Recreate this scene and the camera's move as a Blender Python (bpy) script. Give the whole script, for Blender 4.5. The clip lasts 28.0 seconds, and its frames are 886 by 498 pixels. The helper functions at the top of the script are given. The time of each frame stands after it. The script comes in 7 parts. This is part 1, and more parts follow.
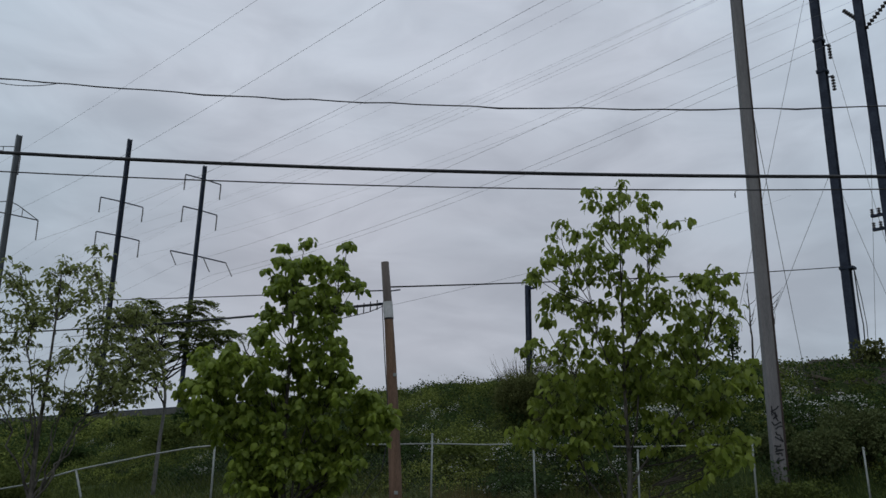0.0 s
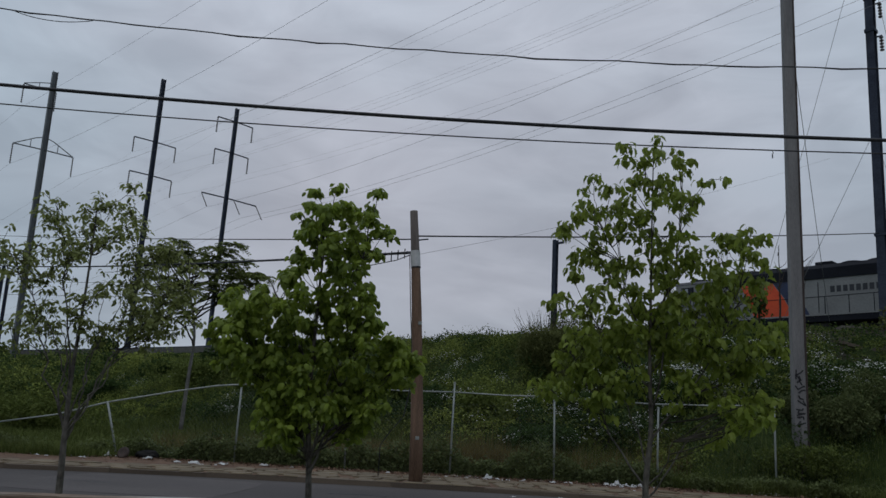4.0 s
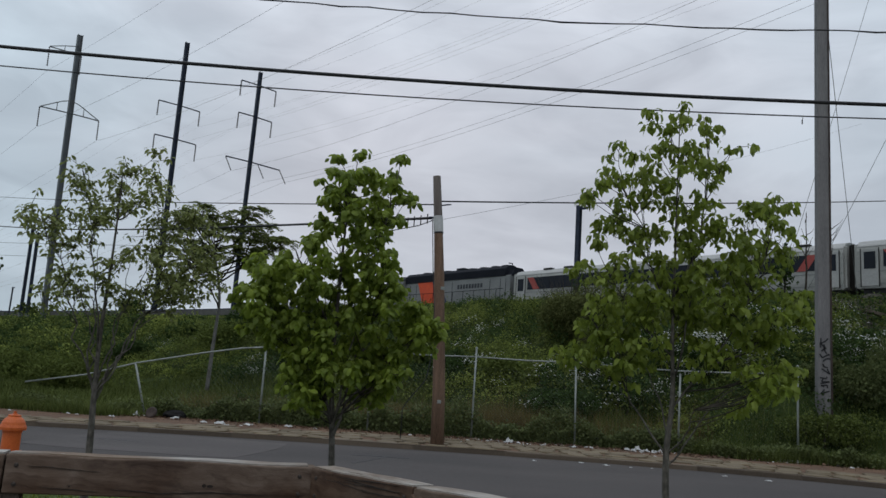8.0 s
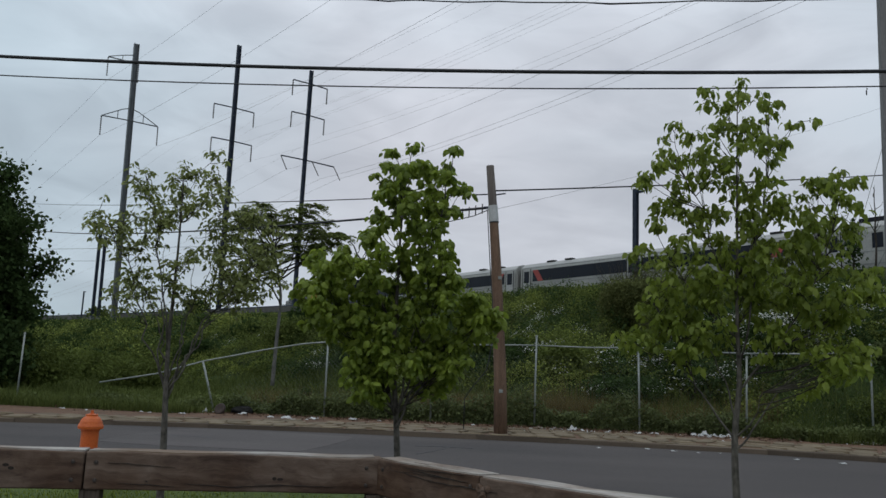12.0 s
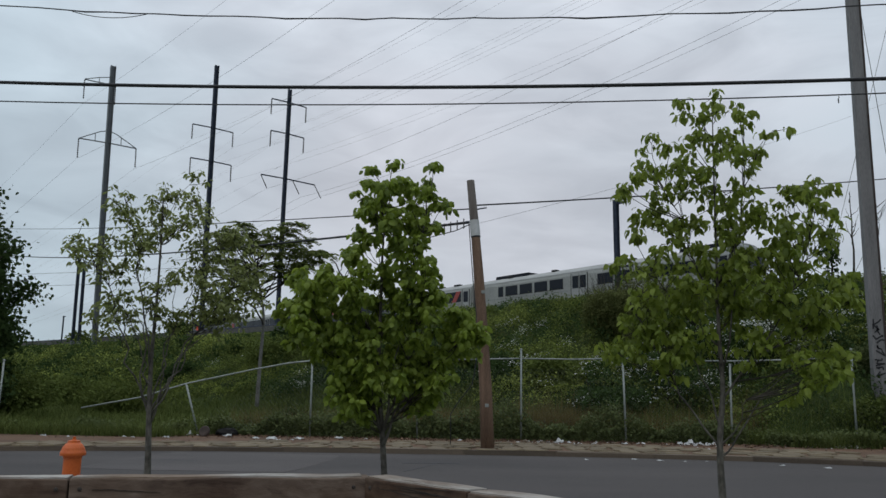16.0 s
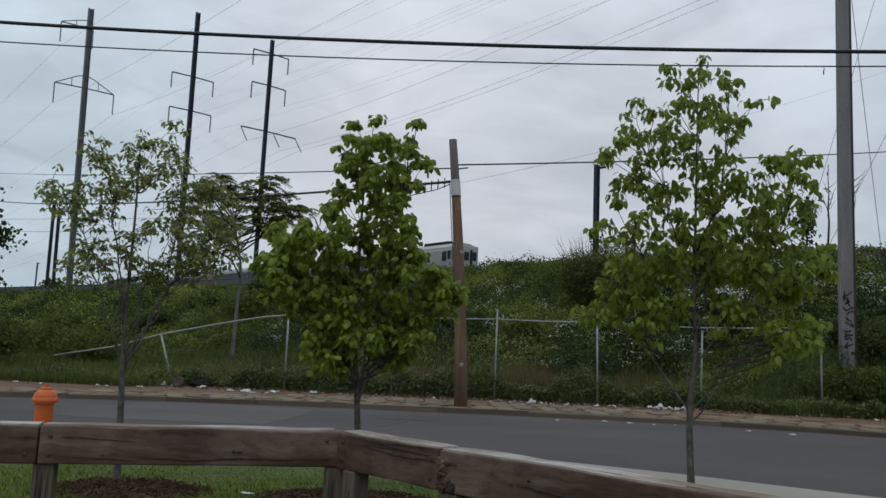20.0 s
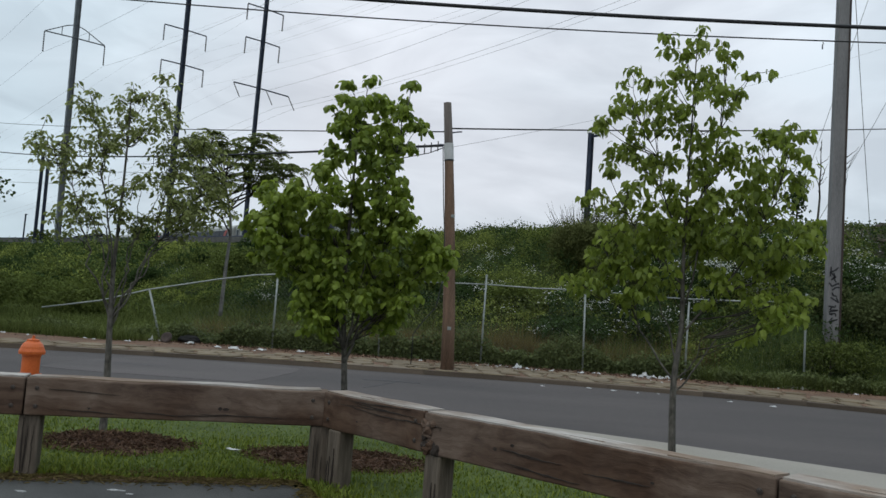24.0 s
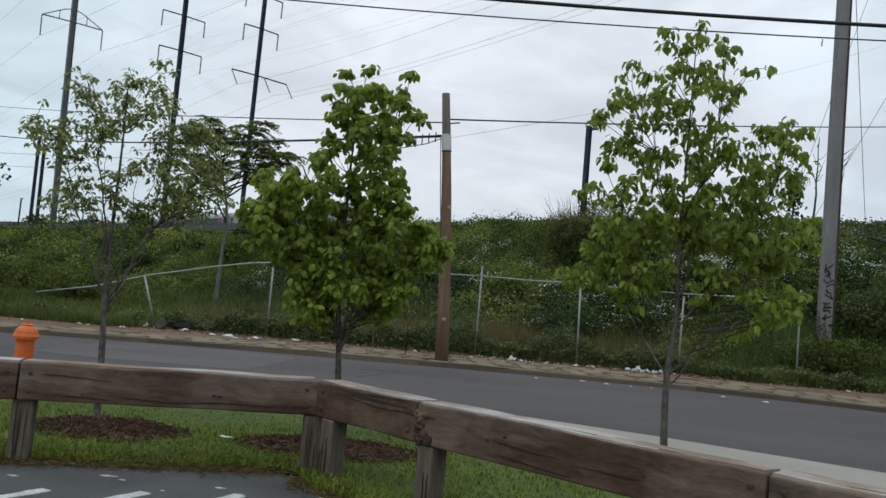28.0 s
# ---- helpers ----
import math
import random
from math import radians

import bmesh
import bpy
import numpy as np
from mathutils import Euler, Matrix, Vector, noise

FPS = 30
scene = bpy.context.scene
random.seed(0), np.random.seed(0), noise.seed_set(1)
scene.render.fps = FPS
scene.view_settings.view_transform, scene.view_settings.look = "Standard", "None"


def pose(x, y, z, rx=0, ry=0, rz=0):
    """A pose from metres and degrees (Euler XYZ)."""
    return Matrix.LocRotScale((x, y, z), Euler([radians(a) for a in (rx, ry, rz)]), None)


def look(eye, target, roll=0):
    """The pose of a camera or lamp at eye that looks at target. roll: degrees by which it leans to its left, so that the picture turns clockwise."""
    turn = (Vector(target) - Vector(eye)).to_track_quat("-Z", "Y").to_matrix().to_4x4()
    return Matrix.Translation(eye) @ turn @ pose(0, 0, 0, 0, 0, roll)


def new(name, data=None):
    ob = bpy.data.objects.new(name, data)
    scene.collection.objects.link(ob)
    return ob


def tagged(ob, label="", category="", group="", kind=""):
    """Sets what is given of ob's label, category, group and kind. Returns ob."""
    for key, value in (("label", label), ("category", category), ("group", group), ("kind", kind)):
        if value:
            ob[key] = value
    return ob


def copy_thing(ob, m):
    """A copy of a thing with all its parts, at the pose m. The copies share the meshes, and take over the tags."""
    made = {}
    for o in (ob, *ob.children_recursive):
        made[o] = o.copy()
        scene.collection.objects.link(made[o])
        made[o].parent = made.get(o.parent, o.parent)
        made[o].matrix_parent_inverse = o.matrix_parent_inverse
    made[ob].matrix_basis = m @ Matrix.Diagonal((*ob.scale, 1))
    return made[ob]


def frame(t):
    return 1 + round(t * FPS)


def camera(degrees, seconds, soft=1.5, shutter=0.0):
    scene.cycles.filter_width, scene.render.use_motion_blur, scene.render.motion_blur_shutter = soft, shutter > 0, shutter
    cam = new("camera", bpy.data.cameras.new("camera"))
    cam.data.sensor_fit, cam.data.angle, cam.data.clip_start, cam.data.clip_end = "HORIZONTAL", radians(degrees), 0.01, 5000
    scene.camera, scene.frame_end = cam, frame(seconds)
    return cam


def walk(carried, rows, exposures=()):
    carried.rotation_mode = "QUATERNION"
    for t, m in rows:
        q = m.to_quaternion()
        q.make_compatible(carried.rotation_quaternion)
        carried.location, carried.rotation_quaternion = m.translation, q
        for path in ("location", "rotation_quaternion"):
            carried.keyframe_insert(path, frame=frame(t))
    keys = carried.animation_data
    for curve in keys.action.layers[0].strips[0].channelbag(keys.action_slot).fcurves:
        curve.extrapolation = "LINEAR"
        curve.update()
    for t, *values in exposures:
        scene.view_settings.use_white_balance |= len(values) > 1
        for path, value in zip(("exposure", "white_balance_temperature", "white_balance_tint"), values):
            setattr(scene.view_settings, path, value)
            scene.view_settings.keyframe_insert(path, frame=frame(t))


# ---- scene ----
cam = camera(57.49, 28.0, soft=1.5)
PATH = [
    (0.0, pose(0.021, 0.005, 1.492, 106.24, -0.60, -0.04)),
    (0.5, pose(0.021, 0.005, 1.489, 106.51, -0.92, -0.14)),
    (1.0, pose(0.015, -0.009, 1.484, 106.28, -1.27, 0.07)),
    (1.5, pose(0.016, 0.001, 1.489, 105.88, -1.22, 0.22)),
    (2.0, pose(0.021, -0.001, 1.494, 105.70, -1.26, 0.08)),
    (2.5, pose(0.015, -0.007, 1.477, 105.43, -1.43, 0.22)),
    (3.0, pose(0.020, -0.003, 1.489, 105.39, -1.43, 0.34)),
    (3.5, pose(0.007, 0.004, 1.477, 103.95, -2.61, 0.65)),
    (5.5, pose(-0.001, -0.003, 1.499, 101.58, -3.17, 2.57)),
    (6.0, pose(-0.003, 0.021, 1.503, 100.69, -3.77, 2.50)),
    (6.5, pose(-0.003, 0.034, 1.503, 100.12, -4.04, 1.95)),
    (7.0, pose(-0.001, 0.020, 1.502, 100.52, -3.70, 2.26)),
    (7.5, pose(0.001, 0.000, 1.496, 100.59, -3.58, 2.60)),
    (8.0, pose(0.003, 0.005, 1.501, 100.12, -3.81, 2.86)),
    (8.5, pose(0.005, -0.010, 1.509, 100.87, -2.70, 3.94)),
    (9.0, pose(-0.003, -0.017, 1.498, 100.40, -2.07, 4.67)),
    (9.5, pose(-0.002, -0.029, 1.503, 99.85, -2.05, 6.13)),
    (10.0, pose(-0.005, 0.001, 1.510, 99.69, -2.42, 6.91)),
    (10.5, pose(0.006, -0.019, 1.497, 99.40, -2.49, 6.76)),
    (11.0, pose(0.001, -0.003, 1.493, 99.31, -2.63, 6.79)),
    (11.5, pose(-0.003, -0.008, 1.498, 99.20, -2.53, 6.89)),
    (13.5, pose(0.002, -0.013, 1.497, 99.97, -1.38, 7.52)),
    (14.0, pose(0.005, -0.025, 1.491, 100.41, -1.27, 6.98)),
    (14.5, pose(-0.000, -0.013, 1.500, 99.08, -1.66, 6.84)),
    (15.0, pose(0.004, -0.023, 1.503, 99.70, -1.41, 6.76)),
    (15.5, pose(-0.002, -0.017, 1.502, 99.70, -1.32, 6.46)),
    (16.0, pose(0.003, -0.030, 1.501, 100.32, -0.73, 6.15)),
    (16.5, pose(0.001, 0.001, 1.499, 100.10, -1.31, 5.32)),
    (17.0, pose(-0.016, -0.030, 1.508, 99.55, -1.22, 6.21)),
    (17.5, pose(-0.004, -0.007, 1.501, 99.43, -0.90, 6.71)),
    (18.0, pose(-0.009, -0.010, 1.504, 99.13, -0.92, 6.72)),
    (18.5, pose(-0.000, -0.006, 1.501, 98.99, -1.20, 6.18)),
    (19.0, pose(-0.002, -0.017, 1.509, 99.17, -1.06, 4.93)),
    (19.5, pose(0.000, -0.008, 1.507, 98.58, -1.77, 4.56)),
    (20.0, pose(-0.005, 0.006, 1.501, 97.48, -2.37, 4.40)),
    (20.5, pose(-0.006, 0.011, 1.501, 96.72, -2.77, 4.10)),
    (21.0, pose(-0.004, -0.010, 1.509, 96.55, -2.83, 4.09)),
    (21.5, pose(-0.009, 0.011, 1.506, 96.34, -3.03, 4.01)),
    (22.0, pose(-0.007, 0.019, 1.506, 95.69, -3.58, 3.80)),
    (22.5, pose(-0.010, 0.010, 1.506, 95.50, -3.73, 3.70)),
    (24.5, pose(-0.008, 0.021, 1.505, 94.83, -4.17, 3.45)),
    (25.0, pose(-0.009, 0.024, 1.507, 94.71, -4.30, 3.37)),
    (25.5, pose(-0.009, 0.024, 1.503, 94.42, -4.42, 3.40)),
    (26.0, pose(-0.007, 0.021, 1.503, 94.42, -4.50, 3.30)),
    (26.5, pose(-0.011, 0.019, 1.506, 94.40, -4.53, 3.43)),
    (27.0, pose(-0.010, 0.014, 1.507, 94.53, -4.56, 3.39)),
    (27.5, pose(-0.005, 0.023, 1.504, 94.47, -4.75, 3.30)),
    (28.0, pose(-0.006, 0.017, 1.508, 94.34, -4.91, 3.20)),
]
walk(cam, PATH, exposures=[(0.0, -0.62, 6350, 7), (1.0, -0.74, 6300, 8), (3.0, -0.84, 6200, 8), (5.5, -0.50, 6500, 7), (9.0, -0.30, 6500, 6), (14.0, -0.28, 6500, 5), (19.0, -0.26, 6500, 5), (20.0, -0.21, 6500, 5), (21.0, -0.08, 6500, 5), (22.0, 0.0, 6500, 5), (25.0, 0.11, 6550, 3), (28.0, 0.15, 6550, 3)])

# ---- light ----
world = bpy.data.worlds.new("overcast_sky")
scene.world = world
world.use_nodes = True


def make_sky():
    nt = world.node_tree
    nt.nodes.clear()
    link = nt.links.new
    out = nt.nodes.new("ShaderNodeOutputWorld")
    bg = nt.nodes.new("ShaderNodeBackground")
    sky = nt.nodes.new("ShaderNodeTexSky")
    sky.sky_type = "NISHITA"
    sky.sun_disc = False
    sky.sun_elevation, sky.sun_rotation = radians(50), radians(200)
    dim = nt.nodes.new("ShaderNodeVectorMath")
    dim.operation = "SCALE"
    dim.inputs["Scale"].default_value = 0.08
    link(sky.outputs["Color"], dim.inputs[0])
    co = nt.nodes.new("ShaderNodeTexCoord")
    mp = nt.nodes.new("ShaderNodeMapping")
    mp.inputs["Scale"].default_value = (1.0, 1.0, 2.6)
    link(co.outputs["Generated"], mp.inputs["Vector"])
    big = nt.nodes.new("ShaderNodeTexNoise")
    big.inputs["Scale"].default_value, big.inputs["Detail"].default_value = 1.7, 5.0
    link(mp.outputs["Vector"], big.inputs["Vector"])
    fine = nt.nodes.new("ShaderNodeTexNoise")
    fine.inputs["Scale"].default_value, fine.inputs["Detail"].default_value = 6.0, 8.0
    fine.inputs["Distortion"].default_value = 0.6
    link(mp.outputs["Vector"], fine.inputs["Vector"])
    ramp = nt.nodes.new("ShaderNodeValToRGB")
    ramp.color_ramp.elements[0].position, ramp.color_ramp.elements[0].color = 0.30, (0.53, 0.57, 0.645, 1)
    ramp.color_ramp.elements[1].position, ramp.color_ramp.elements[1].color = 0.70, (0.598, 0.603, 0.676, 1)
    link(big.outputs["Fac"], ramp.inputs["Fac"])
    rf = nt.nodes.new("ShaderNodeValToRGB")
    rf.color_ramp.elements[0].position, rf.color_ramp.elements[0].color = 0.32, (0.86, 0.86, 0.87, 1)
    rf.color_ramp.elements[1].position, rf.color_ramp.elements[1].color = 0.68, (1.12, 1.12, 1.12, 1)
    link(fine.outputs["Fac"], rf.inputs["Fac"])
    mul = nt.nodes.new("ShaderNodeMix")
    mul.data_type, mul.blend_type = "RGBA", "MULTIPLY"
    mul.inputs["Factor"].default_value = 1.0
    link(ramp.outputs["Color"], mul.inputs["A"])
    link(rf.outputs["Color"], mul.inputs["B"])
    mix = nt.nodes.new("ShaderNodeMix")
    mix.data_type = "RGBA"
    mix.inputs["Factor"].default_value = 0.93
    link(dim.outputs["Vector"], mix.inputs["A"])
    link(mul.outputs["Result"], mix.inputs["B"])
    # sky tinted bluer towards both sides, as the lens colours its edges
    sep = nt.nodes.new("ShaderNodeSeparateXYZ")
    link(co.outputs["Generated"], sep.inputs["Vector"])
    side = nt.nodes.new("ShaderNodeMath")
    side.operation = "ABSOLUTE"
    link(sep.outputs["X"], side.inputs[0])
    edge = nt.nodes.new("ShaderNodeMapRange")
    edge.inputs["From Min"].default_value, edge.inputs["From Max"].default_value = 0.22, 0.58
    edge.inputs["To Max"].default_value = 0.75
    link(side.outputs["Value"], edge.inputs["Value"])
    tint = nt.nodes.new("ShaderNodeMix")
    tint.data_type, tint.blend_type = "RGBA", "MULTIPLY"
    link(edge.outputs["Result"], tint.inputs["Factor"])
    link(mix.outputs["Result"], tint.inputs["A"])
    tint.inputs["B"].default_value = (0.86, 1.0, 1.03, 1)
    # the cloud sheet is thinner and brighter towards the zenith
    climb = nt.nodes.new("ShaderNodeMapRange")
    climb.inputs["From Min"].default_value, climb.inputs["From Max"].default_value = 0.25, 1.0
    climb.inputs["To Min"].default_value, climb.inputs["To Max"].default_value = 1.0, 1.9
    link(sep.outputs["Z"], climb.inputs["Value"])
    bright = nt.nodes.new("ShaderNodeVectorMath")
    bright.operation = "SCALE"
    link(tint.outputs["Result"], bright.inputs[0])
    link(climb.outputs["Result"], bright.inputs["Scale"])
    link(bright.outputs["Vector"], bg.inputs["Color"])
    bg.inputs["Strength"].default_value = SKY_LEVEL
    link(bg.outputs["Background"], out.inputs["Surface"])


SKY_LEVEL = 1.2
make_sky()
sun = new("sun", bpy.data.lights.new("sun", "SUN"))
sun.data.energy, sun.data.angle, sun.data.color = 0.5, radians(30), (1.0, 0.97, 0.93)
sun.matrix_world = look((0, 0, 60), (18, 28, 0))


# ---- materials ----
def nodes_of(name):
    m = bpy.data.materials.new(name)
    m.use_nodes = True
    return m, m.node_tree, m.node_tree.nodes["Principled BSDF"]


def surface(name, dark, light, rough=0.8, big=1.0, small=18.0, metal=0.0, bump=0.25, stretch=(1, 1, 1), spread=0.5, spec=0.4, by_object=0.0, by_island=0.0, through_light=0.0):
    """A grained surface: two colours mixed by a coarse and a fine noise, with relief."""
    m, nt, bsdf = nodes_of(name)
    link = nt.links.new
    co = nt.nodes.new("ShaderNodeTexCoord")
    mp = nt.nodes.new("ShaderNodeMapping")
    mp.inputs["Scale"].default_value = stretch
    link(co.outputs["Object"], mp.inputs["Vector"])
    n1 = nt.nodes.new("ShaderNodeTexNoise")
    n1.inputs["Scale"].default_value, n1.inputs["Detail"].default_value = big, 4.0
    n2 = nt.nodes.new("ShaderNodeTexNoise")
    n2.inputs["Scale"].default_value, n2.inputs["Detail"].default_value = small, 6.0
    link(mp.outputs["Vector"], n1.inputs["Vector"])
    link(mp.outputs["Vector"], n2.inputs["Vector"])
    add = nt.nodes.new("ShaderNodeMix")
    add.inputs["Factor"].default_value = spread
    link(n1.outputs["Fac"], add.inputs["A"])
    link(n2.outputs["Fac"], add.inputs["B"])
    value = add.outputs["Result"]
    for use, amount in (("o", by_object), ("i", by_island)):
        if amount:
            src = nt.nodes.new("ShaderNodeObjectInfo") if use == "o" else nt.nodes.new("ShaderNodeNewGeometry")
            mx = nt.nodes.new("ShaderNodeMix")
            mx.inputs["Factor"].default_value = amount
            link(value, mx.inputs["A"])
            link(src.outputs["Random"] if use == "o" else src.outputs["Random Per Island"], mx.inputs["B"])
            value = mx.outputs["Result"]
    ramp = nt.nodes.new("ShaderNodeValToRGB")
    lo, hi = (0.32, 0.68) if not (by_object or by_island) else (0.15, 0.85)
    ramp.color_ramp.elements[0].position, ramp.color_ramp.elements[0].color = lo, (*dark, 1)
    ramp.color_ramp.elements[1].position, ramp.color_ramp.elements[1].color = hi, (*light, 1)
    link(value, ramp.inputs["Fac"])
    link(ramp.outputs["Color"], bsdf.inputs["Base Color"])
    bsdf.inputs["Roughness"].default_value, bsdf.inputs["Metallic"].default_value = rough, metal
    bsdf.inputs["Specular IOR Level"].default_value = spec
    if bump:
        b = nt.nodes.new("ShaderNodeBump")
        b.inputs["Strength"].default_value, b.inputs["Distance"].default_value = bump, 0.02
        link(n2.outputs["Fac"], b.inputs["Height"])
        link(b.outputs["Normal"], bsdf.inputs["Normal"])
    if through_light:
        tr = nt.nodes.new("ShaderNodeBsdfTranslucent")
        link(ramp.outputs["Color"], tr.inputs["Color"])
        ms = nt.nodes.new("ShaderNodeMixShader")
        ms.inputs["Fac"].default_value = through_light
        link(bsdf.outputs["BSDF"], ms.inputs[1])
        link(tr.outputs["BSDF"], ms.inputs[2])
        link(ms.outputs["Shader"], nt.nodes["Material Output"].inputs["Surface"])
    return m


def glass_mat(name, tint, rough=0.08):
    m, nt, bsdf = nodes_of(name)
    bsdf.inputs["Base Color"].default_value = (*tint, 1)
    bsdf.inputs["Roughness"].default_value = rough
    bsdf.inputs["Specular IOR Level"].default_value = 0.18
    return m


ASPHALT_LOT = surface("worn_lot_asphalt", (0.0232, 0.024, 0.024), (0.0891, 0.0882, 0.0837), 0.9, 1.1, 70, bump=0.8, spread=0.4)
ASPHALT_ROAD = surface("street_asphalt", (0.0281, 0.0237, 0.0231), (0.0648, 0.0536, 0.0503), 0.85, 0.45, 60, bump=0.35, stretch=(0.35, 1, 1))
ASPHALT_PALE = surface("worn_pale_asphalt", (0.0345, 0.0291, 0.0282), (0.0863, 0.0724, 0.0686), 0.85, 0.6, 60, bump=0.35, stretch=(0.4, 1, 1))
TAR = surface("tar_patch", (0.0132, 0.0132, 0.0145), (0.033, 0.033, 0.0363), 0.7, 2, 40)
WHITE_PAINT = surface("worn_road_paint", (0.189, 0.189, 0.189), (0.567, 0.567, 0.558), 0.7, 9, 45)
KERB = surface("kerb_stone", (0.0376, 0.0282, 0.0207), (0.1504, 0.1147, 0.0827), 0.9, 1.5, 25, bump=0.5, by_object=0.25)
SLAB = surface("far_pavement_slab", (0.0639, 0.047, 0.0273), (0.2021, 0.1579, 0.1006), 0.9, 1.2, 22, bump=0.5, by_object=0.3)
DIRT = surface("litter_soil", (0.0473, 0.0255, 0.0149), (0.164, 0.0924, 0.0531), 0.95, 1.5, 30, bump=0.8)
EARTH = surface("bank_earth", (0.014, 0.011, 0.0075), (0.052, 0.042, 0.028), 0.95, 0.8, 14, bump=0.9)
CONCRETE = surface("pale_concrete", (0.205, 0.186, 0.155), (0.285, 0.264, 0.225), 0.85, 0.7, 35, bump=0.3)
LAWN = surface("lawn_soil", (0.0336, 0.052, 0.009), (0.0784, 0.112, 0.0162), 0.95, 2, 50, bump=0.8)
BLADE = surface("lawn_blade", (0.0448, 0.0764, 0.0054), (0.1904, 0.2274, 0.0198), 0.7, 1.5, 10, bump=0, by_island=0.6, through_light=0.3)
TALL_BLADE = surface("tall_grass_blade", (0.0358, 0.0544, 0.0117), (0.1478, 0.1711, 0.0513), 0.9, 0.25, 3, bump=0, by_island=0.5, through_light=0.3, spec=0.1)
MULCH = surface("mulch", (0.0264, 0.0135, 0.0081), (0.15, 0.083, 0.0495), 0.95, 6, 40, bump=0.8, by_island=0.5)


def timber_mat(name, dark, mid, light, seed):
    """Old sawn timber: long grain with wandering rings, brown stains and bleached patches."""
    m, nt, bsdf = nodes_of(name)
    link = nt.links.new
    co = nt.nodes.new("ShaderNodeTexCoord")
    info = nt.nodes.new("ShaderNodeObjectInfo")
    shift = nt.nodes.new("ShaderNodeVectorMath")
    shift.operation = "MULTIPLY_ADD"
    shift.inputs[1].default_value = (1, 1, 1)
    link(co.outputs["Object"], shift.inputs[0])
    off = nt.nodes.new("ShaderNodeVectorMath")
    off.operation = "SCALE"
    off.inputs[0].default_value = (7.0 + seed, 3.0, 5.0)
    link(info.outputs["Random"], off.inputs["Scale"])
    link(off.outputs["Vector"], shift.inputs[2])
    warp = nt.nodes.new("ShaderNodeTexNoise")
    warp.inputs["Scale"].default_value, warp.inputs["Detail"].default_value = 2.2, 3.0
    link(shift.outputs["Vector"], warp.inputs["Vector"])
    mp = nt.nodes.new("ShaderNodeMapping")
    mp.inputs["Scale"].default_value = (0.9, 7.0, 7.0)
    link(shift.outputs["Vector"], mp.inputs["Vector"])
    add = nt.nodes.new("ShaderNodeVectorMath")
    add.operation = "ADD"
    sc = nt.nodes.new("ShaderNodeVectorMath")
    sc.operation = "SCALE"
    sc.inputs["Scale"].default_value = 1.6
    link(warp.outputs["Color"], sc.inputs[0])
    link(mp.outputs["Vector"], add.inputs[0])
    link(sc.outputs["Vector"], add.inputs[1])
    grain = nt.nodes.new("ShaderNodeTexNoise")
    grain.inputs["Scale"].default_value, grain.inputs["Detail"].default_value, grain.inputs["Roughness"].default_value = 1.6, 9.0, 0.65
    link(add.outputs["Vector"], grain.inputs["Vector"])
    stain = nt.nodes.new("ShaderNodeTexNoise")
    stain.inputs["Scale"].default_value, stain.inputs["Detail"].default_value = 1.5, 4.0
    link(shift.outputs["Vector"], stain.inputs["Vector"])
    r1 = nt.nodes.new("ShaderNodeValToRGB")
    e = r1.color_ramp.elements
    e[0].position, e[0].color = 0.33, (*dark, 1)
    e[1].position, e[1].color = 0.70, (*light, 1)
    c = e.new(0.5)
    c.color = (*mid, 1)
    link(grain.outputs["Fac"], r1.inputs["Fac"])
    r2 = nt.nodes.new("ShaderNodeValToRGB")
    r2.color_ramp.elements[0].position, r2.color_ramp.elements[0].color = 0.38, (0.60, 0.47, 0.37, 1)
    r2.color_ramp.elements[1].position, r2.color_ramp.elements[1].color = 0.62, (1.1, 1.08, 1.05, 1)
    link(stain.outputs["Fac"], r2.inputs["Fac"])
    mul = nt.nodes.new("ShaderNodeMix")
    mul.data_type, mul.blend_type = "RGBA", "MULTIPLY"
    mul.inputs["Factor"].default_value = 1.0
    link(r1.outputs["Color"], mul.inputs["A"])
    link(r2.outputs["Color"], mul.inputs["B"])
    link(mul.outputs["Result"], bsdf.inputs["Base Color"])
    bsdf.inputs["Roughness"].default_value = 0.85
    bsdf.inputs["Specular IOR Level"].default_value = 0.25
    b = nt.nodes.new("ShaderNodeBump")
    b.inputs["Strength"].default_value, b.inputs["Distance"].default_value = 0.7, 0.015
    link(grain.outputs["Fac"], b.inputs["Height"])
    link(b.outputs["Normal"], bsdf.inputs["Normal"])
    return m


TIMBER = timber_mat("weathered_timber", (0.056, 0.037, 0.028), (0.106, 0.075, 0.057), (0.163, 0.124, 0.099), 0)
# bleached wood, lightened further to paint the sky highlight along the beams
TIMBER_TOP = timber_mat("bleached_lit_timber", (0.198, 0.178, 0.162), (0.317, 0.297, 0.277), (0.409, 0.389, 0.37), 4)
DEBRIS = surface("leaf_debris", (0.055, 0.028, 0.017), (0.215, 0.135, 0.085), 0.9, 3, 20, bump=0, by_island=0.7)
TIMBER_POST = surface("weathered_post", (0.0462, 0.0343, 0.0251), (0.145, 0.115, 0.0858), 0.9, 3, 16, bump=0.6, stretch=(4, 4, 0.4))
BARK = surface("grey_bark", (0.014, 0.011, 0.0085), (0.15, 0.135, 0.115), 0.9, 9, 40, bump=0.7, stretch=(1, 1, 0.4))
PALE_BARK = surface("pale_grey_bark", (0.06, 0.056, 0.05), (0.20, 0.19, 0.175), 0.9, 5, 30, bump=0.4, stretch=(1, 1, 0.4))
TWIG = surface("twig_bark", (0.018, 0.0144, 0.0108), (0.051, 0.042, 0.0312), 0.9, 4, 30, bump=0)
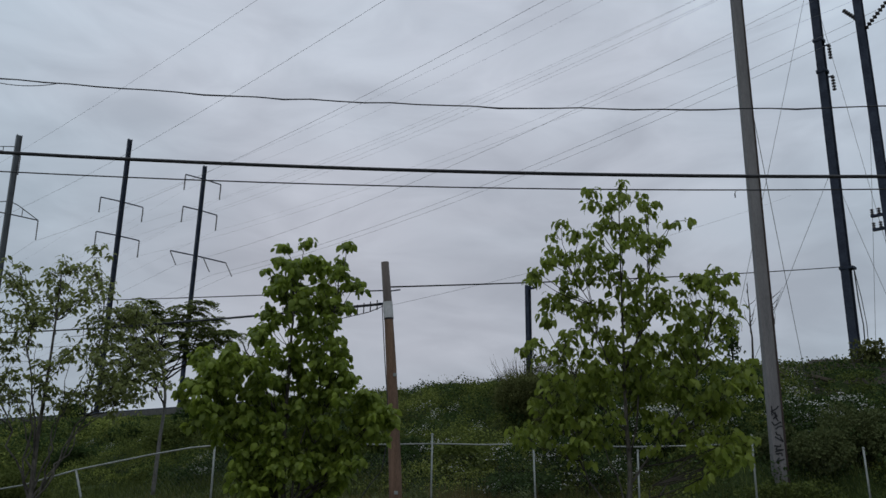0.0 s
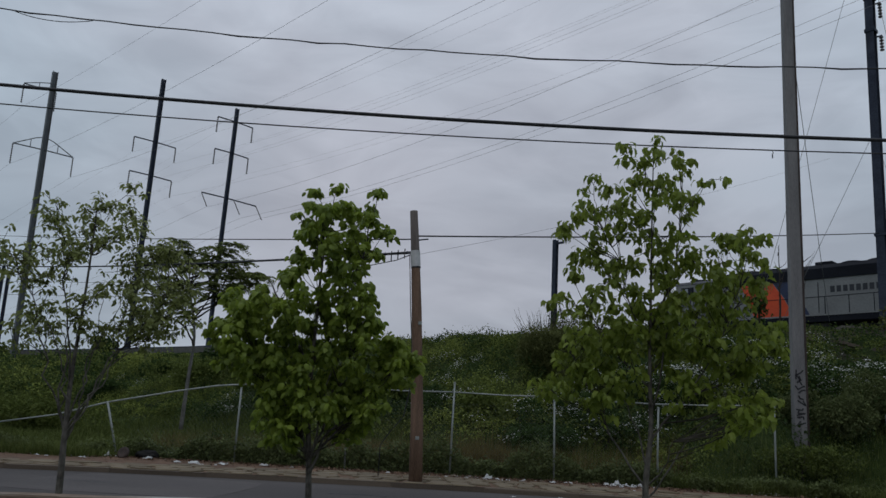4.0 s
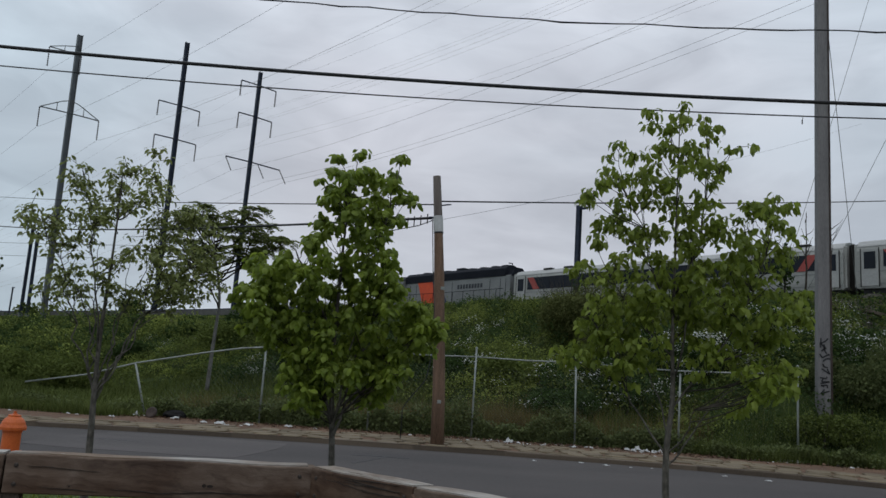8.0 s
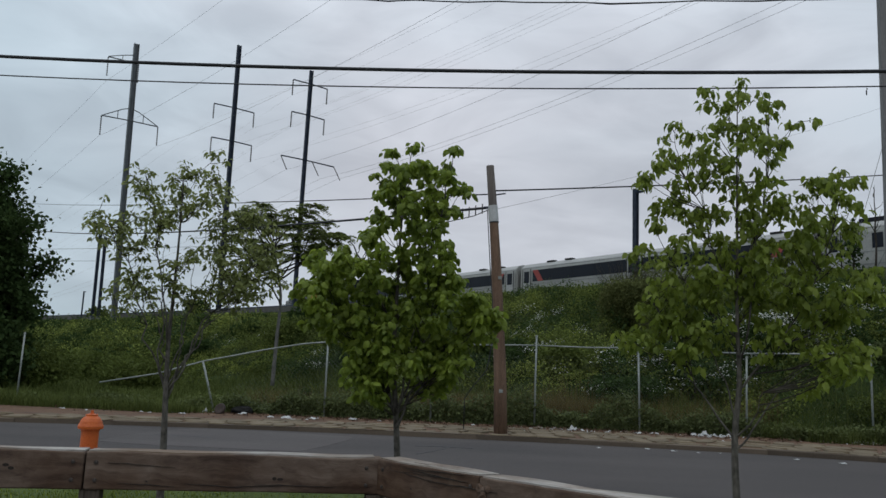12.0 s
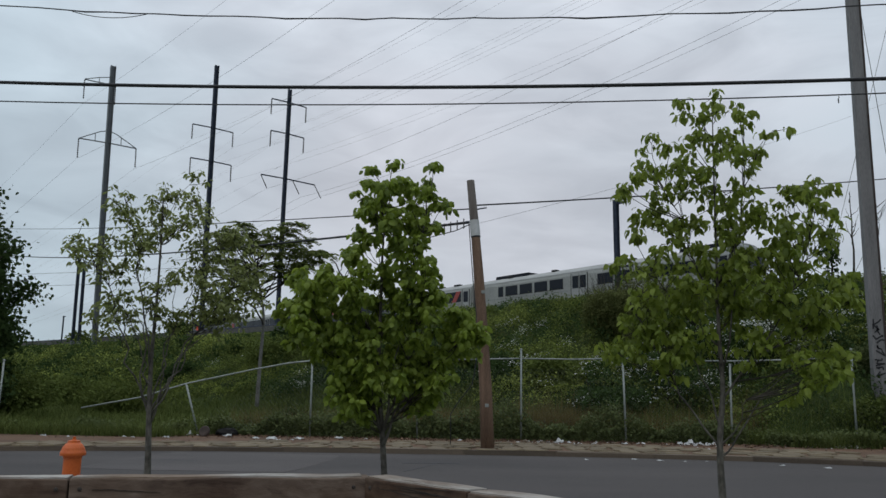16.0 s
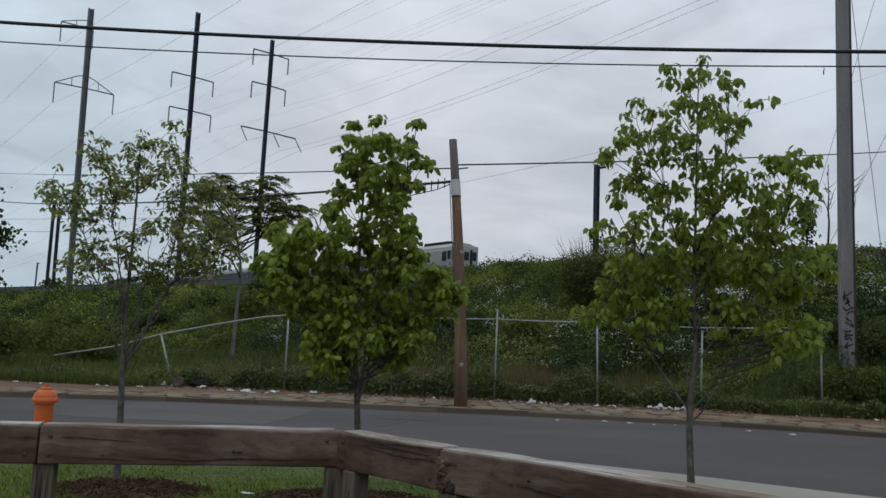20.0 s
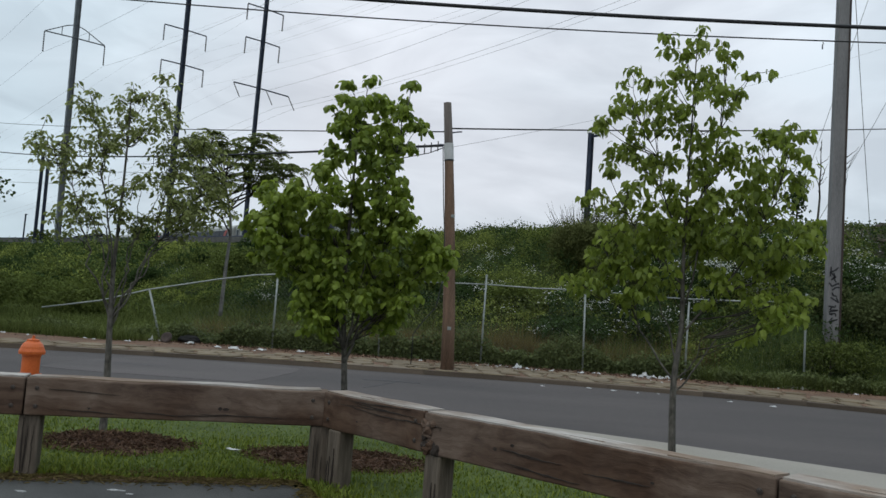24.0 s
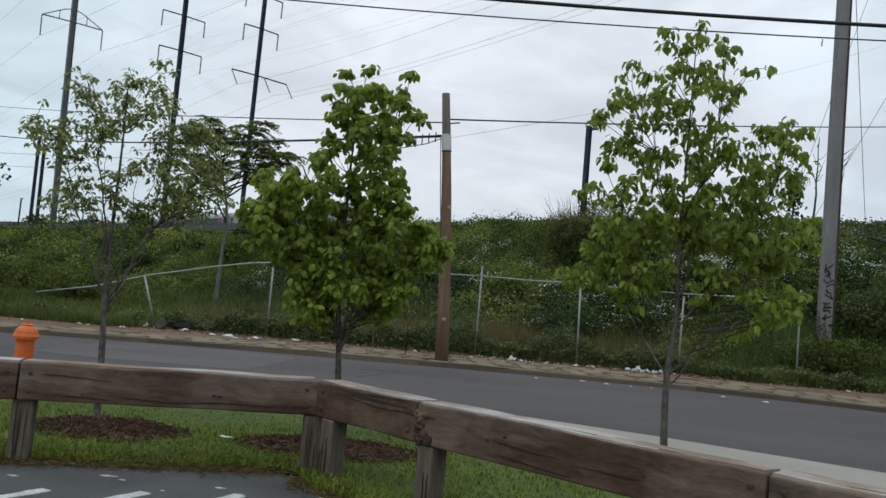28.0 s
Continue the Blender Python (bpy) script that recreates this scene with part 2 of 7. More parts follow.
LEAF_BROAD = surface("broad_leaf", (0.0715, 0.1095, 0.0133), (0.2998, 0.3618, 0.06), 0.48, 1.2, 9, bump=0, by_object=0.38, by_island=0.0, through_light=0.55, spec=0.32)
LEAF_BROAD_MASS = surface("broad_leaf_mass", (0.0715, 0.1095, 0.0133), (0.2998, 0.3618, 0.06), 0.48, 1.2, 9, bump=0, by_island=0.38, through_light=0.55, spec=0.32)
LEAF_ROUND = surface("round_leaf", (0.069, 0.11, 0.0138), (0.317, 0.396, 0.057), 0.48, 1.2, 9, bump=0, by_object=0.38, through_light=0.55, spec=0.32)
LEAF_ROUND_MASS = surface("round_leaf_mass", (0.069, 0.11, 0.0138), (0.317, 0.396, 0.057), 0.48, 1.2, 9, bump=0, by_island=0.38, through_light=0.55, spec=0.32)
CRACK = surface("timber_crack", (0.0145, 0.0106, 0.00792), (0.0396, 0.029, 0.0224), 0.95, 8, 60, bump=0)
LEAF_FINE = surface("fine_leaf_mass", (0.088, 0.108, 0.03), (0.3, 0.335, 0.105), 0.55, 1.2, 9, bump=0, by_island=0.55, through_light=0.55, spec=0.5)
LEAF_FINE_ONE = surface("fine_leaf", (0.088, 0.108, 0.03), (0.3, 0.335, 0.105), 0.55, 1.2, 9, bump=0, by_object=0.55, through_light=0.55, spec=0.5)
LEAF_DARK = surface("dark_leaf_mass", (0.017, 0.034, 0.011), (0.07, 0.105, 0.032), 0.85, 0.5, 6, bump=0, by_island=0.25, through_light=0.3, spec=0.1)
LEAF_VINE = surface("vine_leaf_mass", (0.0264, 0.0419, 0.0101), (0.1749, 0.2099, 0.0528), 0.85, 0.8, 3, bump=0, by_island=0.2, through_light=0.3, spec=0.12)
LEAF_FEATHER = surface("feathery_leaf_mass", (0.0567, 0.0783, 0.0216), (0.216, 0.2497, 0.0743), 0.8, 0.6, 6, bump=0, by_island=0.5, through_light=0.35, spec=0.15)
# brighter vine green, which also paints the light on clump tops
LEAF_BRIGHT = surface("bright_lit_vine_mass", (0.0894, 0.1208, 0.0232), (0.322, 0.3577, 0.0894), 0.8, 0.9, 4, bump=0, by_island=0.25, through_light=0.35, spec=0.12)
LEAF_IVY = surface("ivy_leaf_mass", (0.045, 0.0606, 0.0233), (0.1594, 0.185, 0.0699), 0.8, 0.5, 6, bump=0, by_island=0.3, through_light=0.3, spec=0.15)
LEAF_OLIVE = surface("olive_leaf_mass", (0.0434, 0.0546, 0.0182), (0.1603, 0.1696, 0.0579), 0.85, 0.5, 5, bump=0, by_island=0.3, through_light=0.25, spec=0.1)
DRY_BLADE = surface("dry_weed_blade", (0.065, 0.0504, 0.0196), (0.1938, 0.15, 0.0633), 0.9, 0.25, 3, bump=0, by_island=0.5, through_light=0.3, spec=0.1)
BLOSSOM = surface("white_blossom", (0.5, 0.5, 0.47), (0.78, 0.78, 0.74), 0.8, 3, 20, bump=0, by_island=0.5, through_light=0.3)
SLOPE = surface("overgrown_slope", (0.010, 0.019, 0.0042), (0.036, 0.052, 0.0125), 0.95, 0.5, 4, bump=1.0, spec=0.1)
POLE_WOOD = surface("creosoted_pole", (0.07, 0.041, 0.026), (0.222, 0.137, 0.09), 0.9, 1.2, 20, bump=0.5, stretch=(5, 5, 0.35))
POLE_GREY = surface("grey_pole", (0.108, 0.104, 0.104), (0.225, 0.217, 0.214), 0.85, 1.2, 16, bump=0.4, stretch=(4, 4, 0.4))
POLE_OLD = surface("old_pole_top", (0.06, 0.048, 0.0416), (0.132, 0.112, 0.1), 0.9, 1.2, 18, bump=0.5, stretch=(5, 5, 0.35))
POLE_SIDE = surface("dark_brown_pole_edge", (0.024, 0.0176, 0.016), (0.064, 0.044, 0.036), 0.85, 1.2, 16)
STEEL_DARK = surface("dark_steel", (0.018, 0.0225, 0.036), (0.051, 0.06, 0.084), 0.8, 2, 14, spec=0.15)
STEEL_GREY = surface("weathered_steel", (0.075, 0.08, 0.086), (0.15, 0.157, 0.165), 0.6, 1, 14, metal=0.4)
RUSTY_BOLT = surface("rusty_bolt_head", (0.03, 0.022, 0.018), (0.09, 0.072, 0.06), 0.7, 20, 60, metal=0.3)
GALV = surface("galvanised_tube", (0.15, 0.168, 0.155), (0.32, 0.335, 0.315), 0.55, 4, 30, metal=0.25)
MESH_WIRE = surface("dull_mesh_wire", (0.09, 0.10, 0.09), (0.18, 0.19, 0.18), 0.6, 4, 30, metal=0.5)
CABLE = surface("black_cable", (0.012, 0.012, 0.014), (0.03, 0.03, 0.033), 0.7, 4, 20, bump=0)
WIRE = surface("bare_wire", (0.16, 0.16, 0.17), (0.26, 0.26, 0.27), 0.6, 2, 10, metal=0.5, bump=0)
CERAMIC = surface("brown_insulator", (0.02, 0.016, 0.016), (0.05, 0.04, 0.04), 0.3, 4, 10)
CARD = surface("brown_litter", (0.0462, 0.033, 0.0231), (0.198, 0.158, 0.112), 0.9, 6, 30)
PAPER = surface("white_litter", (0.3544, 0.3544, 0.3417), (0.5483, 0.5483, 0.5414), 0.8, 6, 30)
HYDRANT = surface("orange_paint", (0.396, 0.0684, 0.00864), (0.54, 0.115, 0.018), 0.5, 5, 40, bump=0.15)
SILVER = surface("brushed_train_side", (0.223, 0.223, 0.208), (0.335, 0.331, 0.309), 0.5, 0.6, 9, metal=0.15, bump=0.05)
SILVER_ROOF = surface("train_roof", (0.27, 0.27, 0.262), (0.391, 0.386, 0.371), 0.6, 0.5, 9, metal=0.1, bump=0.05)
LOCO_GREY = surface("loco_grey_paint", (0.136, 0.14, 0.14), (0.216, 0.22, 0.216), 0.6, 0.8, 9, bump=0.1)
LOCO_ROOF = surface("loco_roof_paint", (0.024, 0.0256, 0.0288), (0.056, 0.0576, 0.0624), 0.7, 0.8, 9, bump=0.1)
LOCO_BLACK = surface("loco_black_paint", (0.004, 0.0048, 0.008), (0.0112, 0.0128, 0.0192), 0.75, 0.8, 9, bump=0.1, spec=0.15)
ORANGE = surface("orange_livery", (0.48, 0.044, 0.0096), (0.624, 0.08, 0.016), 0.5, 2, 14)
RED = surface("red_livery", (0.24, 0.036, 0.032), (0.336, 0.064, 0.048), 0.5, 2, 14)
BLUE = surface("blue_livery", (0.0096, 0.016, 0.048), (0.024, 0.036, 0.088), 0.5, 2, 14)
TYRE = surface("black_rubber", (0.004, 0.004, 0.0042), (0.014, 0.013, 0.012), 0.7, 5, 30, spec=0.15)
UNDER = surface("undercarriage", (0.0096, 0.0096, 0.0096), (0.032, 0.0304, 0.028), 0.9, 2, 14)
GLASS = glass_mat("dark_glass", (0.008, 0.010, 0.016), 0.25)
# pale colour painted for sky showing through the cab, which is solid here
GLASS_PALE = glass_mat("cab_glass_sky_painted", (0.30, 0.32, 0.35), 0.2)
LETTER = surface("dark_lettering", (0.016, 0.0176, 0.024), (0.032, 0.0336, 0.04), 0.6, 4, 20, bump=0)
BALLAST = surface("ballast", (0.0396, 0.0363, 0.033), (0.112, 0.106, 0.0957), 0.95, 2, 25, bump=1.0)
RAIL = surface("rail_steel", (0.08, 0.064, 0.056), (0.16, 0.136, 0.12), 0.5, 2, 14, metal=0.7)
PARAPET = surface("stained_parapet", (0.048, 0.0464, 0.044), (0.12, 0.116, 0.108), 0.9, 0.4, 5)


# ---- builders ----
def part(name, bm, material, parent=None, label="", smooth=False, kind=""):
    """Links a bmesh as one mesh object under a thing or a part."""
    me = bpy.data.meshes.new(name)
    bm.to_mesh(me)
    bm.free()
    me.materials.append(material)
    if smooth:
        for p in me.polygons:
            p.use_smooth = True
    ob = new(name, me)
    ob.parent = parent
    return tagged(ob, label=label, kind=kind)


def thing(name, m, label, category, group=""):
    ob = new(name)
    ob.matrix_basis = m
    return tagged(ob, label, category, group)


def mass(name, verts, faces, material, parent=None, kind="", label=""):
    """A joined mesh from arrays: verts (n, 3), faces (m, 4)."""
    me = bpy.data.meshes.new(name)
    nv, nf, k = len(verts), len(faces), faces.shape[1]
    me.vertices.add(nv)
    me.vertices.foreach_set("co", np.asarray(verts, dtype=np.float32).ravel())
    me.loops.add(nf * k)
    me.loops.foreach_set("vertex_index", np.asarray(faces, dtype=np.int32).ravel())
    me.polygons.add(nf)
    me.polygons.foreach_set("loop_start", np.arange(0, nf * k, k, dtype=np.int32))
    me.update(calc_edges=True)
    me.materials.append(material)
    ob = new(name, me)
    ob.parent = parent
    return tagged(ob, label=label, kind=kind)


def block(bm, x0, x1, y0, y1, z0, z1, bev=0.0):
    """Adds a box with bevelled edges."""
    v = [bm.verts.new(p) for p in ((x0, y0, z0), (x1, y0, z0), (x1, y1, z0), (x0, y1, z0), (x0, y0, z1), (x1, y0, z1), (x1, y1, z1), (x0, y1, z1))]
    f = [bm.faces.new([v[i] for i in q]) for q in ((3, 2, 1, 0), (4, 5, 6, 7), (0, 1, 5, 4), (1, 2, 6, 5), (2, 3, 7, 6), (3, 0, 4, 7))]
    if bev:
        edges = list({e for q in f for e in q.edges})
        bmesh.ops.bevel(bm, geom=edges, offset=bev, segments=2, affect="EDGES", profile=0.5)
    return bm


def boxed(x0, x1, y0, y1, z0, z1, bev=0.0):
    return block(bmesh.new(), x0, x1, y0, y1, z0, z1, bev)


def tube(bm, pts, radii, sides=8, caps=True):
    """Adds a tube along points, with a radius for each."""
    pts = [Vector(p) for p in pts]
    if not hasattr(radii, "__len__"):
        radii = [radii] * len(pts)
    rings = []
    ref = None
    for i, p in enumerate(pts):
        d = (pts[min(i + 1, len(pts) - 1)] - pts[max(i - 1, 0)]).normalized()
        if ref is None:
            ref = Vector((1, 0, 0)) if abs(d.x) < 0.8 else Vector((0, 1, 0))
        a = d.cross(ref).normalized()
        b = d.cross(a).normalized()
        rings.append([bm.verts.new(p + (a * math.cos(t) + b * math.sin(t)) * radii[i]) for t in [2 * math.pi * k / sides for k in range(sides)]])
    for r0, r1 in zip(rings, rings[1:]):
        for k in range(sides):
            bm.faces.new((r0[k], r0[(k + 1) % sides], r1[(k + 1) % sides], r1[k]))
    if caps:
        bm.faces.new(list(reversed(rings[0])))
        bm.faces.new(rings[-1])
    return bm


def tubed(pts, radii, sides=8):
    return tube(bmesh.new(), pts, radii, sides)


def lathe(bm, prof, sides=24):
    """Adds a turned body from (radius, height) pairs."""
    rings = [[bm.verts.new((r * math.cos(2 * math.pi * k / sides), r * math.sin(2 * math.pi * k / sides), z)) for k in range(sides)] for r, z in prof]
    for r0, r1 in zip(rings, rings[1:]):
        for k in range(sides):
            bm.faces.new((r0[k], r0[(k + 1) % sides], r1[(k + 1) % sides], r1[k]))
    bm.faces.new(list(reversed(rings[0])))
    bm.faces.new(rings[-1])
    return bm


def extrude_profile(bm, prof, x0, x1):
    """Adds a body of constant (y, z) section from x0 to x1."""
    a = [bm.verts.new((x0, y, z)) for y, z in prof]
    b = [bm.verts.new((x1, y, z)) for y, z in prof]
    n = len(prof)
    for k in range(n):
        bm.faces.new((a[k], a[(k + 1) % n], b[(k + 1) % n], b[k]))
    bm.faces.new(list(reversed(a)))
    bm.faces.new(b)
    return bm


def strip_mesh(name, left, right, z_left, z_right, material, label, category="ground"):
    """A ribbon between two plan lines."""
    bm = bmesh.new()
    a = [bm.verts.new((x, y, z_left)) for x, y in left]
    b = [bm.verts.new((x, y, z_right)) for x, y in right]
    for k in range(len(a) - 1):
        bm.faces.new((a[k], a[k + 1], b[k + 1], b[k]))
    bmesh.ops.recalc_face_normals(bm, faces=bm.faces)
    ob = part(name, bm, material, None, label, kind="structure")
    ob["category"] = category
    return ob


rng = np.random.default_rng(7)
LEAF_SHAPE = np.array([(0, 0, 0), (0.40, 0.30, 0.10), (0.33, 0.72, 0.05), (0, 1.05, -0.10), (-0.33, 0.72, 0.05), (-0.40, 0.30, 0.10)])
LEAF_FACES = np.array([(0, 1, 2, 3), (0, 3, 4, 5)])
NARROW_SHAPE = LEAF_SHAPE * (0.62, 1.0, 1.0)
# a folded leaf that arches over towards its tip, with a midrib
ARCH_SHAPE = np.array([(0, 0, 0), (0.34, 0.30, 0.10), (0.36, 0.72, -0.06), (0, 1.0, -0.36), (-0.36, 0.72, -0.06), (-0.34, 0.30, 0.10), (0, 0.33, 0.02), (0, 0.70, -0.10)])
ARCH_FACES = np.array([(0, 1, 6, 5), (6, 1, 2, 7), (5, 6, 7, 4), (7, 2, 3, 4)])
# a broad, cupped leaf whose edges and tip hang
CUP_SHAPE = np.array([(0, 0, 0), (-0.27, 0.18, 0.03), (0, 0.20, 0.09), (0.27, 0.18, 0.03), (-0.42, 0.48, -0.08), (0, 0.50, 0.05), (0.42, 0.48, -0.08), (-0.30, 0.80, -0.24), (0, 0.80, -0.13), (0.30, 0.80, -0.24), (0, 1.05, -0.42)])
CUP_FACES = np.array([(0, 3, 2, 1), (1, 2, 5, 4), (2, 3, 6, 5), (4, 5, 8, 7), (5, 6, 9, 8), (7, 8, 9, 10)])
FACES_OF = {6: LEAF_FACES, 8: ARCH_FACES, 11: CUP_FACES}


def leaf_frames(dirs, loose=1.0):
    """Rotation matrices whose y axis follows dirs, with a turn about it that is the more random the looser the leaves hang."""
    d = dirs / np.linalg.norm(dirs, axis=1, keepdims=True)
    r = rng.normal(size=d.shape) * loose
    r[:, 2] = np.abs(r[:, 2]) + 0.6
    n = r - (r * d).sum(1, keepdims=True) * d
    n /= np.linalg.norm(n, axis=1, keepdims=True)
    x = np.cross(d, n)
    return np.stack([x, d, n], axis=2)


def leaf_mass(name, centres, dirs, sizes, material, parent=None, shape=LEAF_SHAPE, kind="", label="", loose=1.0):
    R = leaf_frames(dirs, loose)
    v = np.einsum("nij,kj->nki", R, shape) * sizes[:, None, None] + centres[:, None, :]
    n, k = len(centres), len(shape)
    faces = FACES_OF[k]
    f = (faces[None] + (np.arange(n) * k)[:, None, None]).reshape(-1, 4)
    return mass(name, v.reshape(-1, 3), f, material, parent, kind, label)


def blade_mass(name, centres, heights, widths, material, lean=0.35, parent=None, kind="stuff", label=""):
    """Bent grass blades, two quads each."""
    n = len(centres)
    ang = rng.uniform(0, 2 * np.pi, n)
    side = np.stack([np.cos(ang), np.sin(ang), np.zeros(n)], 1) * widths[:, None] / 2
    out = np.stack([-np.sin(ang), np.cos(ang), np.zeros(n)], 1) * (rng.normal(0, lean, n) * heights)[:, None]
    up = np.array((0, 0, 1.0))[None] * heights[:, None]
    mid = centres + up * 0.55 + out * 0.35
    tip = centres + up + out
    v = np.stack([centres - side, centres + side, mid + side * 0.8, mid - side * 0.8, tip + side * 0.15, tip - side * 0.15], 1)
    f = (np.array([(0, 1, 2, 3), (3, 2, 4, 5)])[None] + (np.arange(n) * 6)[:, None, None]).reshape(-1, 4)
    return mass(name, v.reshape(-1, 3), f, material, parent, kind, label)


# ---- plan ----
KERB_X = (-60, -30, -14, -11, -8.4, -5.4, -2, 1, 3.5, 5.6, 7.2, 9.1, 12, 24, 60)
KERB_Y = (7.0, 14.4, 19.3, 20.35, 21.0, 21.38, 21.6, 21.7, 21.6, 21.28, 20.85, 20.1, 18.6, 11.6, -10)


def kerb_y(x):
    return float(np.interp(x, KERB_X, KERB_Y))


CREST_X = (-400, -120, -60, -42, -24, -5, 0.7, 11, 18, 26, 40, 75, 400)
CREST_Y = (290, 131, 97, 86, 73.5, 57.5, 51.4, 44.0, 40.2, 34.5, 20, -15, -340)
FENCE_Y = 26.0
CREST_Z = 7.35


def crest_y(x):
    return np.interp(x, CREST_X, CREST_Y)


def slope_z(x, y):
    """Height of the railway bank at a plan point (arrays)."""
    yc = crest_y(x)
    yf = np.maximum(np.minimum(27.6, yc - 9), yc - 25)
    f = np.clip((y - yf) / np.maximum(yc - yf, 0.1), 0, 1)
    f = 0.75 * f + 0.25 * f * f * (3 - 2 * f)
    meadow = np.clip((y - 27) / 30, 0, 1) * 0.5
    base = np.where(y > 23, 0.12, -0.05)
    a, b = np.clip((x - 6) / 4, 0, 1), np.clip((y - 26.3) / 1.8, 0, 1)
    base = base + 1.75 * a * a * (3 - 2 * a) * b * b * (3 - 2 * b) * (x < 30)
    return base + np.where(y > 26, meadow * (1 - f), 0) + (CREST_Z - base) * f


def lump(x, y, scale, seed=0.0):
    return np.array([noise.noise((a * scale, b * scale, seed)) for a, b in zip(x, y)])


def make_ground():
    xs = np.concatenate([np.linspace(-3000, -130, 14), np.arange(-125, 60, 1.25), np.linspace(65, 3000, 14)])
    ys = np.concatenate([np.linspace(-1500, 15, 14), np.arange(17, 120, 1.0), np.linspace(124, 4000, 16)])
    X, Y = np.meshgrid(xs, ys)
    x, y = X.ravel(), Y.ravel()
    z = slope_z(x, y)
    on = (y > 28) & (y < crest_y(x) - 1.5) & (np.abs(x) < 120)
    z = z + np.where(on, lump(x, y, 0.35) * 0.35, 0)
    v = np.stack([x, y, z], 1)
    nx, ny = len(xs), len(ys)
    i = (np.arange(ny - 1)[:, None] * nx + np.arange(nx - 1)[None]).ravel()
    f = np.stack([i, i + 1, i + nx + 1, i + nx], 1)
    ob = mass("ground", v, f, SLOPE, kind="structure", label="overgrown ground rising to a railway bank")
    ob["category"] = "ground"
    for p in ob.data.polygons:
        p.use_smooth = True


make_ground()

ROAD_X = [-60 + 2.0 * i for i in range(46)]
NEAR_EDGE = [(-60, 8.0), (-30, 10.5), (-14, 11.8), (-5, 12.3), (-1, 12.35), (0.38, 12.0), (1.5, 11.5), (2.45, 11.05), (3.3, 10.55), (4.63, 9.8), (8, 7.9), (14, 4.2), (30, -6), (60, -25)]


def near_y(x):
    return float(np.interp(x, [p[0] for p in NEAR_EDGE], [p[1] for p in NEAR_EDGE]))


road = strip_mesh("road", [(x, near_y(x)) for x in ROAD_X], [(x, kerb_y(x) + 0.05) for x in ROAD_X], 0.0, 0.0, ASPHALT_ROAD, "grey asphalt street with faint patches and tar seams", "road")


# the concrete pavement on the near side with its kerb edge
def make_near_pavement():
    bm = bmesh.new()
    sec = []
    for x in [-60, -30, -14, -5, -1, 0.38, 1.5, 2.45, 3.3, 4.63, 6.4, 8, 11, 14, 30]:
        y = near_y(x)
        x2, y2 = x - 0.45 * min(1, max(0, (x + 1) / 3)), y - 1.45
        sec.append([(x, y, -0.04), (x, y, 0.075), (x + (x2 - x) * 0.03, y - 0.05, 0.09), (x2, y2, 0.09), (x2, y2, -0.04)])
    rows = [[bm.verts.new(p) for p in s] for s in sec]
    for a, b in zip(rows, rows[1:]):
        for k in range(4):
            bm.faces.new((a[k], a[k + 1], b[k + 1], b[k]))
    bmesh.ops.recalc_face_normals(bm, faces=bm.faces)
    ob = part("pavement_near", bm, CONCRETE, None, "pale concrete pavement beside the street", kind="structure")
    ob["category"] = "pavement"


make_near_pavement()

RAIL_LINE = [(-9.5, 4.63), (-6.2, 5.64), (-3.735, 6.388), (-1.44, 7.09), (-0.48, 6.17), (1.52, 4.42), (3.6, 2.55)]


def rail_y(x):
    return float(np.interp(x, [p[0] for p in RAIL_LINE], [p[1] for p in RAIL_LINE]))


LOT_X = [-30, -14, -9.5, -6.2, -3.9, -2.6, -1.75, -1.35, -0.5, 1.5, 3.6, 8, 30]
strip_mesh("parking_lot", [(x, -60) for x in LOT_X], [(x, rail_y(min(max(x, -9.5), 3.6)) + (0.12 if x < -1.5 else -0.35)) for x in LOT_X], 0.0, 0.0, ASPHALT_LOT, "cracked dark asphalt of a parking lot", "parking lot")
LAWN_X = [-30, -14, -9.5] + [-9.4 + 0.07 * i for i in range(186)] + [8, 30]


def lawn_edge(x):
    """Where the grass gives way to the lot, ragged by wear."""
    off = 0.10 - 0.47 * min(max((x + 1.62) / 0.3, 0), 1)
    return rail_y(min(max(x, -9.5), 3.6)) + off + 0.07 * noise.noise((x * 1.9, 2.0, 0)) + 0.05 * noise.noise((x * 7.0, 5.0, 0))


strip_mesh("lawn", [(x, lawn_edge(x)) for x in LAWN_X], [(x, near_y(x) - 1.3) for x in LAWN_X], 0.004, 0.05, LAWN, "narrow strip of mown grass behind the barrier", "lawn")


# ---- painted bay stripes and patches ----
def flat_patch(name, pts, z, material, label, category):
    bm = bmesh.new()
    bot = [bm.verts.new((x, y, z - 0.006)) for x, y in pts]
    top = [bm.verts.new((x, y, z)) for x, y in pts]
    bm.faces.new(top)
    for k in range(len(pts)):
        j = (k + 1) % len(pts)
        bm.faces.new((bot[k], bot[j], top[j], top[k]))
    bmesh.ops.recalc_face_normals(bm, faces=bm.faces)
    return tagged(part(name, bm, material, None, label), category=category, kind="structure")


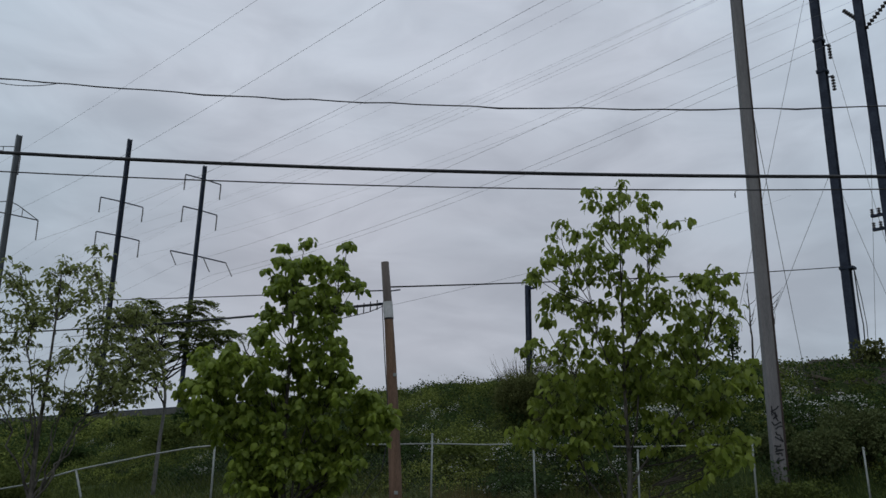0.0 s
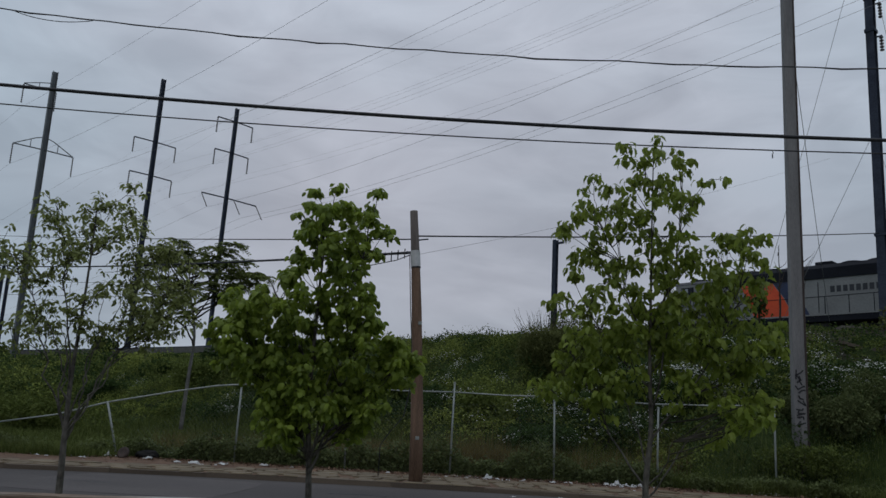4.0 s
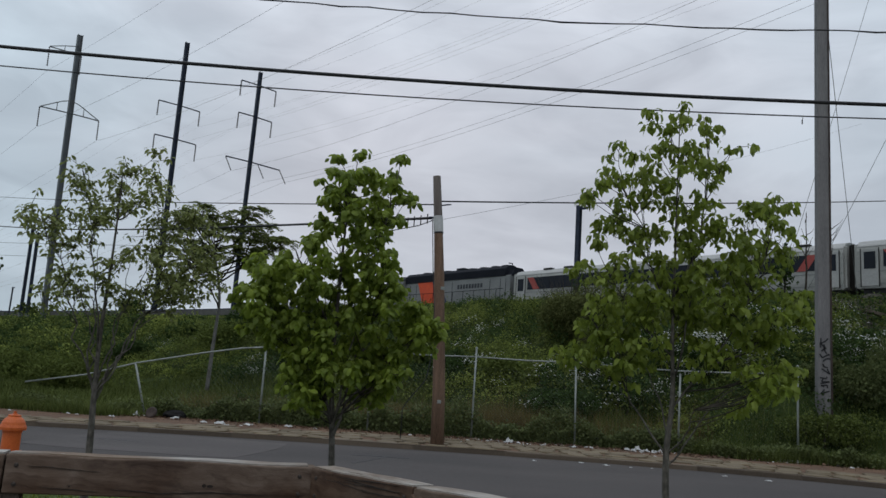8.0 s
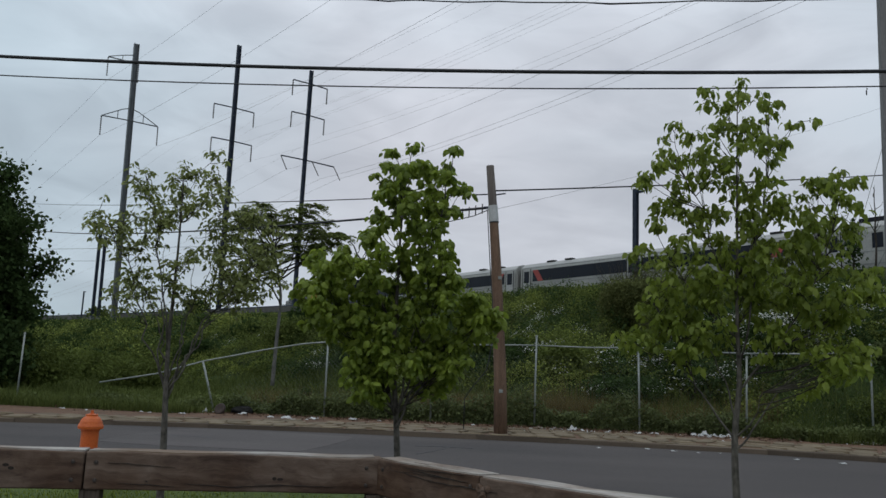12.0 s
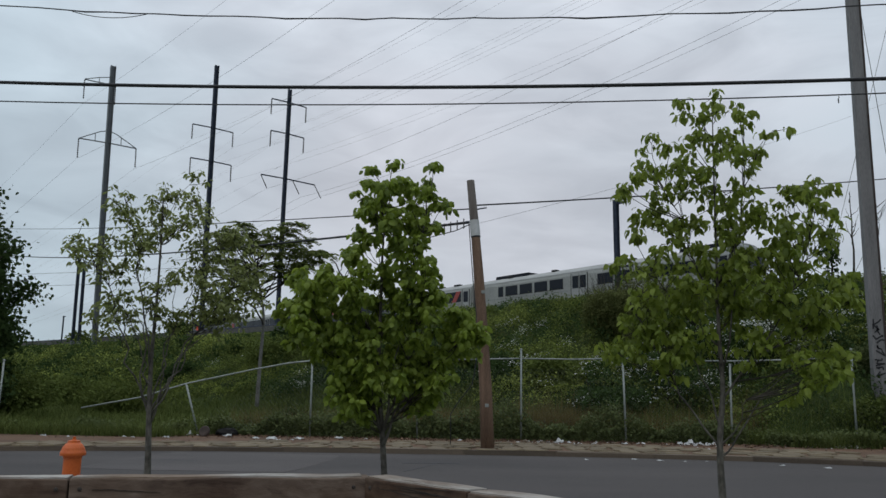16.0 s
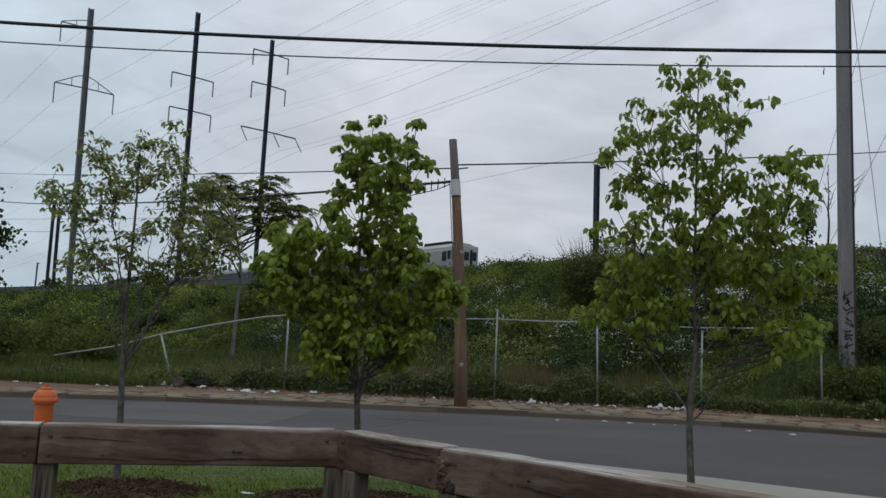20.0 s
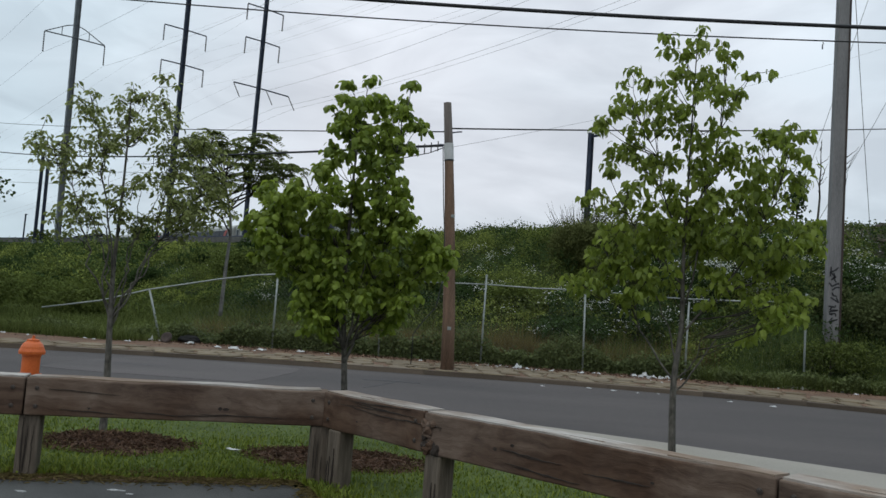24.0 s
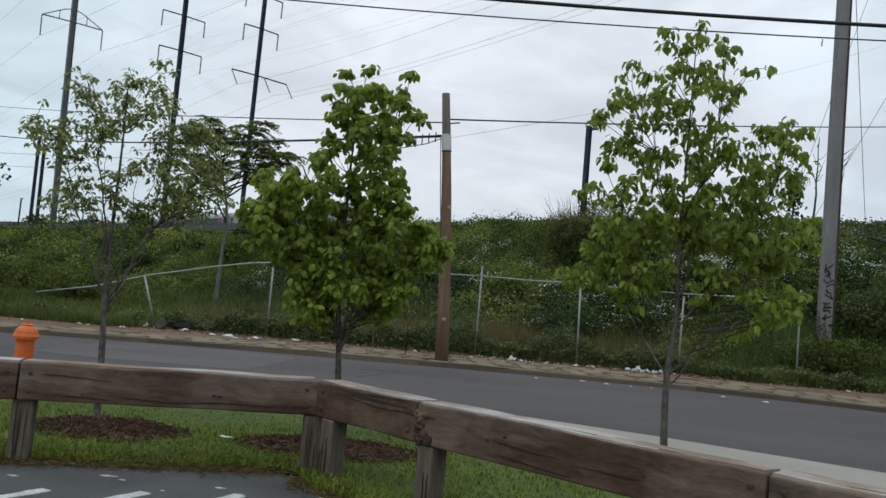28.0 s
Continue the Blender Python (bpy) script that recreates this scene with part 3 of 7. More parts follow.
for i in range(5):
    x0, y0 = -3.66 + 0.64 * i, 5.50 + 0.20 * i
    d = Vector((-0.42, -0.9)).normalized()
    s = Vector((d.y, -d.x)) * 0.055
    a = Vector((x0, y0))
    rim = [a + d * (1.6 * q / 14) + s * (1 + random.uniform(-0.35, 0.1)) for q in range(15)]
    rim += [a + d * (1.6 * q / 14) - s * (1 + random.uniform(-0.35, 0.1)) for q in range(14, -1, -1)]
    flat_patch("bay_stripe", [(q.x, q.y) for q in rim], 0.006, WHITE_PAINT, "worn white paint stripe on the parking lot", "road marking")
random.seed(5)
for x0, y0, r in ((-3.75, 6.05, 0.07), (-3.45, 6.0, 0.03), (-2.85, 6.28, 0.05), (-2.7, 6.2, 0.02), (-1.95, 6.25, 0.035), (-1.75, 6.12, 0.02), (-2.3, 6.0, 0.02)):
    flat_patch("paint_flake", [(x0 + r * random.uniform(0.5, 1.7) * math.cos(a), y0 + 0.5 * r * random.uniform(0.3, 1.4) * math.sin(a)) for a in [k * 0.6 for k in range(10)]], 0.006, WHITE_PAINT, "flaked white paint patch on the asphalt", "road marking")


def seam(pts, w):
    """A thin tar seam along plan points."""
    left, right = [], []
    for k, (x, y) in enumerate(pts):
        ax, ay = pts[min(k + 1, len(pts) - 1)]
        bx, by = pts[max(k - 1, 0)]
        d = Vector((ax - bx, ay - by)).normalized()
        left.append((x - d.y * w, y + d.x * w))
        right.append((x + d.y * w, y - d.x * w))
    flat_patch("tar_seam", left + right[::-1], 0.005, TAR, "dark tar seam in the street asphalt", "road patch")


seam([(-2.55, 16.6), (-2.4, 17.2), (-2.2, 18.2), (-2.12, 18.9)], 0.02)
seam([(-2.9, 18.6), (-2.3, 18.75), (-1.6, 18.7)], 0.07)
seam([(-8.9, 18.0), (-8.2, 18.1), (-7.5, 18.0)], 0.05)

def worn_patch(x0, x1, y0, y1, material, label):
    """An uneven resurfaced patch in the street."""
    rim = []
    for k in range(24):
        a = 2 * math.pi * k / 24
        ca, sa = math.cos(a), math.sin(a)
        m = max(abs(ca), abs(sa)) ** 0.8
        w = 1 + 0.07 * noise.noise((ca * 3 + x0, sa * 3, y0))
        rim.append(((x0 + x1) / 2 + (x1 - x0) / 2 * ca / m * w, (y0 + y1) / 2 + (y1 - y0) / 2 * sa / m * w))
    flat_patch("street_patch", rim, 0.004, material, label, "road patch")


worn_patch(-9.2, -4.6, 15.6, 20.6, ASPHALT_PALE, "paler worn patch of asphalt in the street")

# soil washed over the edge of the lot
def soil_edge(x0, x1, off, n):
    top, low = [], []
    for k in range(n + 1):
        x = x0 + (x1 - x0) * k / n
        y = rail_y(x) + off
        w = 0.15 + 0.11 * noise.noise((x * 2.3, 1.0, 0)) + 0.05 * noise.noise((x * 9.0, 4.0, 0))
        top.append((x, y + 0.18))
        low.append((x, y - max(w, 0.01)))
    flat_patch("soil_edge", low + top[::-1], 0.009, DIRT, "soil and dead grass washed over the edge of the lot", "soil")


soil_edge(-7.0, -1.62, 0.10, 60)
soil_edge(-1.3, 2.6, -0.37, 40)

# ---- the timber barrier ----
BEAM_TOP, BEAM_BOTTOM, BEAM_THICK = 0.80, 0.50, 0.24


def slit(parent, x0, x1, z0, z1, w, y=-0.006):
    """A long drying crack in a timber face, wandering and pointed at both ends."""
    bm = bmesh.new()
    n = 10
    up, low = [], []
    for i in range(n + 1):
        t = i / n
        h = w * math.sin(math.pi * t) * random.uniform(0.5, 1.2) + 0.0004
        z = z0 + (z1 - z0) * t + random.uniform(-0.004, 0.004)
        up.append(bm.verts.new((x0 + (x1 - x0) * t, y, z + h)))
        low.append(bm.verts.new((x0 + (x1 - x0) * t, y, z - h)))
    for i in range(n):
        bm.faces.new((low[i], low[i + 1], up[i + 1], up[i]))
    res = bmesh.ops.extrude_face_region(bm, geom=bm.faces[:])
    for g in res["geom"]:
        if isinstance(g, bmesh.types.BMVert):
            g.co.y += 0.02
    return part("crack", bm, CRACK, parent)


def make_barrier():
    base = thing("timber_barrier", pose(0, 0, 0), "weathered brown timber guard rail on short square posts", "barrier")
    for k, (a, b) in enumerate(zip(RAIL_LINE, RAIL_LINE[1:])):
        a, b = Vector(a), Vector(b)
        ln = (b - a).length
        bm = bmesh.new()
        block(bm, 0.006, ln - (-0.05 if k == 2 else 0.006), 0, BEAM_THICK, BEAM_BOTTOM, BEAM_TOP, 0.012)
        bmesh.ops.subdivide_edges(bm, edges=[e for e in bm.edges if e.calc_length() > ln * 0.8], cuts=14)
        for v in bm.verts:
            n = noise.noise((v.co.x * 1.7 + k * 9, v.co.y * 3, v.co.z * 4)) * 0.012
            v.co.z += n
            v.co.y += n * 0.7
        ob = part("beam", bm, TIMBER, base)
        ob.matrix_basis = Matrix.Translation((a.x, a.y, 0)) @ Matrix.Rotation(math.atan2(b.y - a.y, b.x - a.x), 4, "Z")
        for x in (0.09, ln - 0.09):
            for z in (0.575, 0.72):
                bolt = part("bolt", lathe(bmesh.new(), [(0.018, 0), (0.018, 0.004), (0.010, 0.007), (0.009, 0.012)], 10), RUSTY_BOLT, ob)
                bolt.matrix_basis = pose(x, -0.002, z, 90, 0, 0)
        for q in range(5):
            s, z, w = random.uniform(0.1, ln * 0.6), random.uniform(0.54, 0.77), random.uniform(0.3, 0.9)
            slit(ob, s, s + w, z, z + random.uniform(-0.03, 0.03), random.uniform(0.002, 0.005))
        for q in range(3):
            knot = part("knot", lathe(bmesh.new(), [(0.019, 0), (0.018, 0.004), (0.011, 0.002), (0.008, 0.006), (0.002, 0.005)], 12), CRACK, ob)
            knot.matrix_basis = pose(random.uniform(0.25, ln - 0.25), 0.003, random.uniform(0.56, 0.75), 90, 0, 0) @ Matrix.Diagonal((random.uniform(0.9, 1.5), random.uniform(0.5, 0.9), 1, 1))
        for q in range(14 if abs(a.x + 0.35) < 0.35 else 0):
            bm = bmesh.new()
            bmesh.ops.create_icosphere(bm, subdivisions=2, radius=random.uniform(0.022, 0.045))
            for v in bm.verts:
                v.co *= 1 + 0.5 * noise.noise(v.co * 40 + Vector((q, 0, 0)))
                v.co.y *= 0.7
            g = part("gnarl", bm, CRACK if q % 3 == 0 else TIMBER, ob, "splintered gnarled wood at the joint")
            g.matrix_basis = pose(random.uniform(0.02, 0.15), 0.0, random.uniform(0.53, 0.77), 0, random.uniform(0, 90), 0)
        # upper face: real bleaching, with the sky's highlight put into its pale colour
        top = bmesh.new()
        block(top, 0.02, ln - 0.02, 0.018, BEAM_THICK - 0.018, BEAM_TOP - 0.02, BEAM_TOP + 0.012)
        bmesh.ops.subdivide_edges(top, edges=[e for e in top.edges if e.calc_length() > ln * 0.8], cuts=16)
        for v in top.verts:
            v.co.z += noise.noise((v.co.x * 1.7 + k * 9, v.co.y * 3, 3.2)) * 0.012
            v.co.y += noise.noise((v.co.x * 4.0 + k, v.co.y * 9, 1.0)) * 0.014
        part("bleached_top", top, TIMBER_TOP, ob, "grey bleached upper face with a painted sky highlight")
        for q in range(2):
            s = random.uniform(0.15, ln - 0.5)
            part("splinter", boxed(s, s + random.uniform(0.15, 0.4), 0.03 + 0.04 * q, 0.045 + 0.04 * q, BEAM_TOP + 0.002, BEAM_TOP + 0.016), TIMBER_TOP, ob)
    posts = [(-6.25, 5.72, 17), (-3.73, 6.53, 17), (-1.47, 7.18, 17), (-1.245, 7.0, -44), (-0.34, 6.16, -42), (1.62, 4.45, -41), (3.55, 2.72, -41)]
    for x, y, turn in posts:
        bm = boxed(-0.082, 0.082, -0.082, 0.082, -0.3, 0.497, 0.014)
        for v in bm.verts:
            v.co.x += noise.noise((v.co.z * 2 + x, v.co.x, y)) * 0.008
        ob = part("post", bm, TIMBER_POST, base)
        for q in range(4):
            c = slit(ob, 0.0, random.uniform(0.2, 0.45), 0, random.uniform(-0.01, 0.01), random.uniform(0.002, 0.004), -0.090)
            c.matrix_basis = pose(random.uniform(-0.065, 0.065), 0, random.uniform(0.0, 0.06), 0, -90, 0)
        ob.matrix_basis = pose(x, y, 0, 0, 0, turn)


make_barrier()


# ---- hydrant ----
def make_hydrant():
    base = thing("fire_hydrant", pose(-7.0, 12.05, 0.0, 0, 0, 20) @ Matrix.Diagonal((0.9, 0.9, 0.94, 1)), "orange painted fire hydrant beside the street", "hydrant")
    part("barrel", lathe(bmesh.new(), [(0.17, 0), (0.17, 0.04), (0.15, 0.05), (0.143, 0.30), (0.143, 0.52), (0.155, 0.54), (0.155, 0.57)], 28), HYDRANT, base)
    part("flange", lathe(bmesh.new(), [(0.16, 0.565), (0.205, 0.57), (0.21, 0.61), (0.19, 0.655)], 28), HYDRANT, base)
    part("bonnet", lathe(bmesh.new(), [(0.188, 0.65), (0.178, 0.69), (0.15, 0.735), (0.115, 0.765), (0.10, 0.775), (0.10, 0.80), (0.06, 0.81)], 28), HYDRANT, base)
    part("operating_nut", lathe(bmesh.new(), [(0.045, 0.805), (0.045, 0.82), (0.026, 0.825), (0.024, 0.865)], 6), HYDRANT, base)
    for a in (0, 180, 270):
        noz = part("nozzle", lathe(bmesh.new(), [(0.05, 0), (0.05, 0.04), (0.062, 0.042), (0.062, 0.07), (0.025, 0.075), (0.025, 0.09)], 14), HYDRANT, base)
        noz.matrix_basis = pose(0, 0, 0.2, 0, 0, a) @ pose(0.11, 0, 0, 0, 90, 0)


make_hydrant()


# ---- trees ----
def leaf_mesh(name, shape, material):
    me = bpy.data.meshes.new(name)
    faces = FACES_OF[len(shape)]
    me.from_pydata([tuple(p) for p in shape], [], [tuple(int(i) for i in f) for f in faces])
    me.materials.append(material)
    return me


def bent(p0, p1, lift, n=6, wob=0.03):
    """Points of a limb that leaves p0 and arches up to p1."""
    p0, p1 = Vector(p0), Vector(p1)
    out = []
    for i in range(n + 1):
        t = i / n
        q = p0.lerp(p1, t)
        q.z -= lift * math.sin(math.pi * t) * 0.5
        if 0 < i < n:
            q += Vector((random.uniform(-wob, wob), random.uniform(-wob, wob), random.uniform(-wob, wob)))
        out.append(q)
    return out


def smooth_line(pts, n=4):
    """The points joined by a rounded line."""
    out = []
    for k in range(len(pts) - 1):
        a, b, c, d = pts[max(k - 1, 0)], pts[k], pts[k + 1], pts[min(k + 2, len(pts) - 1)]
        for i in range(n):
            t = i / n
            out.append(0.5 * ((2 * b) + (c - a) * t + (2 * a - 5 * b + 4 * c - d) * t * t + (3 * b - a - 3 * c + d) * t ** 3))
    return out + [pts[-1]]


def young_tree(x, y, az, trunk, leaders, tips, trunk_r, leaf_len, per_tip, shape, mass_mat, one_mat, label, droop=0.7, copies=1.6, spray=2.2, reach=0.10, depth=0.55, leader_r=0.5, gap=0.22, tight=0.02, twig_mat=None, wander=0.012, lone=(), thin_above=9.0, loose=0.5, joined=99, thin=0.55):
    """leaders: stems as (across, up) points; tips: where leafy sprays end; both in the crown's own plane, with depth added."""
    twig_mat = twig_mat or TWIG
    base = thing("street_tree", pose(x, y, 0.0, 0, 0, -az), label, "tree", "young trees along the street")
    line_pts = smooth_line([Vector((px, random.uniform(-0.02, 0.02), pz)) for px, pz in trunk])
    n = len(line_pts)
    part("trunk", tubed(line_pts, [trunk_r * (1.15 if i == 0 else 1.0) * (1 - 0.9 * (i / (n - 1)) ** 0.8) for i in range(n)], 12), BARK, base, smooth=True)
    wood = line_pts[n // 4:]
    for number, pts in enumerate(leaders):
        side = random.choice((-1, 1)) * random.uniform(0.05, 0.3) * depth
        p = smooth_line([Vector((px, side * (k / (len(pts) - 1)), pz)) for k, (px, pz) in enumerate(pts)])
        m = len(p)
        for q in p[2:-1]:
            q += Vector((random.gauss(0, wander), random.gauss(0, wander), 0))
        part("limb", tubed(p, [trunk_r * leader_r * (1 - 0.8 * i / (m - 1)) for i in range(m)], 8), BARK, base, smooth=True)
        if number < joined:
            wood += p[1:]
    ends = []
    twig_mass = bmesh.new()
    for tx, tz in tips:
        for k in range(max(1, int((copies if tz < thin_above else copies * thin) + random.random()))):
            ty = random.uniform(-1, 1) * depth * (0.5 if k == 0 else 1.0)
            e = Vector((tx * (1 if k == 0 else random.uniform(0.72, 0.98)) + random.gauss(0, 0.015), ty, tz - 0.03 + (0 if k == 0 else random.gauss(-0.06, 0.06))))
            best = min(wood, key=lambda w: (w - e).length + (10 if w.z > e.z - gap else 0))
            d = (e - best).length
            p = bent(best, e, 0.10 * d, 5, wander)
            r0 = min(0.008, 0.003 + 0.005 * d)
            part("branch", tubed(p, [r0 * (1 - 0.14 * i) for i in range(6)], 5), twig_mat, base, smooth=True)
            for j in range(int(spray + random.random())):
                t = 1 - 0.4 * random.random() * min(1, 0.35 / max(d, 0.01))
                i = min(int(t * 5), 4)
                q = p[i].lerp(p[i + 1], t * 5 - i)
                g = q + Vector((random.gauss(0, 1), random.gauss(0, 1), random.gauss(0.15, 0.7))).normalized() * random.uniform(0.3, 1.0) * reach
                tube(twig_mass, [q, q.lerp(g, 0.5) + Vector((0, 0, -0.008)), g], [0.0035, 0.003, 0.002], 4)
                ends.append(g)
            ends.append(e)
    for tx, tz in lone:
        e = Vector((tx, random.uniform(-0.15, 0.15), tz))
        best = min(wood, key=lambda w: (w - e).length + (10 if w.z > e.z - gap else 0))
        part("branch", tubed(bent(best, e, 0.02, 5, 0.01), [0.006, 0.005, 0.0045, 0.004, 0.003, 0.002], 5), twig_mat, base, smooth=True)
        ends += [e, e + Vector((0.03, 0.02, 0.01)), e - Vector((0.03, 0.02, 0.02))]
    part("twig_mass", twig_mass, twig_mat, base, kind="stuff")
    # leaves hang like an umbrella round each twig end
    P = np.array(ends)
    n_leaf = len(P) * per_tip
    idx = np.repeat(np.arange(len(P)), per_tip)
    a = np.tile(np.arange(per_tip) * 2 * np.pi / per_tip, len(P)) + rng.uniform(0, 6.28, len(P))[idx] + rng.normal(0, 0.22, n_leaf)
    d = np.stack([np.cos(a), np.sin(a), -rng.gamma(3.0, droop / 3.0, n_leaf) + 0.15], 1)
    c = P[idx] + d * (1, 1, 0.2) * rng.uniform(0, tight * 1.5, n_leaf)[:, None] + rng.normal(0, tight, (n_leaf, 3))
    size = leaf_len * rng.uniform(0.6, 1.15, n_leaf)
    mixed = rng.permutation(n_leaf)
    c, d, size = c[mixed], d[mixed], size[mixed]
    single = 300
    leaf_mass("crown", c[single:], d[single:], size[single:], mass_mat, base, shape, kind="stuff", label="mass of fresh green leaves", loose=loose)
    me = leaf_mesh("leaf", shape, one_mat)
    R = leaf_frames(d[:single], loose)
    for k in range(single):
        ob = new("leaf", me)
        ob.parent = base
        ob.matrix_basis = Matrix.Translation(c[k]) @ Matrix(R[k].tolist()).to_4x4() @ Matrix.Scale(float(size[k]), 4)
    return base


M_TRUNK = [(0.0, -0.1), (0, 0.4), (-0.05, 1.11), (-0.1, 1.66), (-0.1, 2.49), (-0.09, 3.16), (-0.05, 3.75)]
M_LEADERS = [[(-0.06, 1.13), (-0.27, 1.48), (-0.56, 1.98), (-0.9, 2.47)], [(-0.03, 1.15), (0.3, 1.53), (0.59, 1.96), (0.9, 2.2)], [(-0.1, 2.1), (0.16, 2.61), (0.31, 3.2), (0.42, 3.8)], [(-0.09, 2.0), (-0.34, 2.4), (-0.54, 2.77), (-0.63, 2.9)], [(-0.06, 1.15), (-0.2, 1.6), (-0.3, 2.1)], [(-0.03, 1.2), (0.15, 1.7), (0.3, 2.3)], [(-0.04, 0.98), (-0.12, 1.3), (-0.4, 1.75), (-0.62, 2.15)], [(-0.03, 1.0), (0.1, 1.35), (0.36, 1.62), (0.62, 1.9)], [(-0.05, 1.05), (0.02, 1.5), (0.1, 2.1)]]
M_TOP = [(-0.22, 3.8), (0.04, 3.8), (0.41, 3.8), (-0.37, 3.68), (-0.13, 3.62), (0.19, 3.72), (0.33, 3.66), (-0.26, 3.5), (0.06, 3.48), (0.55, 3.56), (-0.36, 3.3), (-0.07, 3.34), (0.22, 3.43), (0.4, 3.35), (-0.28, 3.1), (0.05, 3.15), (0.31, 3.2), (-0.47, 3.06), (-0.11, 3.0), (0.16, 3.0), (0.4, 2.9), (-0.94, 2.85), (-0.99, 2.69), (-0.74, 2.79), (-0.53, 2.7), (-0.32, 2.86), (-0.02, 2.83), (0.51, 2.8), (0.18, 2.78)]
M_LOW = [(-0.88, 2.57), (-0.65, 2.53), (-1.09, 2.49), (-1.15, 2.36), (-0.45, 2.52), (-0.22, 2.54), (0.07, 2.57), (0.33, 2.6), (0.56, 2.6), (-1.03, 2.2), (-0.82, 2.35), (-0.59, 2.24), (-0.26, 2.27), (0.03, 2.3), (0.28, 2.39), (0.51, 2.45), (-0.76, 2.09), (-0.5, 2.05), (-0.21, 2.05), (0.11, 2.11), (0.43, 2.21), (0.69, 2.35), (0.89, 2.29), (0.77, 2.14), (0.52, 2.0), (0.26, 1.95), (-0.03, 1.9), (-0.32, 1.86), (-0.58, 1.84), (-0.46, 1.66), (-0.21, 1.74), (0.12, 1.72), (0.41, 1.8), (0.64, 1.9), (-0.48, 1.55), (-0.6, 1.7), (0.3, 1.65), (0.55, 1.72), (-0.3, 1.62), (0.45, 1.62), (-0.35, 1.5), (0.96, 2.27), (0.99, 2.2), (0.8, 2.35)]
R_TRUNK = [(0.0, -0.1), (-0.03, 0.45), (-0.04, 1.06), (0.01, 1.59), (0.0, 2.13), (0.01, 2.76), (0.02, 3.48), (0.04, 4.4)]
R_LEADERS = [[(-0.04, 1.06), (-0.24, 1.34), (-0.41, 1.62), (-0.62, 2.05), (-0.8, 2.36)], [(0.0, 1.5), (0.3, 1.88), (0.5, 2.17), (0.73, 2.64), (0.88, 3.11), (0.97, 3.58)], [(0.01, 2.37), (-0.21, 2.87), (-0.31, 3.27), (-0.58, 3.85)], [(0.01, 2.6), (0.23, 3.09), (0.31, 3.69), (0.35, 4.25)], [(-0.03, 1.08), (0.13, 1.25), (0.21, 1.5)], [(0.34, 1.92), (0.7, 2.1), (1.05, 2.4)], [(0.0, 2.0), (-0.3, 2.3), (-0.6, 2.75)], [(-0.04, 0.95), (0.12, 1.15), (0.42, 1.6), (0.72, 1.8)], [(-0.02, 1.2), (-0.12, 1.6), (-0.3, 2.0)], [(0.0, 1.7), (0.12, 2.2), (0.18, 2.9), (0.12, 3.5)]]
R_TOP = [(0.07, 4.6), (-0.23, 4.48), (-0.07, 4.29), (0.34, 4.4), (0.15, 4.17), (0.6, 4.11), (-0.21, 4.09), (0.33, 3.89), (-0.54, 4.05), (-0.73, 3.99), (-0.74, 3.84), (-0.35, 3.93), (-0.15, 3.76), (0.05, 3.64), (-0.87, 3.63), (-0.61, 3.59), (-0.37, 3.6), (0.31, 3.61), (0.45, 3.45), (-0.79, 3.36), (-0.51, 3.31), (-0.2, 3.32), (0.07, 3.28), (0.42, 3.3), (-0.77, 3.12), (-0.37, 3.07), (-0.1, 3.0), (0.3, 3.02), (-0.89, 2.89), (-0.59, 2.84), (0.15, 2.85), (0.1, 3.95), (-0.05, 3.5), (0.2, 3.2), (-0.05, 2.85), (0.3, 2.75), (0.47, 2.85), (0.52, 3.1), (-0.3, 2.8), (0.02, 2.7), (0.2, 3.4)]
R_LOW = [(-0.23, 2.67), (-0.73, 2.57), (-0.45, 2.5), (0.08, 2.55), (-0.8, 2.36), (-0.44, 2.3), (-0.97, 2.05), (-1.09, 2.0), (-0.77, 1.95), (-0.53, 1.92), (-0.33, 2.1), (-0.71, 2.2), (0.41, 2.63), (0.31, 2.42), (-0.6, 2.65), (-0.25, 2.45), (-0.85, 2.5), (0.2, 2.6), (-0.9, 2.25), (0.3, 2.15), (0.15, 2.35), (0.6, 2.08), (-0.15, 2.2), (0.35, 1.95), (-0.5, 2.12)]
R_SIDE = [(0.96, 3.7), (1.11, 3.56), (0.71, 3.46), (0.87, 3.38), (1.1, 3.12), (0.7, 3.12), (0.82, 3.11), (0.97, 2.85), (0.58, 2.94), (0.72, 2.76), (1.25, 2.72), (1.09, 2.59), (0.88, 2.52), (0.67, 2.49), (1.23, 2.48), (1.03, 2.34), (0.61, 2.35), (0.83, 2.3), (1.19, 1.98), (1.02, 1.88), (0.8, 1.85), (0.74, 1.66), (0.91, 1.97), (1.05, 3.3), (0.45, 2.55), (0.95, 1.95)]
L_TRUNK = [(0.0, -0.1), (-0.02, 0.65), (-0.05, 1.27), (-0.07, 1.86), (-0.06, 2.45), (-0.06, 3.17), (-0.07, 3.68)]
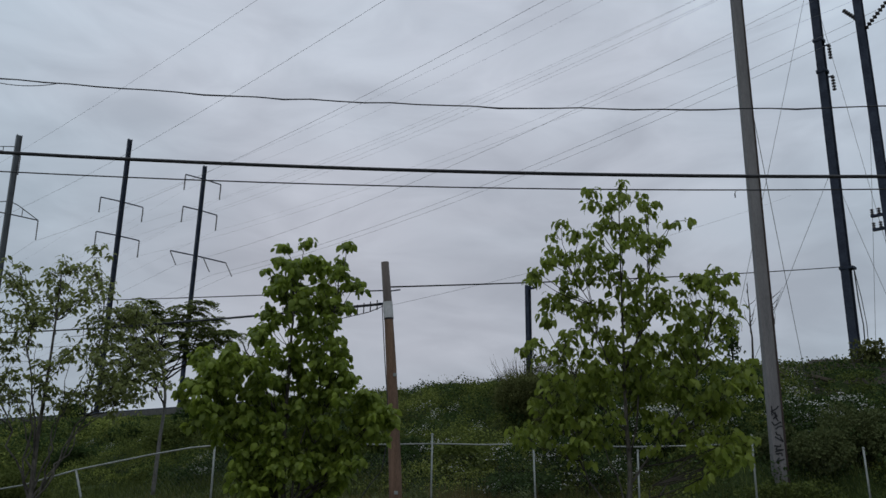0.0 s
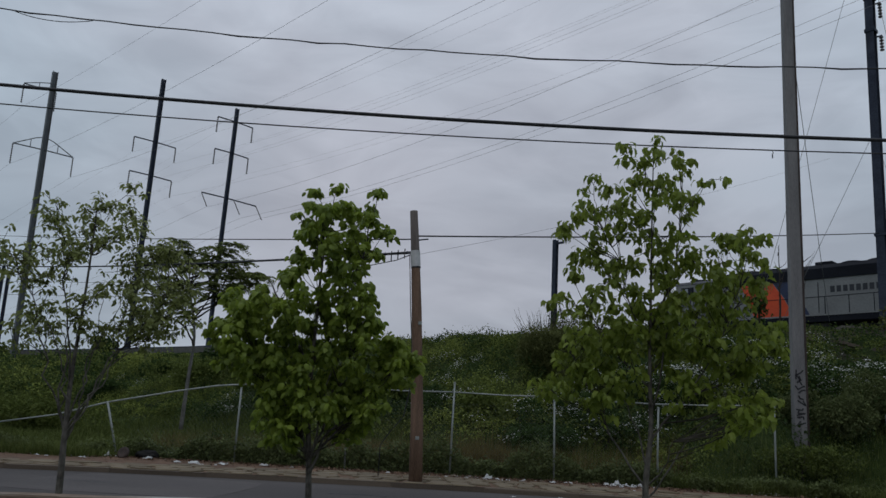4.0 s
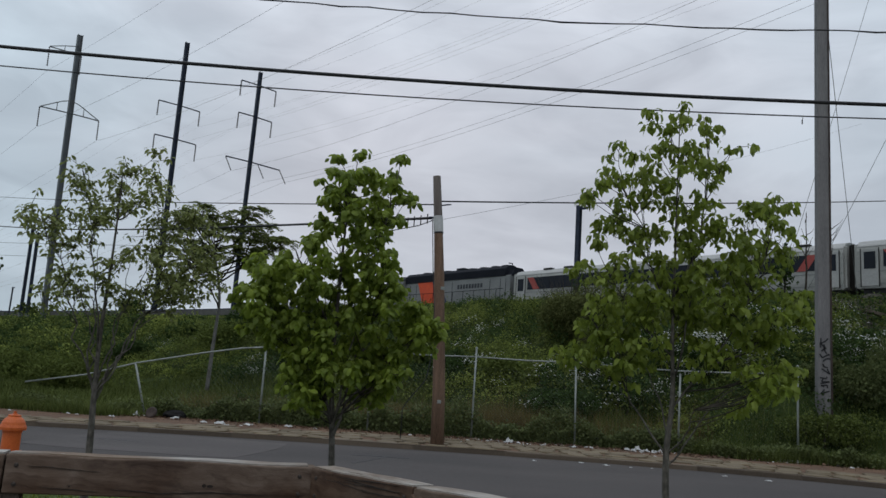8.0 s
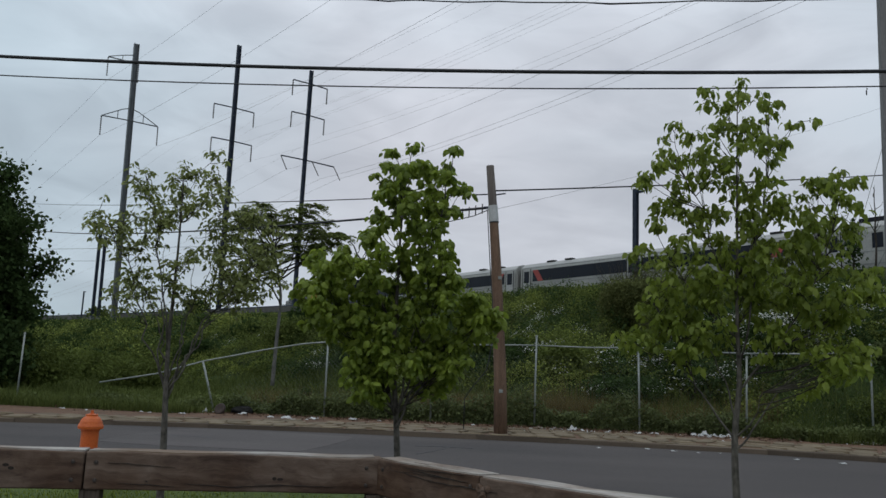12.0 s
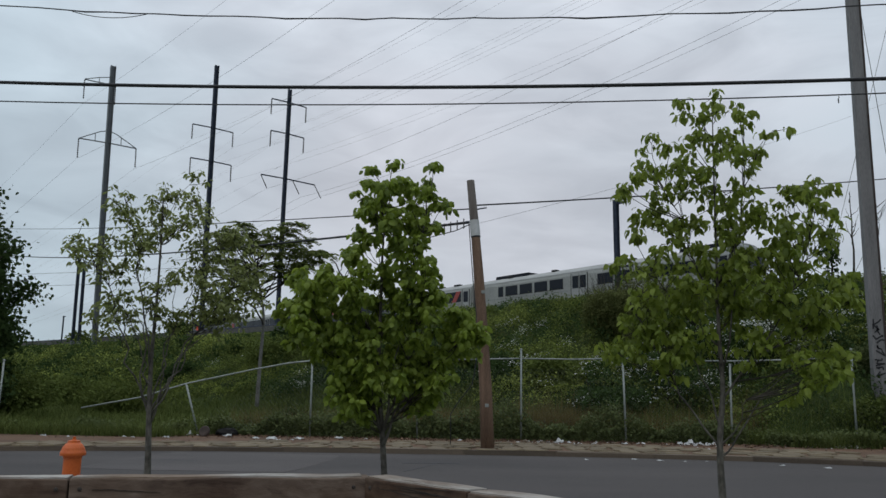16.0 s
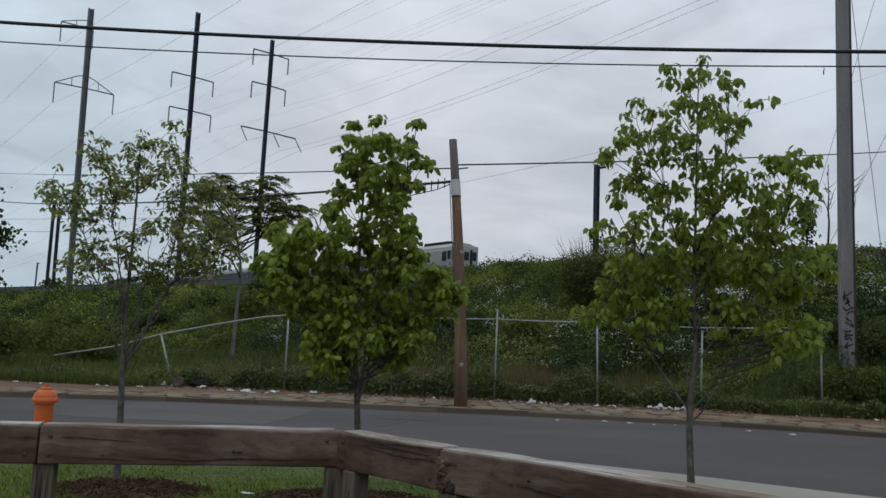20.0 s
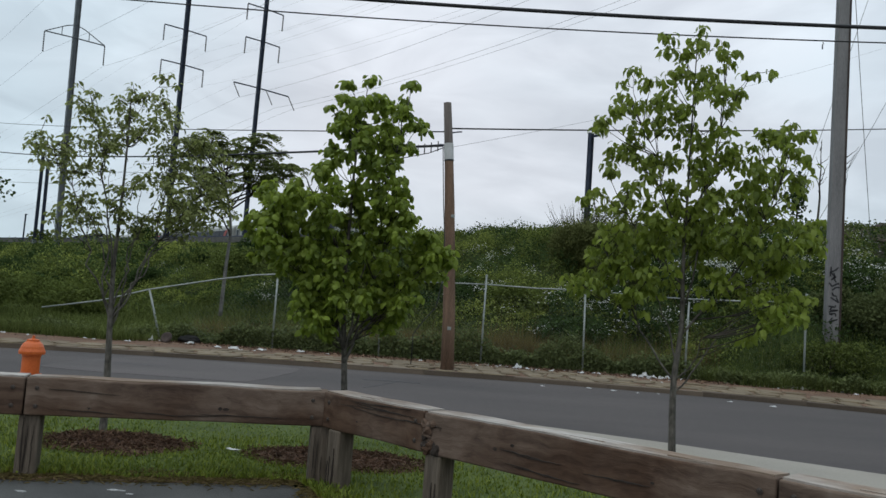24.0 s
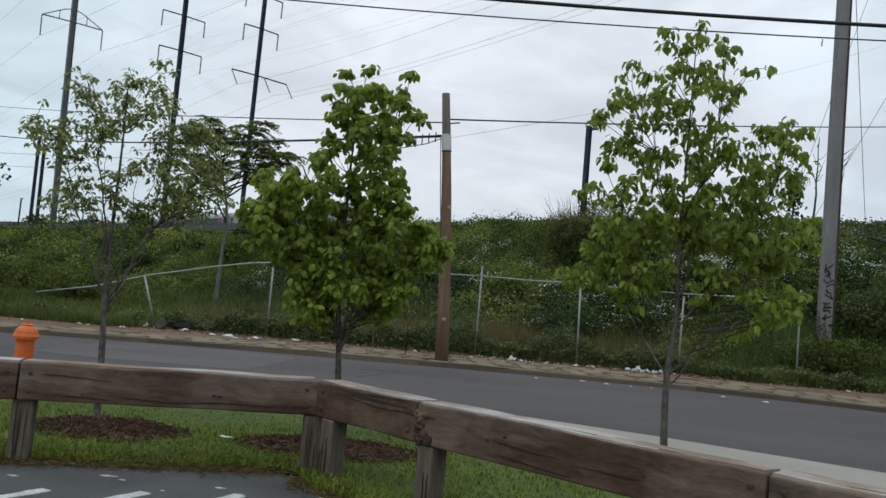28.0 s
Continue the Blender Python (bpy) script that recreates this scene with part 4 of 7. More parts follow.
L_LEADERS = [[(-0.05, 1.27), (-0.25, 1.68), (-0.47, 2.24), (-0.52, 2.43), (-0.7, 2.87), (-0.97, 3.12)], [(-0.07, 1.7), (-0.2, 2.55), (-0.3, 3.14), (-0.43, 3.65)], [(-0.04, 1.2), (0.18, 1.81), (0.35, 2.27), (0.4, 2.72), (0.42, 3.46), (0.26, 3.95)], [(-0.03, 1.15), (0.24, 1.89), (0.57, 2.38), (0.76, 2.77), (0.86, 3.3)], [(-0.03, 1.3), (0.07, 1.7), (0.12, 2.2), (0.12, 2.8)], [(-0.05, 1.3), (-0.16, 1.7), (-0.2, 2.1), (-0.38, 2.6)], [(-0.03, 1.25), (0.16, 1.65), (0.4, 2.05), (0.68, 2.4)], [(-0.05, 1.2), (-0.14, 1.6), (-0.16, 2.2), (-0.2, 2.9)], [(-0.04, 1.35), (0.04, 1.8), (0.2, 2.3), (0.3, 2.9)], [(-0.06, 1.4), (-0.12, 1.8), (-0.3, 2.2), (-0.5, 2.5)]]
L_TIPS = [(-1.06, 3.15), (-0.95, 3.26), (-0.79, 3.06), (-0.62, 3.62), (-0.45, 3.71), (-0.07, 3.74), (0.05, 3.8), (0.24, 4.0), (0.45, 3.55), (0.18, 3.5), (-0.12, 3.49), (-0.36, 3.36), (-0.42, 2.96), (-0.27, 3.18), (0.73, 3.43), (0.87, 3.41), (0.94, 3.0), (0.86, 2.62), (0.61, 2.75), (0.29, 3.19), (0.43, 2.97), (0.14, 2.88), (-0.07, 2.73), (-0.42, 2.64), (-0.58, 2.5), (-0.74, 2.36), (-0.36, 2.41), (0.11, 2.44), (-0.09, 2.53), (0.29, 2.46), (0.55, 2.54), (0.65, 3.09), (-0.67, 2.92), (0.79, 2.49), (0.3, 3.81), (-0.63, 3.24), (0.6, 3.25), (0.5, 2.7), (0.75, 2.75), (0.65, 2.5), (1.02, 3.2), (1.0, 2.75), (0.95, 2.45), (1.12, 2.95), (1.12, 2.6)]
# lone rosettes above the crown
M_CREST = [(-0.24, 3.96), (0.0, 4.02), (0.44, 3.98), (0.56, 3.6)]
random.seed(11)
young_tree(-1.47, 8.34, -10.0, M_TRUNK, M_LEADERS, M_TOP + M_LOW, 0.046, 0.079, 10, CUP_SHAPE * (0.98, 1, 1.15), LEAF_ROUND_MASS, LEAF_ROUND, "young broad-leaved tree with dense hanging green leaves", droop=0.85, copies=4.8, spray=2.2, reach=0.13, lone=M_CREST, thin_above=2.95, loose=0.55, leader_r=0.36, joined=6)
random.seed(12)
young_tree(1.8, 8.0, 12.7, R_TRUNK, R_LEADERS, R_TOP + R_LOW + R_SIDE, 0.044, 0.090, 7, ARCH_SHAPE * (0.72, 1, 1.25), LEAF_BROAD_MASS, LEAF_BROAD, "tall young tree with loose clusters of light green leaves", droop=1.2, copies=2.3, spray=3.3, reach=0.16, depth=0.5, leader_r=0.25, loose=0.6, joined=7, thin_above=3.2, thin=0.85)
random.seed(13)
young_tree(-4.17, 8.73, -25.5, L_TRUNK, L_LEADERS, L_TIPS, 0.046, 0.072, 6, ARCH_SHAPE * (0.62, 1, 1), LEAF_FINE, LEAF_FINE_ONE, "slender young tree with sparse narrow leaves and bare stems", droop=0.6, copies=2.4, spray=6.0, reach=0.19, leader_r=0.24, wander=0.03, joined=4)


# mulch rings under the trees
def mulch_ring(x, y, rx, ry, seed):
    r = np.random.default_rng(seed)
    base = thing("mulch_bed", pose(x, y, 0.02), "brown bark mulch heaped round a tree foot", "mulch")
    bm = bmesh.new()
    rings = []

    def ragged(a):
        return 1 + 0.22 * noise.noise((math.cos(a) * 1.8, math.sin(a) * 1.8, seed)) + 0.10 * noise.noise((math.cos(a) * 6, math.sin(a) * 6, seed))

    for s, z in ((1.0, 0.0), (0.85, 0.022), (0.55, 0.045), (0.2, 0.055)):
        rings.append([bm.verts.new((rx * s * math.cos(a) * ragged(a), ry * s * math.sin(a) * ragged(a), z * (1 + 0.5 * noise.noise((s * 5, a * 2, seed))))) for a in [2 * math.pi * i / 28 for i in range(28)]])
    for a, b in zip(rings, rings[1:]):
        for i in range(28):
            bm.faces.new((a[i], a[(i + 1) % 28], b[(i + 1) % 28], b[i]))
    bm.faces.new(rings[-1])
    part("mound", bm, MULCH, base, smooth=True)
    n = 4200
    a, q = r.uniform(0, 2 * np.pi, n), np.sqrt(r.uniform(0, 1, n)) * r.uniform(0.9, 1.16, n)
    w = np.array([ragged(v) for v in a])
    c = np.stack([rx * q * np.cos(a) * w, ry * q * np.sin(a) * w, 0.055 * np.clip(1 - q ** 2, 0, 1) + r.uniform(0.005, 0.03, n)], 1)
    leaf_mass("bark_litter", c, r.normal(0, 1, (n, 3)) * (1, 1, 0.4), r.uniform(0.02, 0.07, n), MULCH, base, NARROW_SHAPE * (0.4, 1, 1), kind="stuff")


mulch_ring(-3.75, 8.1, 0.74, 0.55, 3)
mulch_ring(-1.48, 8.2, 0.95, 0.55, 4)
mulch_ring(1.75, 8.0, 0.7, 0.5, 5)


# ---- far pavement, kerb and fence ----
def make_far_pavement():
    walk_x = [-46 + 2.0 * i for i in range(36)]
    strip_mesh("pavement_far", [(x, kerb_y(x) + 0.1) for x in walk_x], [(x, FENCE_Y + 1.2) for x in walk_x], 0.10, 0.17, DIRT, "bare soil and old paving behind the far kerb", "pavement")


make_far_pavement()


# ---- fence ----
POST_X = [-17.9, -7.1, -3.62, -0.33, 2.90, 6.07, 9.70, 13.2, 16.6, 20.0]
POST_TOP = [2.5, 2.62, 2.85, 2.98, 2.60, 2.55, 3.05, 2.7, 2.7, 2.7]


def make_fence():
    base = thing("chain_link_fence", pose(0, FENCE_Y, 0.14), "old galvanised chain-link fence with a sagging top rail", "fence")
    for x, zt in zip(POST_X, POST_TOP):
        lean = random.uniform(-0.05, 0.05)
        ob = part("fence_post", tubed([(x, 0, -0.2), (x + lean * 0.5, 0, zt * 0.5), (x + lean, 0, zt - 0.14)], 0.031, 10), GALV, base, smooth=True)
        cap = part("post_cap", lathe(bmesh.new(), [(0.042, 0), (0.042, 0.03), (0.02, 0.06)], 10), GALV, ob)
        cap.matrix_basis = pose(x + lean, 0, zt - 0.15)
    part("fence_post", tubed([(-10.85, 0, 0.05), (-11.12, 0.02, 0.9), (-11.37, 0.03, 1.66)], 0.034, 10), GALV, base, "bent leaning fence post", smooth=True)
    part("top_rail", tubed([(-15.0, 0.1, 0.82), (-13.0, 0.05, 1.18), (-11.36, 0.03, 1.66), (-9.1, 0.0, 2.14), (-7.9, 0, 2.36), (-7.05, 0, 2.45), (-6.55, 0, 2.48)], 0.026, 8), GALV, base, "bent top rail sagging to the ground", smooth=True)
    zs = [2.54, 2.57, 2.60, 2.54, 2.70, 2.6, 2.6, 2.6]
    for k, (x0, x1) in enumerate(zip(POST_X[2:6], POST_X[3:7])):
        a, b = zs[k], zs[k + 1]
        part("top_rail", tubed([(x0, 0, a), ((x0 + x1) / 2, 0, (a + b) / 2 - 0.03), (x1, 0, b)], 0.022, 8), GALV, base, smooth=True)
    # woven mesh, two families of thin diagonal wires
    v, f = [], []

    def wire(p, q):
        n = len(v)
        w = 0.0013
        v.extend([(p[0] - w, 0.0, p[1]), (p[0] + w, 0.004, p[1]), (q[0] + w, 0.004, q[1]), (q[0] - w, 0.0, q[1])])
        f.append((n, n + 1, n + 2, n + 3))

    top = 2.25
    for k in range(int(30 / 0.11)):
        x = -10.5 + 0.11 * k
        h = top if x > -7.2 else max(0.3, top - (-7.2 - x) * 0.45)
        wire((x, 0.05), (x + h, h))
        wire((x + h, 0.05), (x, h))
    mass("chain_link", np.array(v), np.array(f), MESH_WIRE, base, kind="stuff")


make_fence()


# ---- utility pole ----
def make_utility_pole():
    base = thing("utility_pole", pose(-1.18, 22.44, 0.12), "leaning brown wooden utility pole with a white board", "utility pole")
    pts = [(0, 0, -0.3), (-0.06, 0, 1.5), (-0.15, 0, 3.0), (-0.26, 0, 4.6), (-0.375, 0, 6.0), (-0.52, 0, 7.48)]
    part("pole", tubed(pts, [0.188, 0.172, 0.156, 0.142, 0.122, 0.105], 16), POLE_WOOD, base, smooth=True)
    top = [(-0.366, 0, 5.9), (-0.375, 0, 6.0), (-0.52, 0, 7.49)]
    part("bleached_top", tubed(top, [0.130, 0.127, 0.110], 16), POLE_OLD, base, "bleached grey upper end", smooth=True)
    part("white_board", tubed([(-0.362, 0, 5.86), (-0.408, 0, 6.32)], 0.137, 16), PAPER, base, "white sheet wrapped round the pole")
    part("black_band", tubed([(-0.358, 0, 5.82), (-0.361, 0, 5.858)], 0.137, 16), CABLE, base)
    for z, x in ((1.1, -0.02), (2.9, -0.06), (4.2, -0.13)):
        part("metal_tag", boxed(x - 0.05, x + 0.05, -0.185, -0.165, z, z + 0.09, 0.004), GALV, base)
    bm = tubed([(-0.45, 0, 6.62), (-0.2, -0.02, 6.66), (-0.05, -0.02, 6.68)], 0.02, 6)
    part("cable_clamp", bm, STEEL_DARK, base)
    part("bracket", boxed(-0.66, -0.45, -0.03, 0.03, 6.24, 6.30, 0.01), STEEL_DARK, base)
    part("ground_wire", tubed([(-0.55, -0.1, 6.2), (-0.42, -0.18, 4.6), (-0.32, -0.19, 3.6), (-0.30, -0.19, 2.4), (-0.42, -0.2, 1.7), (-0.85, -0.2, 1.15), (-1.0, -0.2, 0.9), (-1.0, -0.2, 0.1)], 0.014, 6), CABLE, base, smooth=True)


make_utility_pole()


# ---- tall poles on the bank ----
def zb(x, y):
    return float(slope_z(np.array([x]), np.array([y]))[0])


def make_grey_pole():
    x, y = 11.23, 27.85
    z = zb(x, y) - 0.3
    base = thing("transmission_pole", pose(x, y, z, 0, 0.55, 0), "tall weathered grey pole with graffiti near its foot", "pole")
    prof = [(-0.22, -0.15), (0.18, -0.15), (0.18, 0.15), (-0.22, 0.15)]
    bm = bmesh.new()
    n = 8
    rings = []
    for i in range(n + 1):
        s, h = 1 - 0.35 * i / n, 40 * i / n
        rings.append([bm.verts.new((px * s, py * s, h)) for px, py in prof])
    for a, b in zip(rings, rings[1:]):
        for k in range(4):
            bm.faces.new((a[k], a[(k + 1) % 4], b[(k + 1) % 4], b[k]))
    bm.faces.new(rings[-1])
    part("shaft", bm, POLE_GREY, base)
    bm = bmesh.new()
    rings = []
    for i in range(n + 1):
        s, h = 1 - 0.35 * i / n, 40 * i / n
        rings.append([bm.verts.new((px * s, py * s, h)) for px, py in ((0.182, -0.19), (0.235, -0.19), (0.235, 0.15), (0.182, 0.15))])
    for a, b in zip(rings, rings[1:]):
        for k in range(4):
            bm.faces.new((a[k], a[(k + 1) % 4], b[(k + 1) % 4], b[k]))
    part("edge_channel", bm, POLE_SIDE, base, "dark brown channel along one edge")
    # painted scrawl as plain bars
    bm = bmesh.new()
    random.seed(31)
    for k in range(11):
        h = 0.78 + 0.165 * k
        pts = [Vector((random.uniform(-0.19, 0.15), -0.153, h + random.uniform(-0.03, 0.17))) for q in range(random.choice((3, 4, 4)))]
        for p, q in zip(pts, pts[1:]):
            d = (q - p).normalized()
            s = Vector((d.z, 0, -d.x)) * 0.024
            c = [bm.verts.new(p + s), bm.verts.new(q + s), bm.verts.new(q - s), bm.verts.new(p - s)]
            o = [bm.verts.new(w.co + Vector((0, -0.004, 0))) for w in c]
            bm.faces.new(o)
            for w in range(4):
                bm.faces.new((c[w], c[(w + 1) % 4], o[(w + 1) % 4], o[w]))
    part("graffiti", bm, CABLE, base, "black painted scrawl", kind="stuff")


make_grey_pole()


def h_column(name, x, y, z0, z1, w, label, group="", mat=STEEL_DARK, lean=0.0, tilt=0.0):
    """A steel column of H section with lattice feet plates."""
    base = thing(name, pose(x, y, z0, 0, tilt, 0) @ pose(0, 0, 0, 0, 0, -45), label, "pole", group)
    bm = bmesh.new()
    h = z1 - z0
    for s in (-1, 1):
        block(bm, -w / 2, w / 2, s * w / 2 - 0.02, s * w / 2 + 0.02, 0, h)
    block(bm, -0.02, 0.02, -w / 2 + 0.021, w / 2 - 0.021, 0, h)
    for v in bm.verts:
        v.co.x += lean * v.co.z
    part("column", bm, mat, base)
    part("foot", boxed(-w * 0.7, w * 0.7, -w * 0.7, w * 0.7, -0.6, 0.06, 0.02), STEEL_GREY, base)
    return base


def insulator(parent, p, q, r=0.12, n=8):
    """A string of discs between two points."""
    p, q = Vector(p), Vector(q)
    bm = bmesh.new()
    pts, rad = [], []
    for i in range(n):
        for s, rr in ((0.0, 0.03), (0.25, r), (0.55, r), (0.8, 0.03)):
            pts.append(p.lerp(q, (i + s) / n))
            rad.append(rr)
    tube(bm, pts, rad, 8)
    return part("insulator", bm, CERAMIC, parent)


def pylon(x, y, z1, w, arms, mat, label, tilt=0.0):
    z0 = zb(x, y) - 0.2
    base = h_column("pylon", x, y, z0, z1, w, label, "row of pylons on the bank", mat, tilt=tilt)
    for z, a, b, drop, truss in arms:
        h = z - z0
        bm = tubed([(0, -a, h), (0, 0, h + 0.05), (0, b, h)], 0.07, 6)
        if truss:
            tube(bm, [(0, -a, h), (0, -a * 0.3, h + 1.2), (0, 0, h + 1.5), (0, b * 0.3, h + 1.2), (0, b, h)], 0.055, 5)
            for s in (-a * 0.45, b * 0.45):
                tube(bm, [(0, s, h), (0, s, h + 0.95)], 0.045, 5)
        part("crossarm", bm, mat, base)
        pull = 1.0 if a != b and a > 1 and b > 1 else 0.0
        for s in (-a, b) if not pull else (-a, 0.9, b):
            insulator(base, (0, s, h - 0.05), (pull, s + 0.25 * pull, h - drop), 0.085 if not pull else 0.06, 9)
    return base


P1, P2, P3 = (-46.68, 82.7), (-34.12, 80.9), (-25.08, 78.0)
def brace_top(ob, z0):
    """The tie over the short upper arm."""
    part("tie_bar", tubed([(0, -2.95, 35.95 - z0), (0, -1.4, 36.5 - z0), (0, 0.1, 36.9 - z0)], 0.05, 5), STEEL_GREY, ob)
    part("tie_bar", tubed([(0, -1.4, 35.95 - z0), (0, -1.4, 36.5 - z0)], 0.04, 5), STEEL_GREY, ob)


first_pylon = pylon(*P1, 38.25, 0.50, [(35.9, 2.95, 0.4, 2.3, False), (29.0, 3.12, 3.12, 2.3, True)], STEEL_GREY, "tall grey steel pylon with trussed crossarms", -1.25)
brace_top(first_pylon, zb(*P1) - 0.2)
pylon(*P2, 37.1, 0.38, [(29.85, 2.3, 2.3, 1.7, False), (26.1, 2.3, 2.3, 1.9, False)], STEEL_DARK, "tall dark steel pylon with two crossarms", -0.3)
pylon(*P3, 32.9, 0.31, [(31.4, 2.0, 2.0, 1.7, False), (28.0, 1.9, 1.9, 1.7, False), (23.2, 2.7, 3.45, 1.6, False)], STEEL_DARK, "tall dark steel pylon with three crossarms", 0.35)


def make_dark_poles():
    z0 = zb(21.05, 41.06) - 0.2
    a = h_column("pylon", 21.05, 41.06, z0, 46, 0.42, "dark steel column with hanging insulators", "row of pylons on the bank", tilt=0.8)
    for h in (25.63, 23.66):
        part("bracket", boxed(-0.22, 0.56, -0.04, 0.04, h - z0, h - z0 + 0.07, 0.01), STEEL_DARK, a)
        insulator(a, (0.5, 0, h - z0), (0.52, 0, h - z0 - 0.92), 0.11, 5)
        part("collar", boxed(-0.27, 0.27, -0.27, 0.27, h - z0 + 0.35, h - z0 + 0.55, 0.02), STEEL_DARK, a)
    part("clamp", boxed(-0.28, 0.45, -0.26, 0.26, 12.52 - z0, 12.66 - z0, 0.02), STEEL_DARK, a)
    for off, r in ((0.0, 0.03), (0.16, 0.02)):
        part("drop_cable", tubed([(0.42, -0.1, 12.5 - z0), (0.46 + off, -0.12, 10.9 - z0), (0.55 + off, -0.1, 9.5 - z0), (0.5 + off, -0.1, 8.0 - z0)], r, 6), CABLE, a)
    b = h_column("pylon", 16.85, 29.2, zb(16.85, 29.2) - 0.2, 38, 0.30, "dark steel column carrying a small line terminal", "row of pylons on the bank", tilt=0.4)
    z0 = zb(16.85, 29.2) - 0.2
    insulator(b, (-0.15, 0, 20.1 - z0), (-0.6, 0, 20.7 - z0), 0.09, 6)
    insulator(b, (0.15, 0, 19.5 - z0), (1.2, 0, 20.5 - z0), 0.10, 9)
    for h in (11.55, 11.0):
        part("terminal", boxed(-0.6, 0.35, -0.08, 0.08, h - z0, h - z0 + 0.09, 0.01), STEEL_DARK, b)
        for x in (-0.55, -0.3, 0.2):
            insulator(b, (x, 0, h - z0 + 0.09), (x, 0, h - z0 + 0.36), 0.07, 3)
    c = h_column("catenary_mast", 5.93, 55.7, 7.2, 15.08, 0.29, "dark steel catenary mast beside the track", "catenary masts")
    part("cap_arm", boxed(-0.2, 0.75, -0.06, 0.06, 7.55, 7.7, 0.01), STEEL_DARK, c)
    for x, y, zt, ln in ((-52.82, 90.1, 16.8, -0.062), (-53.6, 90.1, 17.35, -0.037)):
        h_column("catenary_mast", x, y, 7.2, zt, 0.29, "dark steel catenary mast beside the track", "catenary masts", lean=ln)
    twin = bpy.data.objects["catenary_mast.001"]
    for k in range(9):
        part("rung", boxed(-0.6, 0.1, -0.03, 0.03, 1.0 + 0.95 * k, 1.06 + 0.95 * k), STEEL_DARK, twin)
    d = h_column("catenary_mast", -56.75, 93.0, 7.2, 10.55, 0.12, "small dark mast with a short crossarm", "catenary masts")
    part("cap_arm", boxed(-0.3, 0.9, -0.04, 0.04, 3.2, 3.28, 0.01), STEEL_DARK, d)


make_dark_poles()


# ---- overhead lines ----
def line(name, a, b, r, mat, label, sag=0.0, wob=0.0, n=24, sides=5, group="overhead lines"):
    a, b = Vector(a), Vector(b)
    pts = []
    for i in range(n + 1):
        t = i / n
        p = a.lerp(b, t)
        p.z -= sag * 4 * t * (1 - t)
        p.z += wob * noise.noise((i * 0.7, a.z, 0.3))
        pts.append(p)
    ob = part(name, tubed(pts, r, sides), mat, None, label, smooth=True)
    return tagged(ob, category="cable", group=group)


# lines over the near side of the street
line("overhead_cable", (-20, 12, 7.55), (20, 12, 6.82), 0.030, CABLE, "thick black overhead cable across the street", 0.908, n=40)
line("overhead_cable", (-20, 12.05, 7.16), (20, 12.05, 6.74), 0.011, CABLE, "thin black overhead cable across the street", 0.925, n=40)
line("overhead_cable", (-20, 12.1, 9.77), (20, 12.1, 8.81), 0.011, CABLE, "wavy twisted overhead cable", 1.82, 0.035, 90)
line("overhead_cable", (-20, 12.12, 9.78), (20, 12.12, 8.81), 0.008, CABLE, "wavy twisted overhead cable", 1.82, 0.055, 90)
line("overhead_cable", (-7.77, 12.08, 7.90), (-6.43, 12.08, 7.79), 0.007, CABLE, "slack loop hanging from the twisted cable", 0.09, n=10)
# street lines from the utility pole
line("overhead_cable", (-1.6, 22.42, 6.78), (-60.0, 83.4, 19.53), 0.020, CABLE, "black line from the utility pole", 0.294)
line("overhead_cable", (-1.75, 22.42, 6.38), (-59.4, 83.4, 16.57), 0.040, CABLE, "thick black line from the utility pole", 0.686)
line("overhead_cable", (-1.5, 22.42, 6.88), (20.88, 40.83, 12.64), 0.024, CABLE, "black line from the utility pole to a column", 0.1)
line("overhead_cable", (-1.5, 22.42, 6.34), (20.7, 45.5, 18.3), 0.005, WIRE, "thin wire from the utility pole", 0.3)


def make_cable_clip():
    base = thing("cable_clip", pose(4.61, 12.05, 5.94), "small dark clip hanging on the thin cable", "clip")
    part("tag", boxed(-0.008, 0.008, -0.006, 0.006, -0.045, 0.03, 0.002), CABLE, base)
    part("hook", tubed([(0, 0, 0.02), (0.015, 0, 0.05), (0, 0, 0.065)], 0.006, 6), CABLE, base)


make_cable_clip()
# thin feeders along the railway
line("feeder_wire", (-72.7, 90.1, 14.97), (-36.8, 90.1, 16.13), 0.022, STEEL_GREY, "thin feeder wire along the railway", 0.1, group="power lines")
line("feeder_wire", (-72.7, 90.1, 13.56), (-36.8, 90.1, 14.53), 0.022, STEEL_GREY, "thin feeder wire along the railway", 0.1, group="power lines")


def make_spacer():
    base = thing("cable_spacer", pose(-1.65, 22.4, 6.2), "row of cable spacers beside the utility pole", "cable spacer")
    part("lower_strand", tubed([(0.0, 0, 0.14), (-0.5, 0.5, 0.04), (-1.5, 1.5, 0.02), (-2.3, 2.3, 0.14)], 0.014, 5), CABLE, base)
    part("splice", tubed([(-1.35, 1.42, 0.36), (-1.9, 1.98, 0.42)], 0.06, 8), CABLE, base)
    for k in range(5):
        s = -0.25 - 0.21 * k
        part("spacer", boxed(s - 0.015, s + 0.015, -s - 0.015, -s + 0.015, 0.05, 0.34, 0.003), CABLE, base)


make_spacer()


def long_line(p, off, z0, z_on, z_back, r, sag):
    """A conductor along the pylons' direction: z0 at the pylon, z_on 85 m on towards the near columns, z_back 160 m the other way."""
    u, w = Vector((0.7071, -0.7071, 0)), Vector((0.7071, 0.7071, 0))
    a = Vector((*p, z0)) + w * off
    b, c = a + u * 85, a - u * 160
    b.z, c.z = z_on, z_back
    line("power_line", a, b, r, WIRE, "thin conductor strung between the pylons", sag, n=24, sides=4, group="power lines")
    line("power_line", a, c, r, WIRE, "thin conductor strung between the pylons", 1.5, n=20, sides=4, group="power lines")


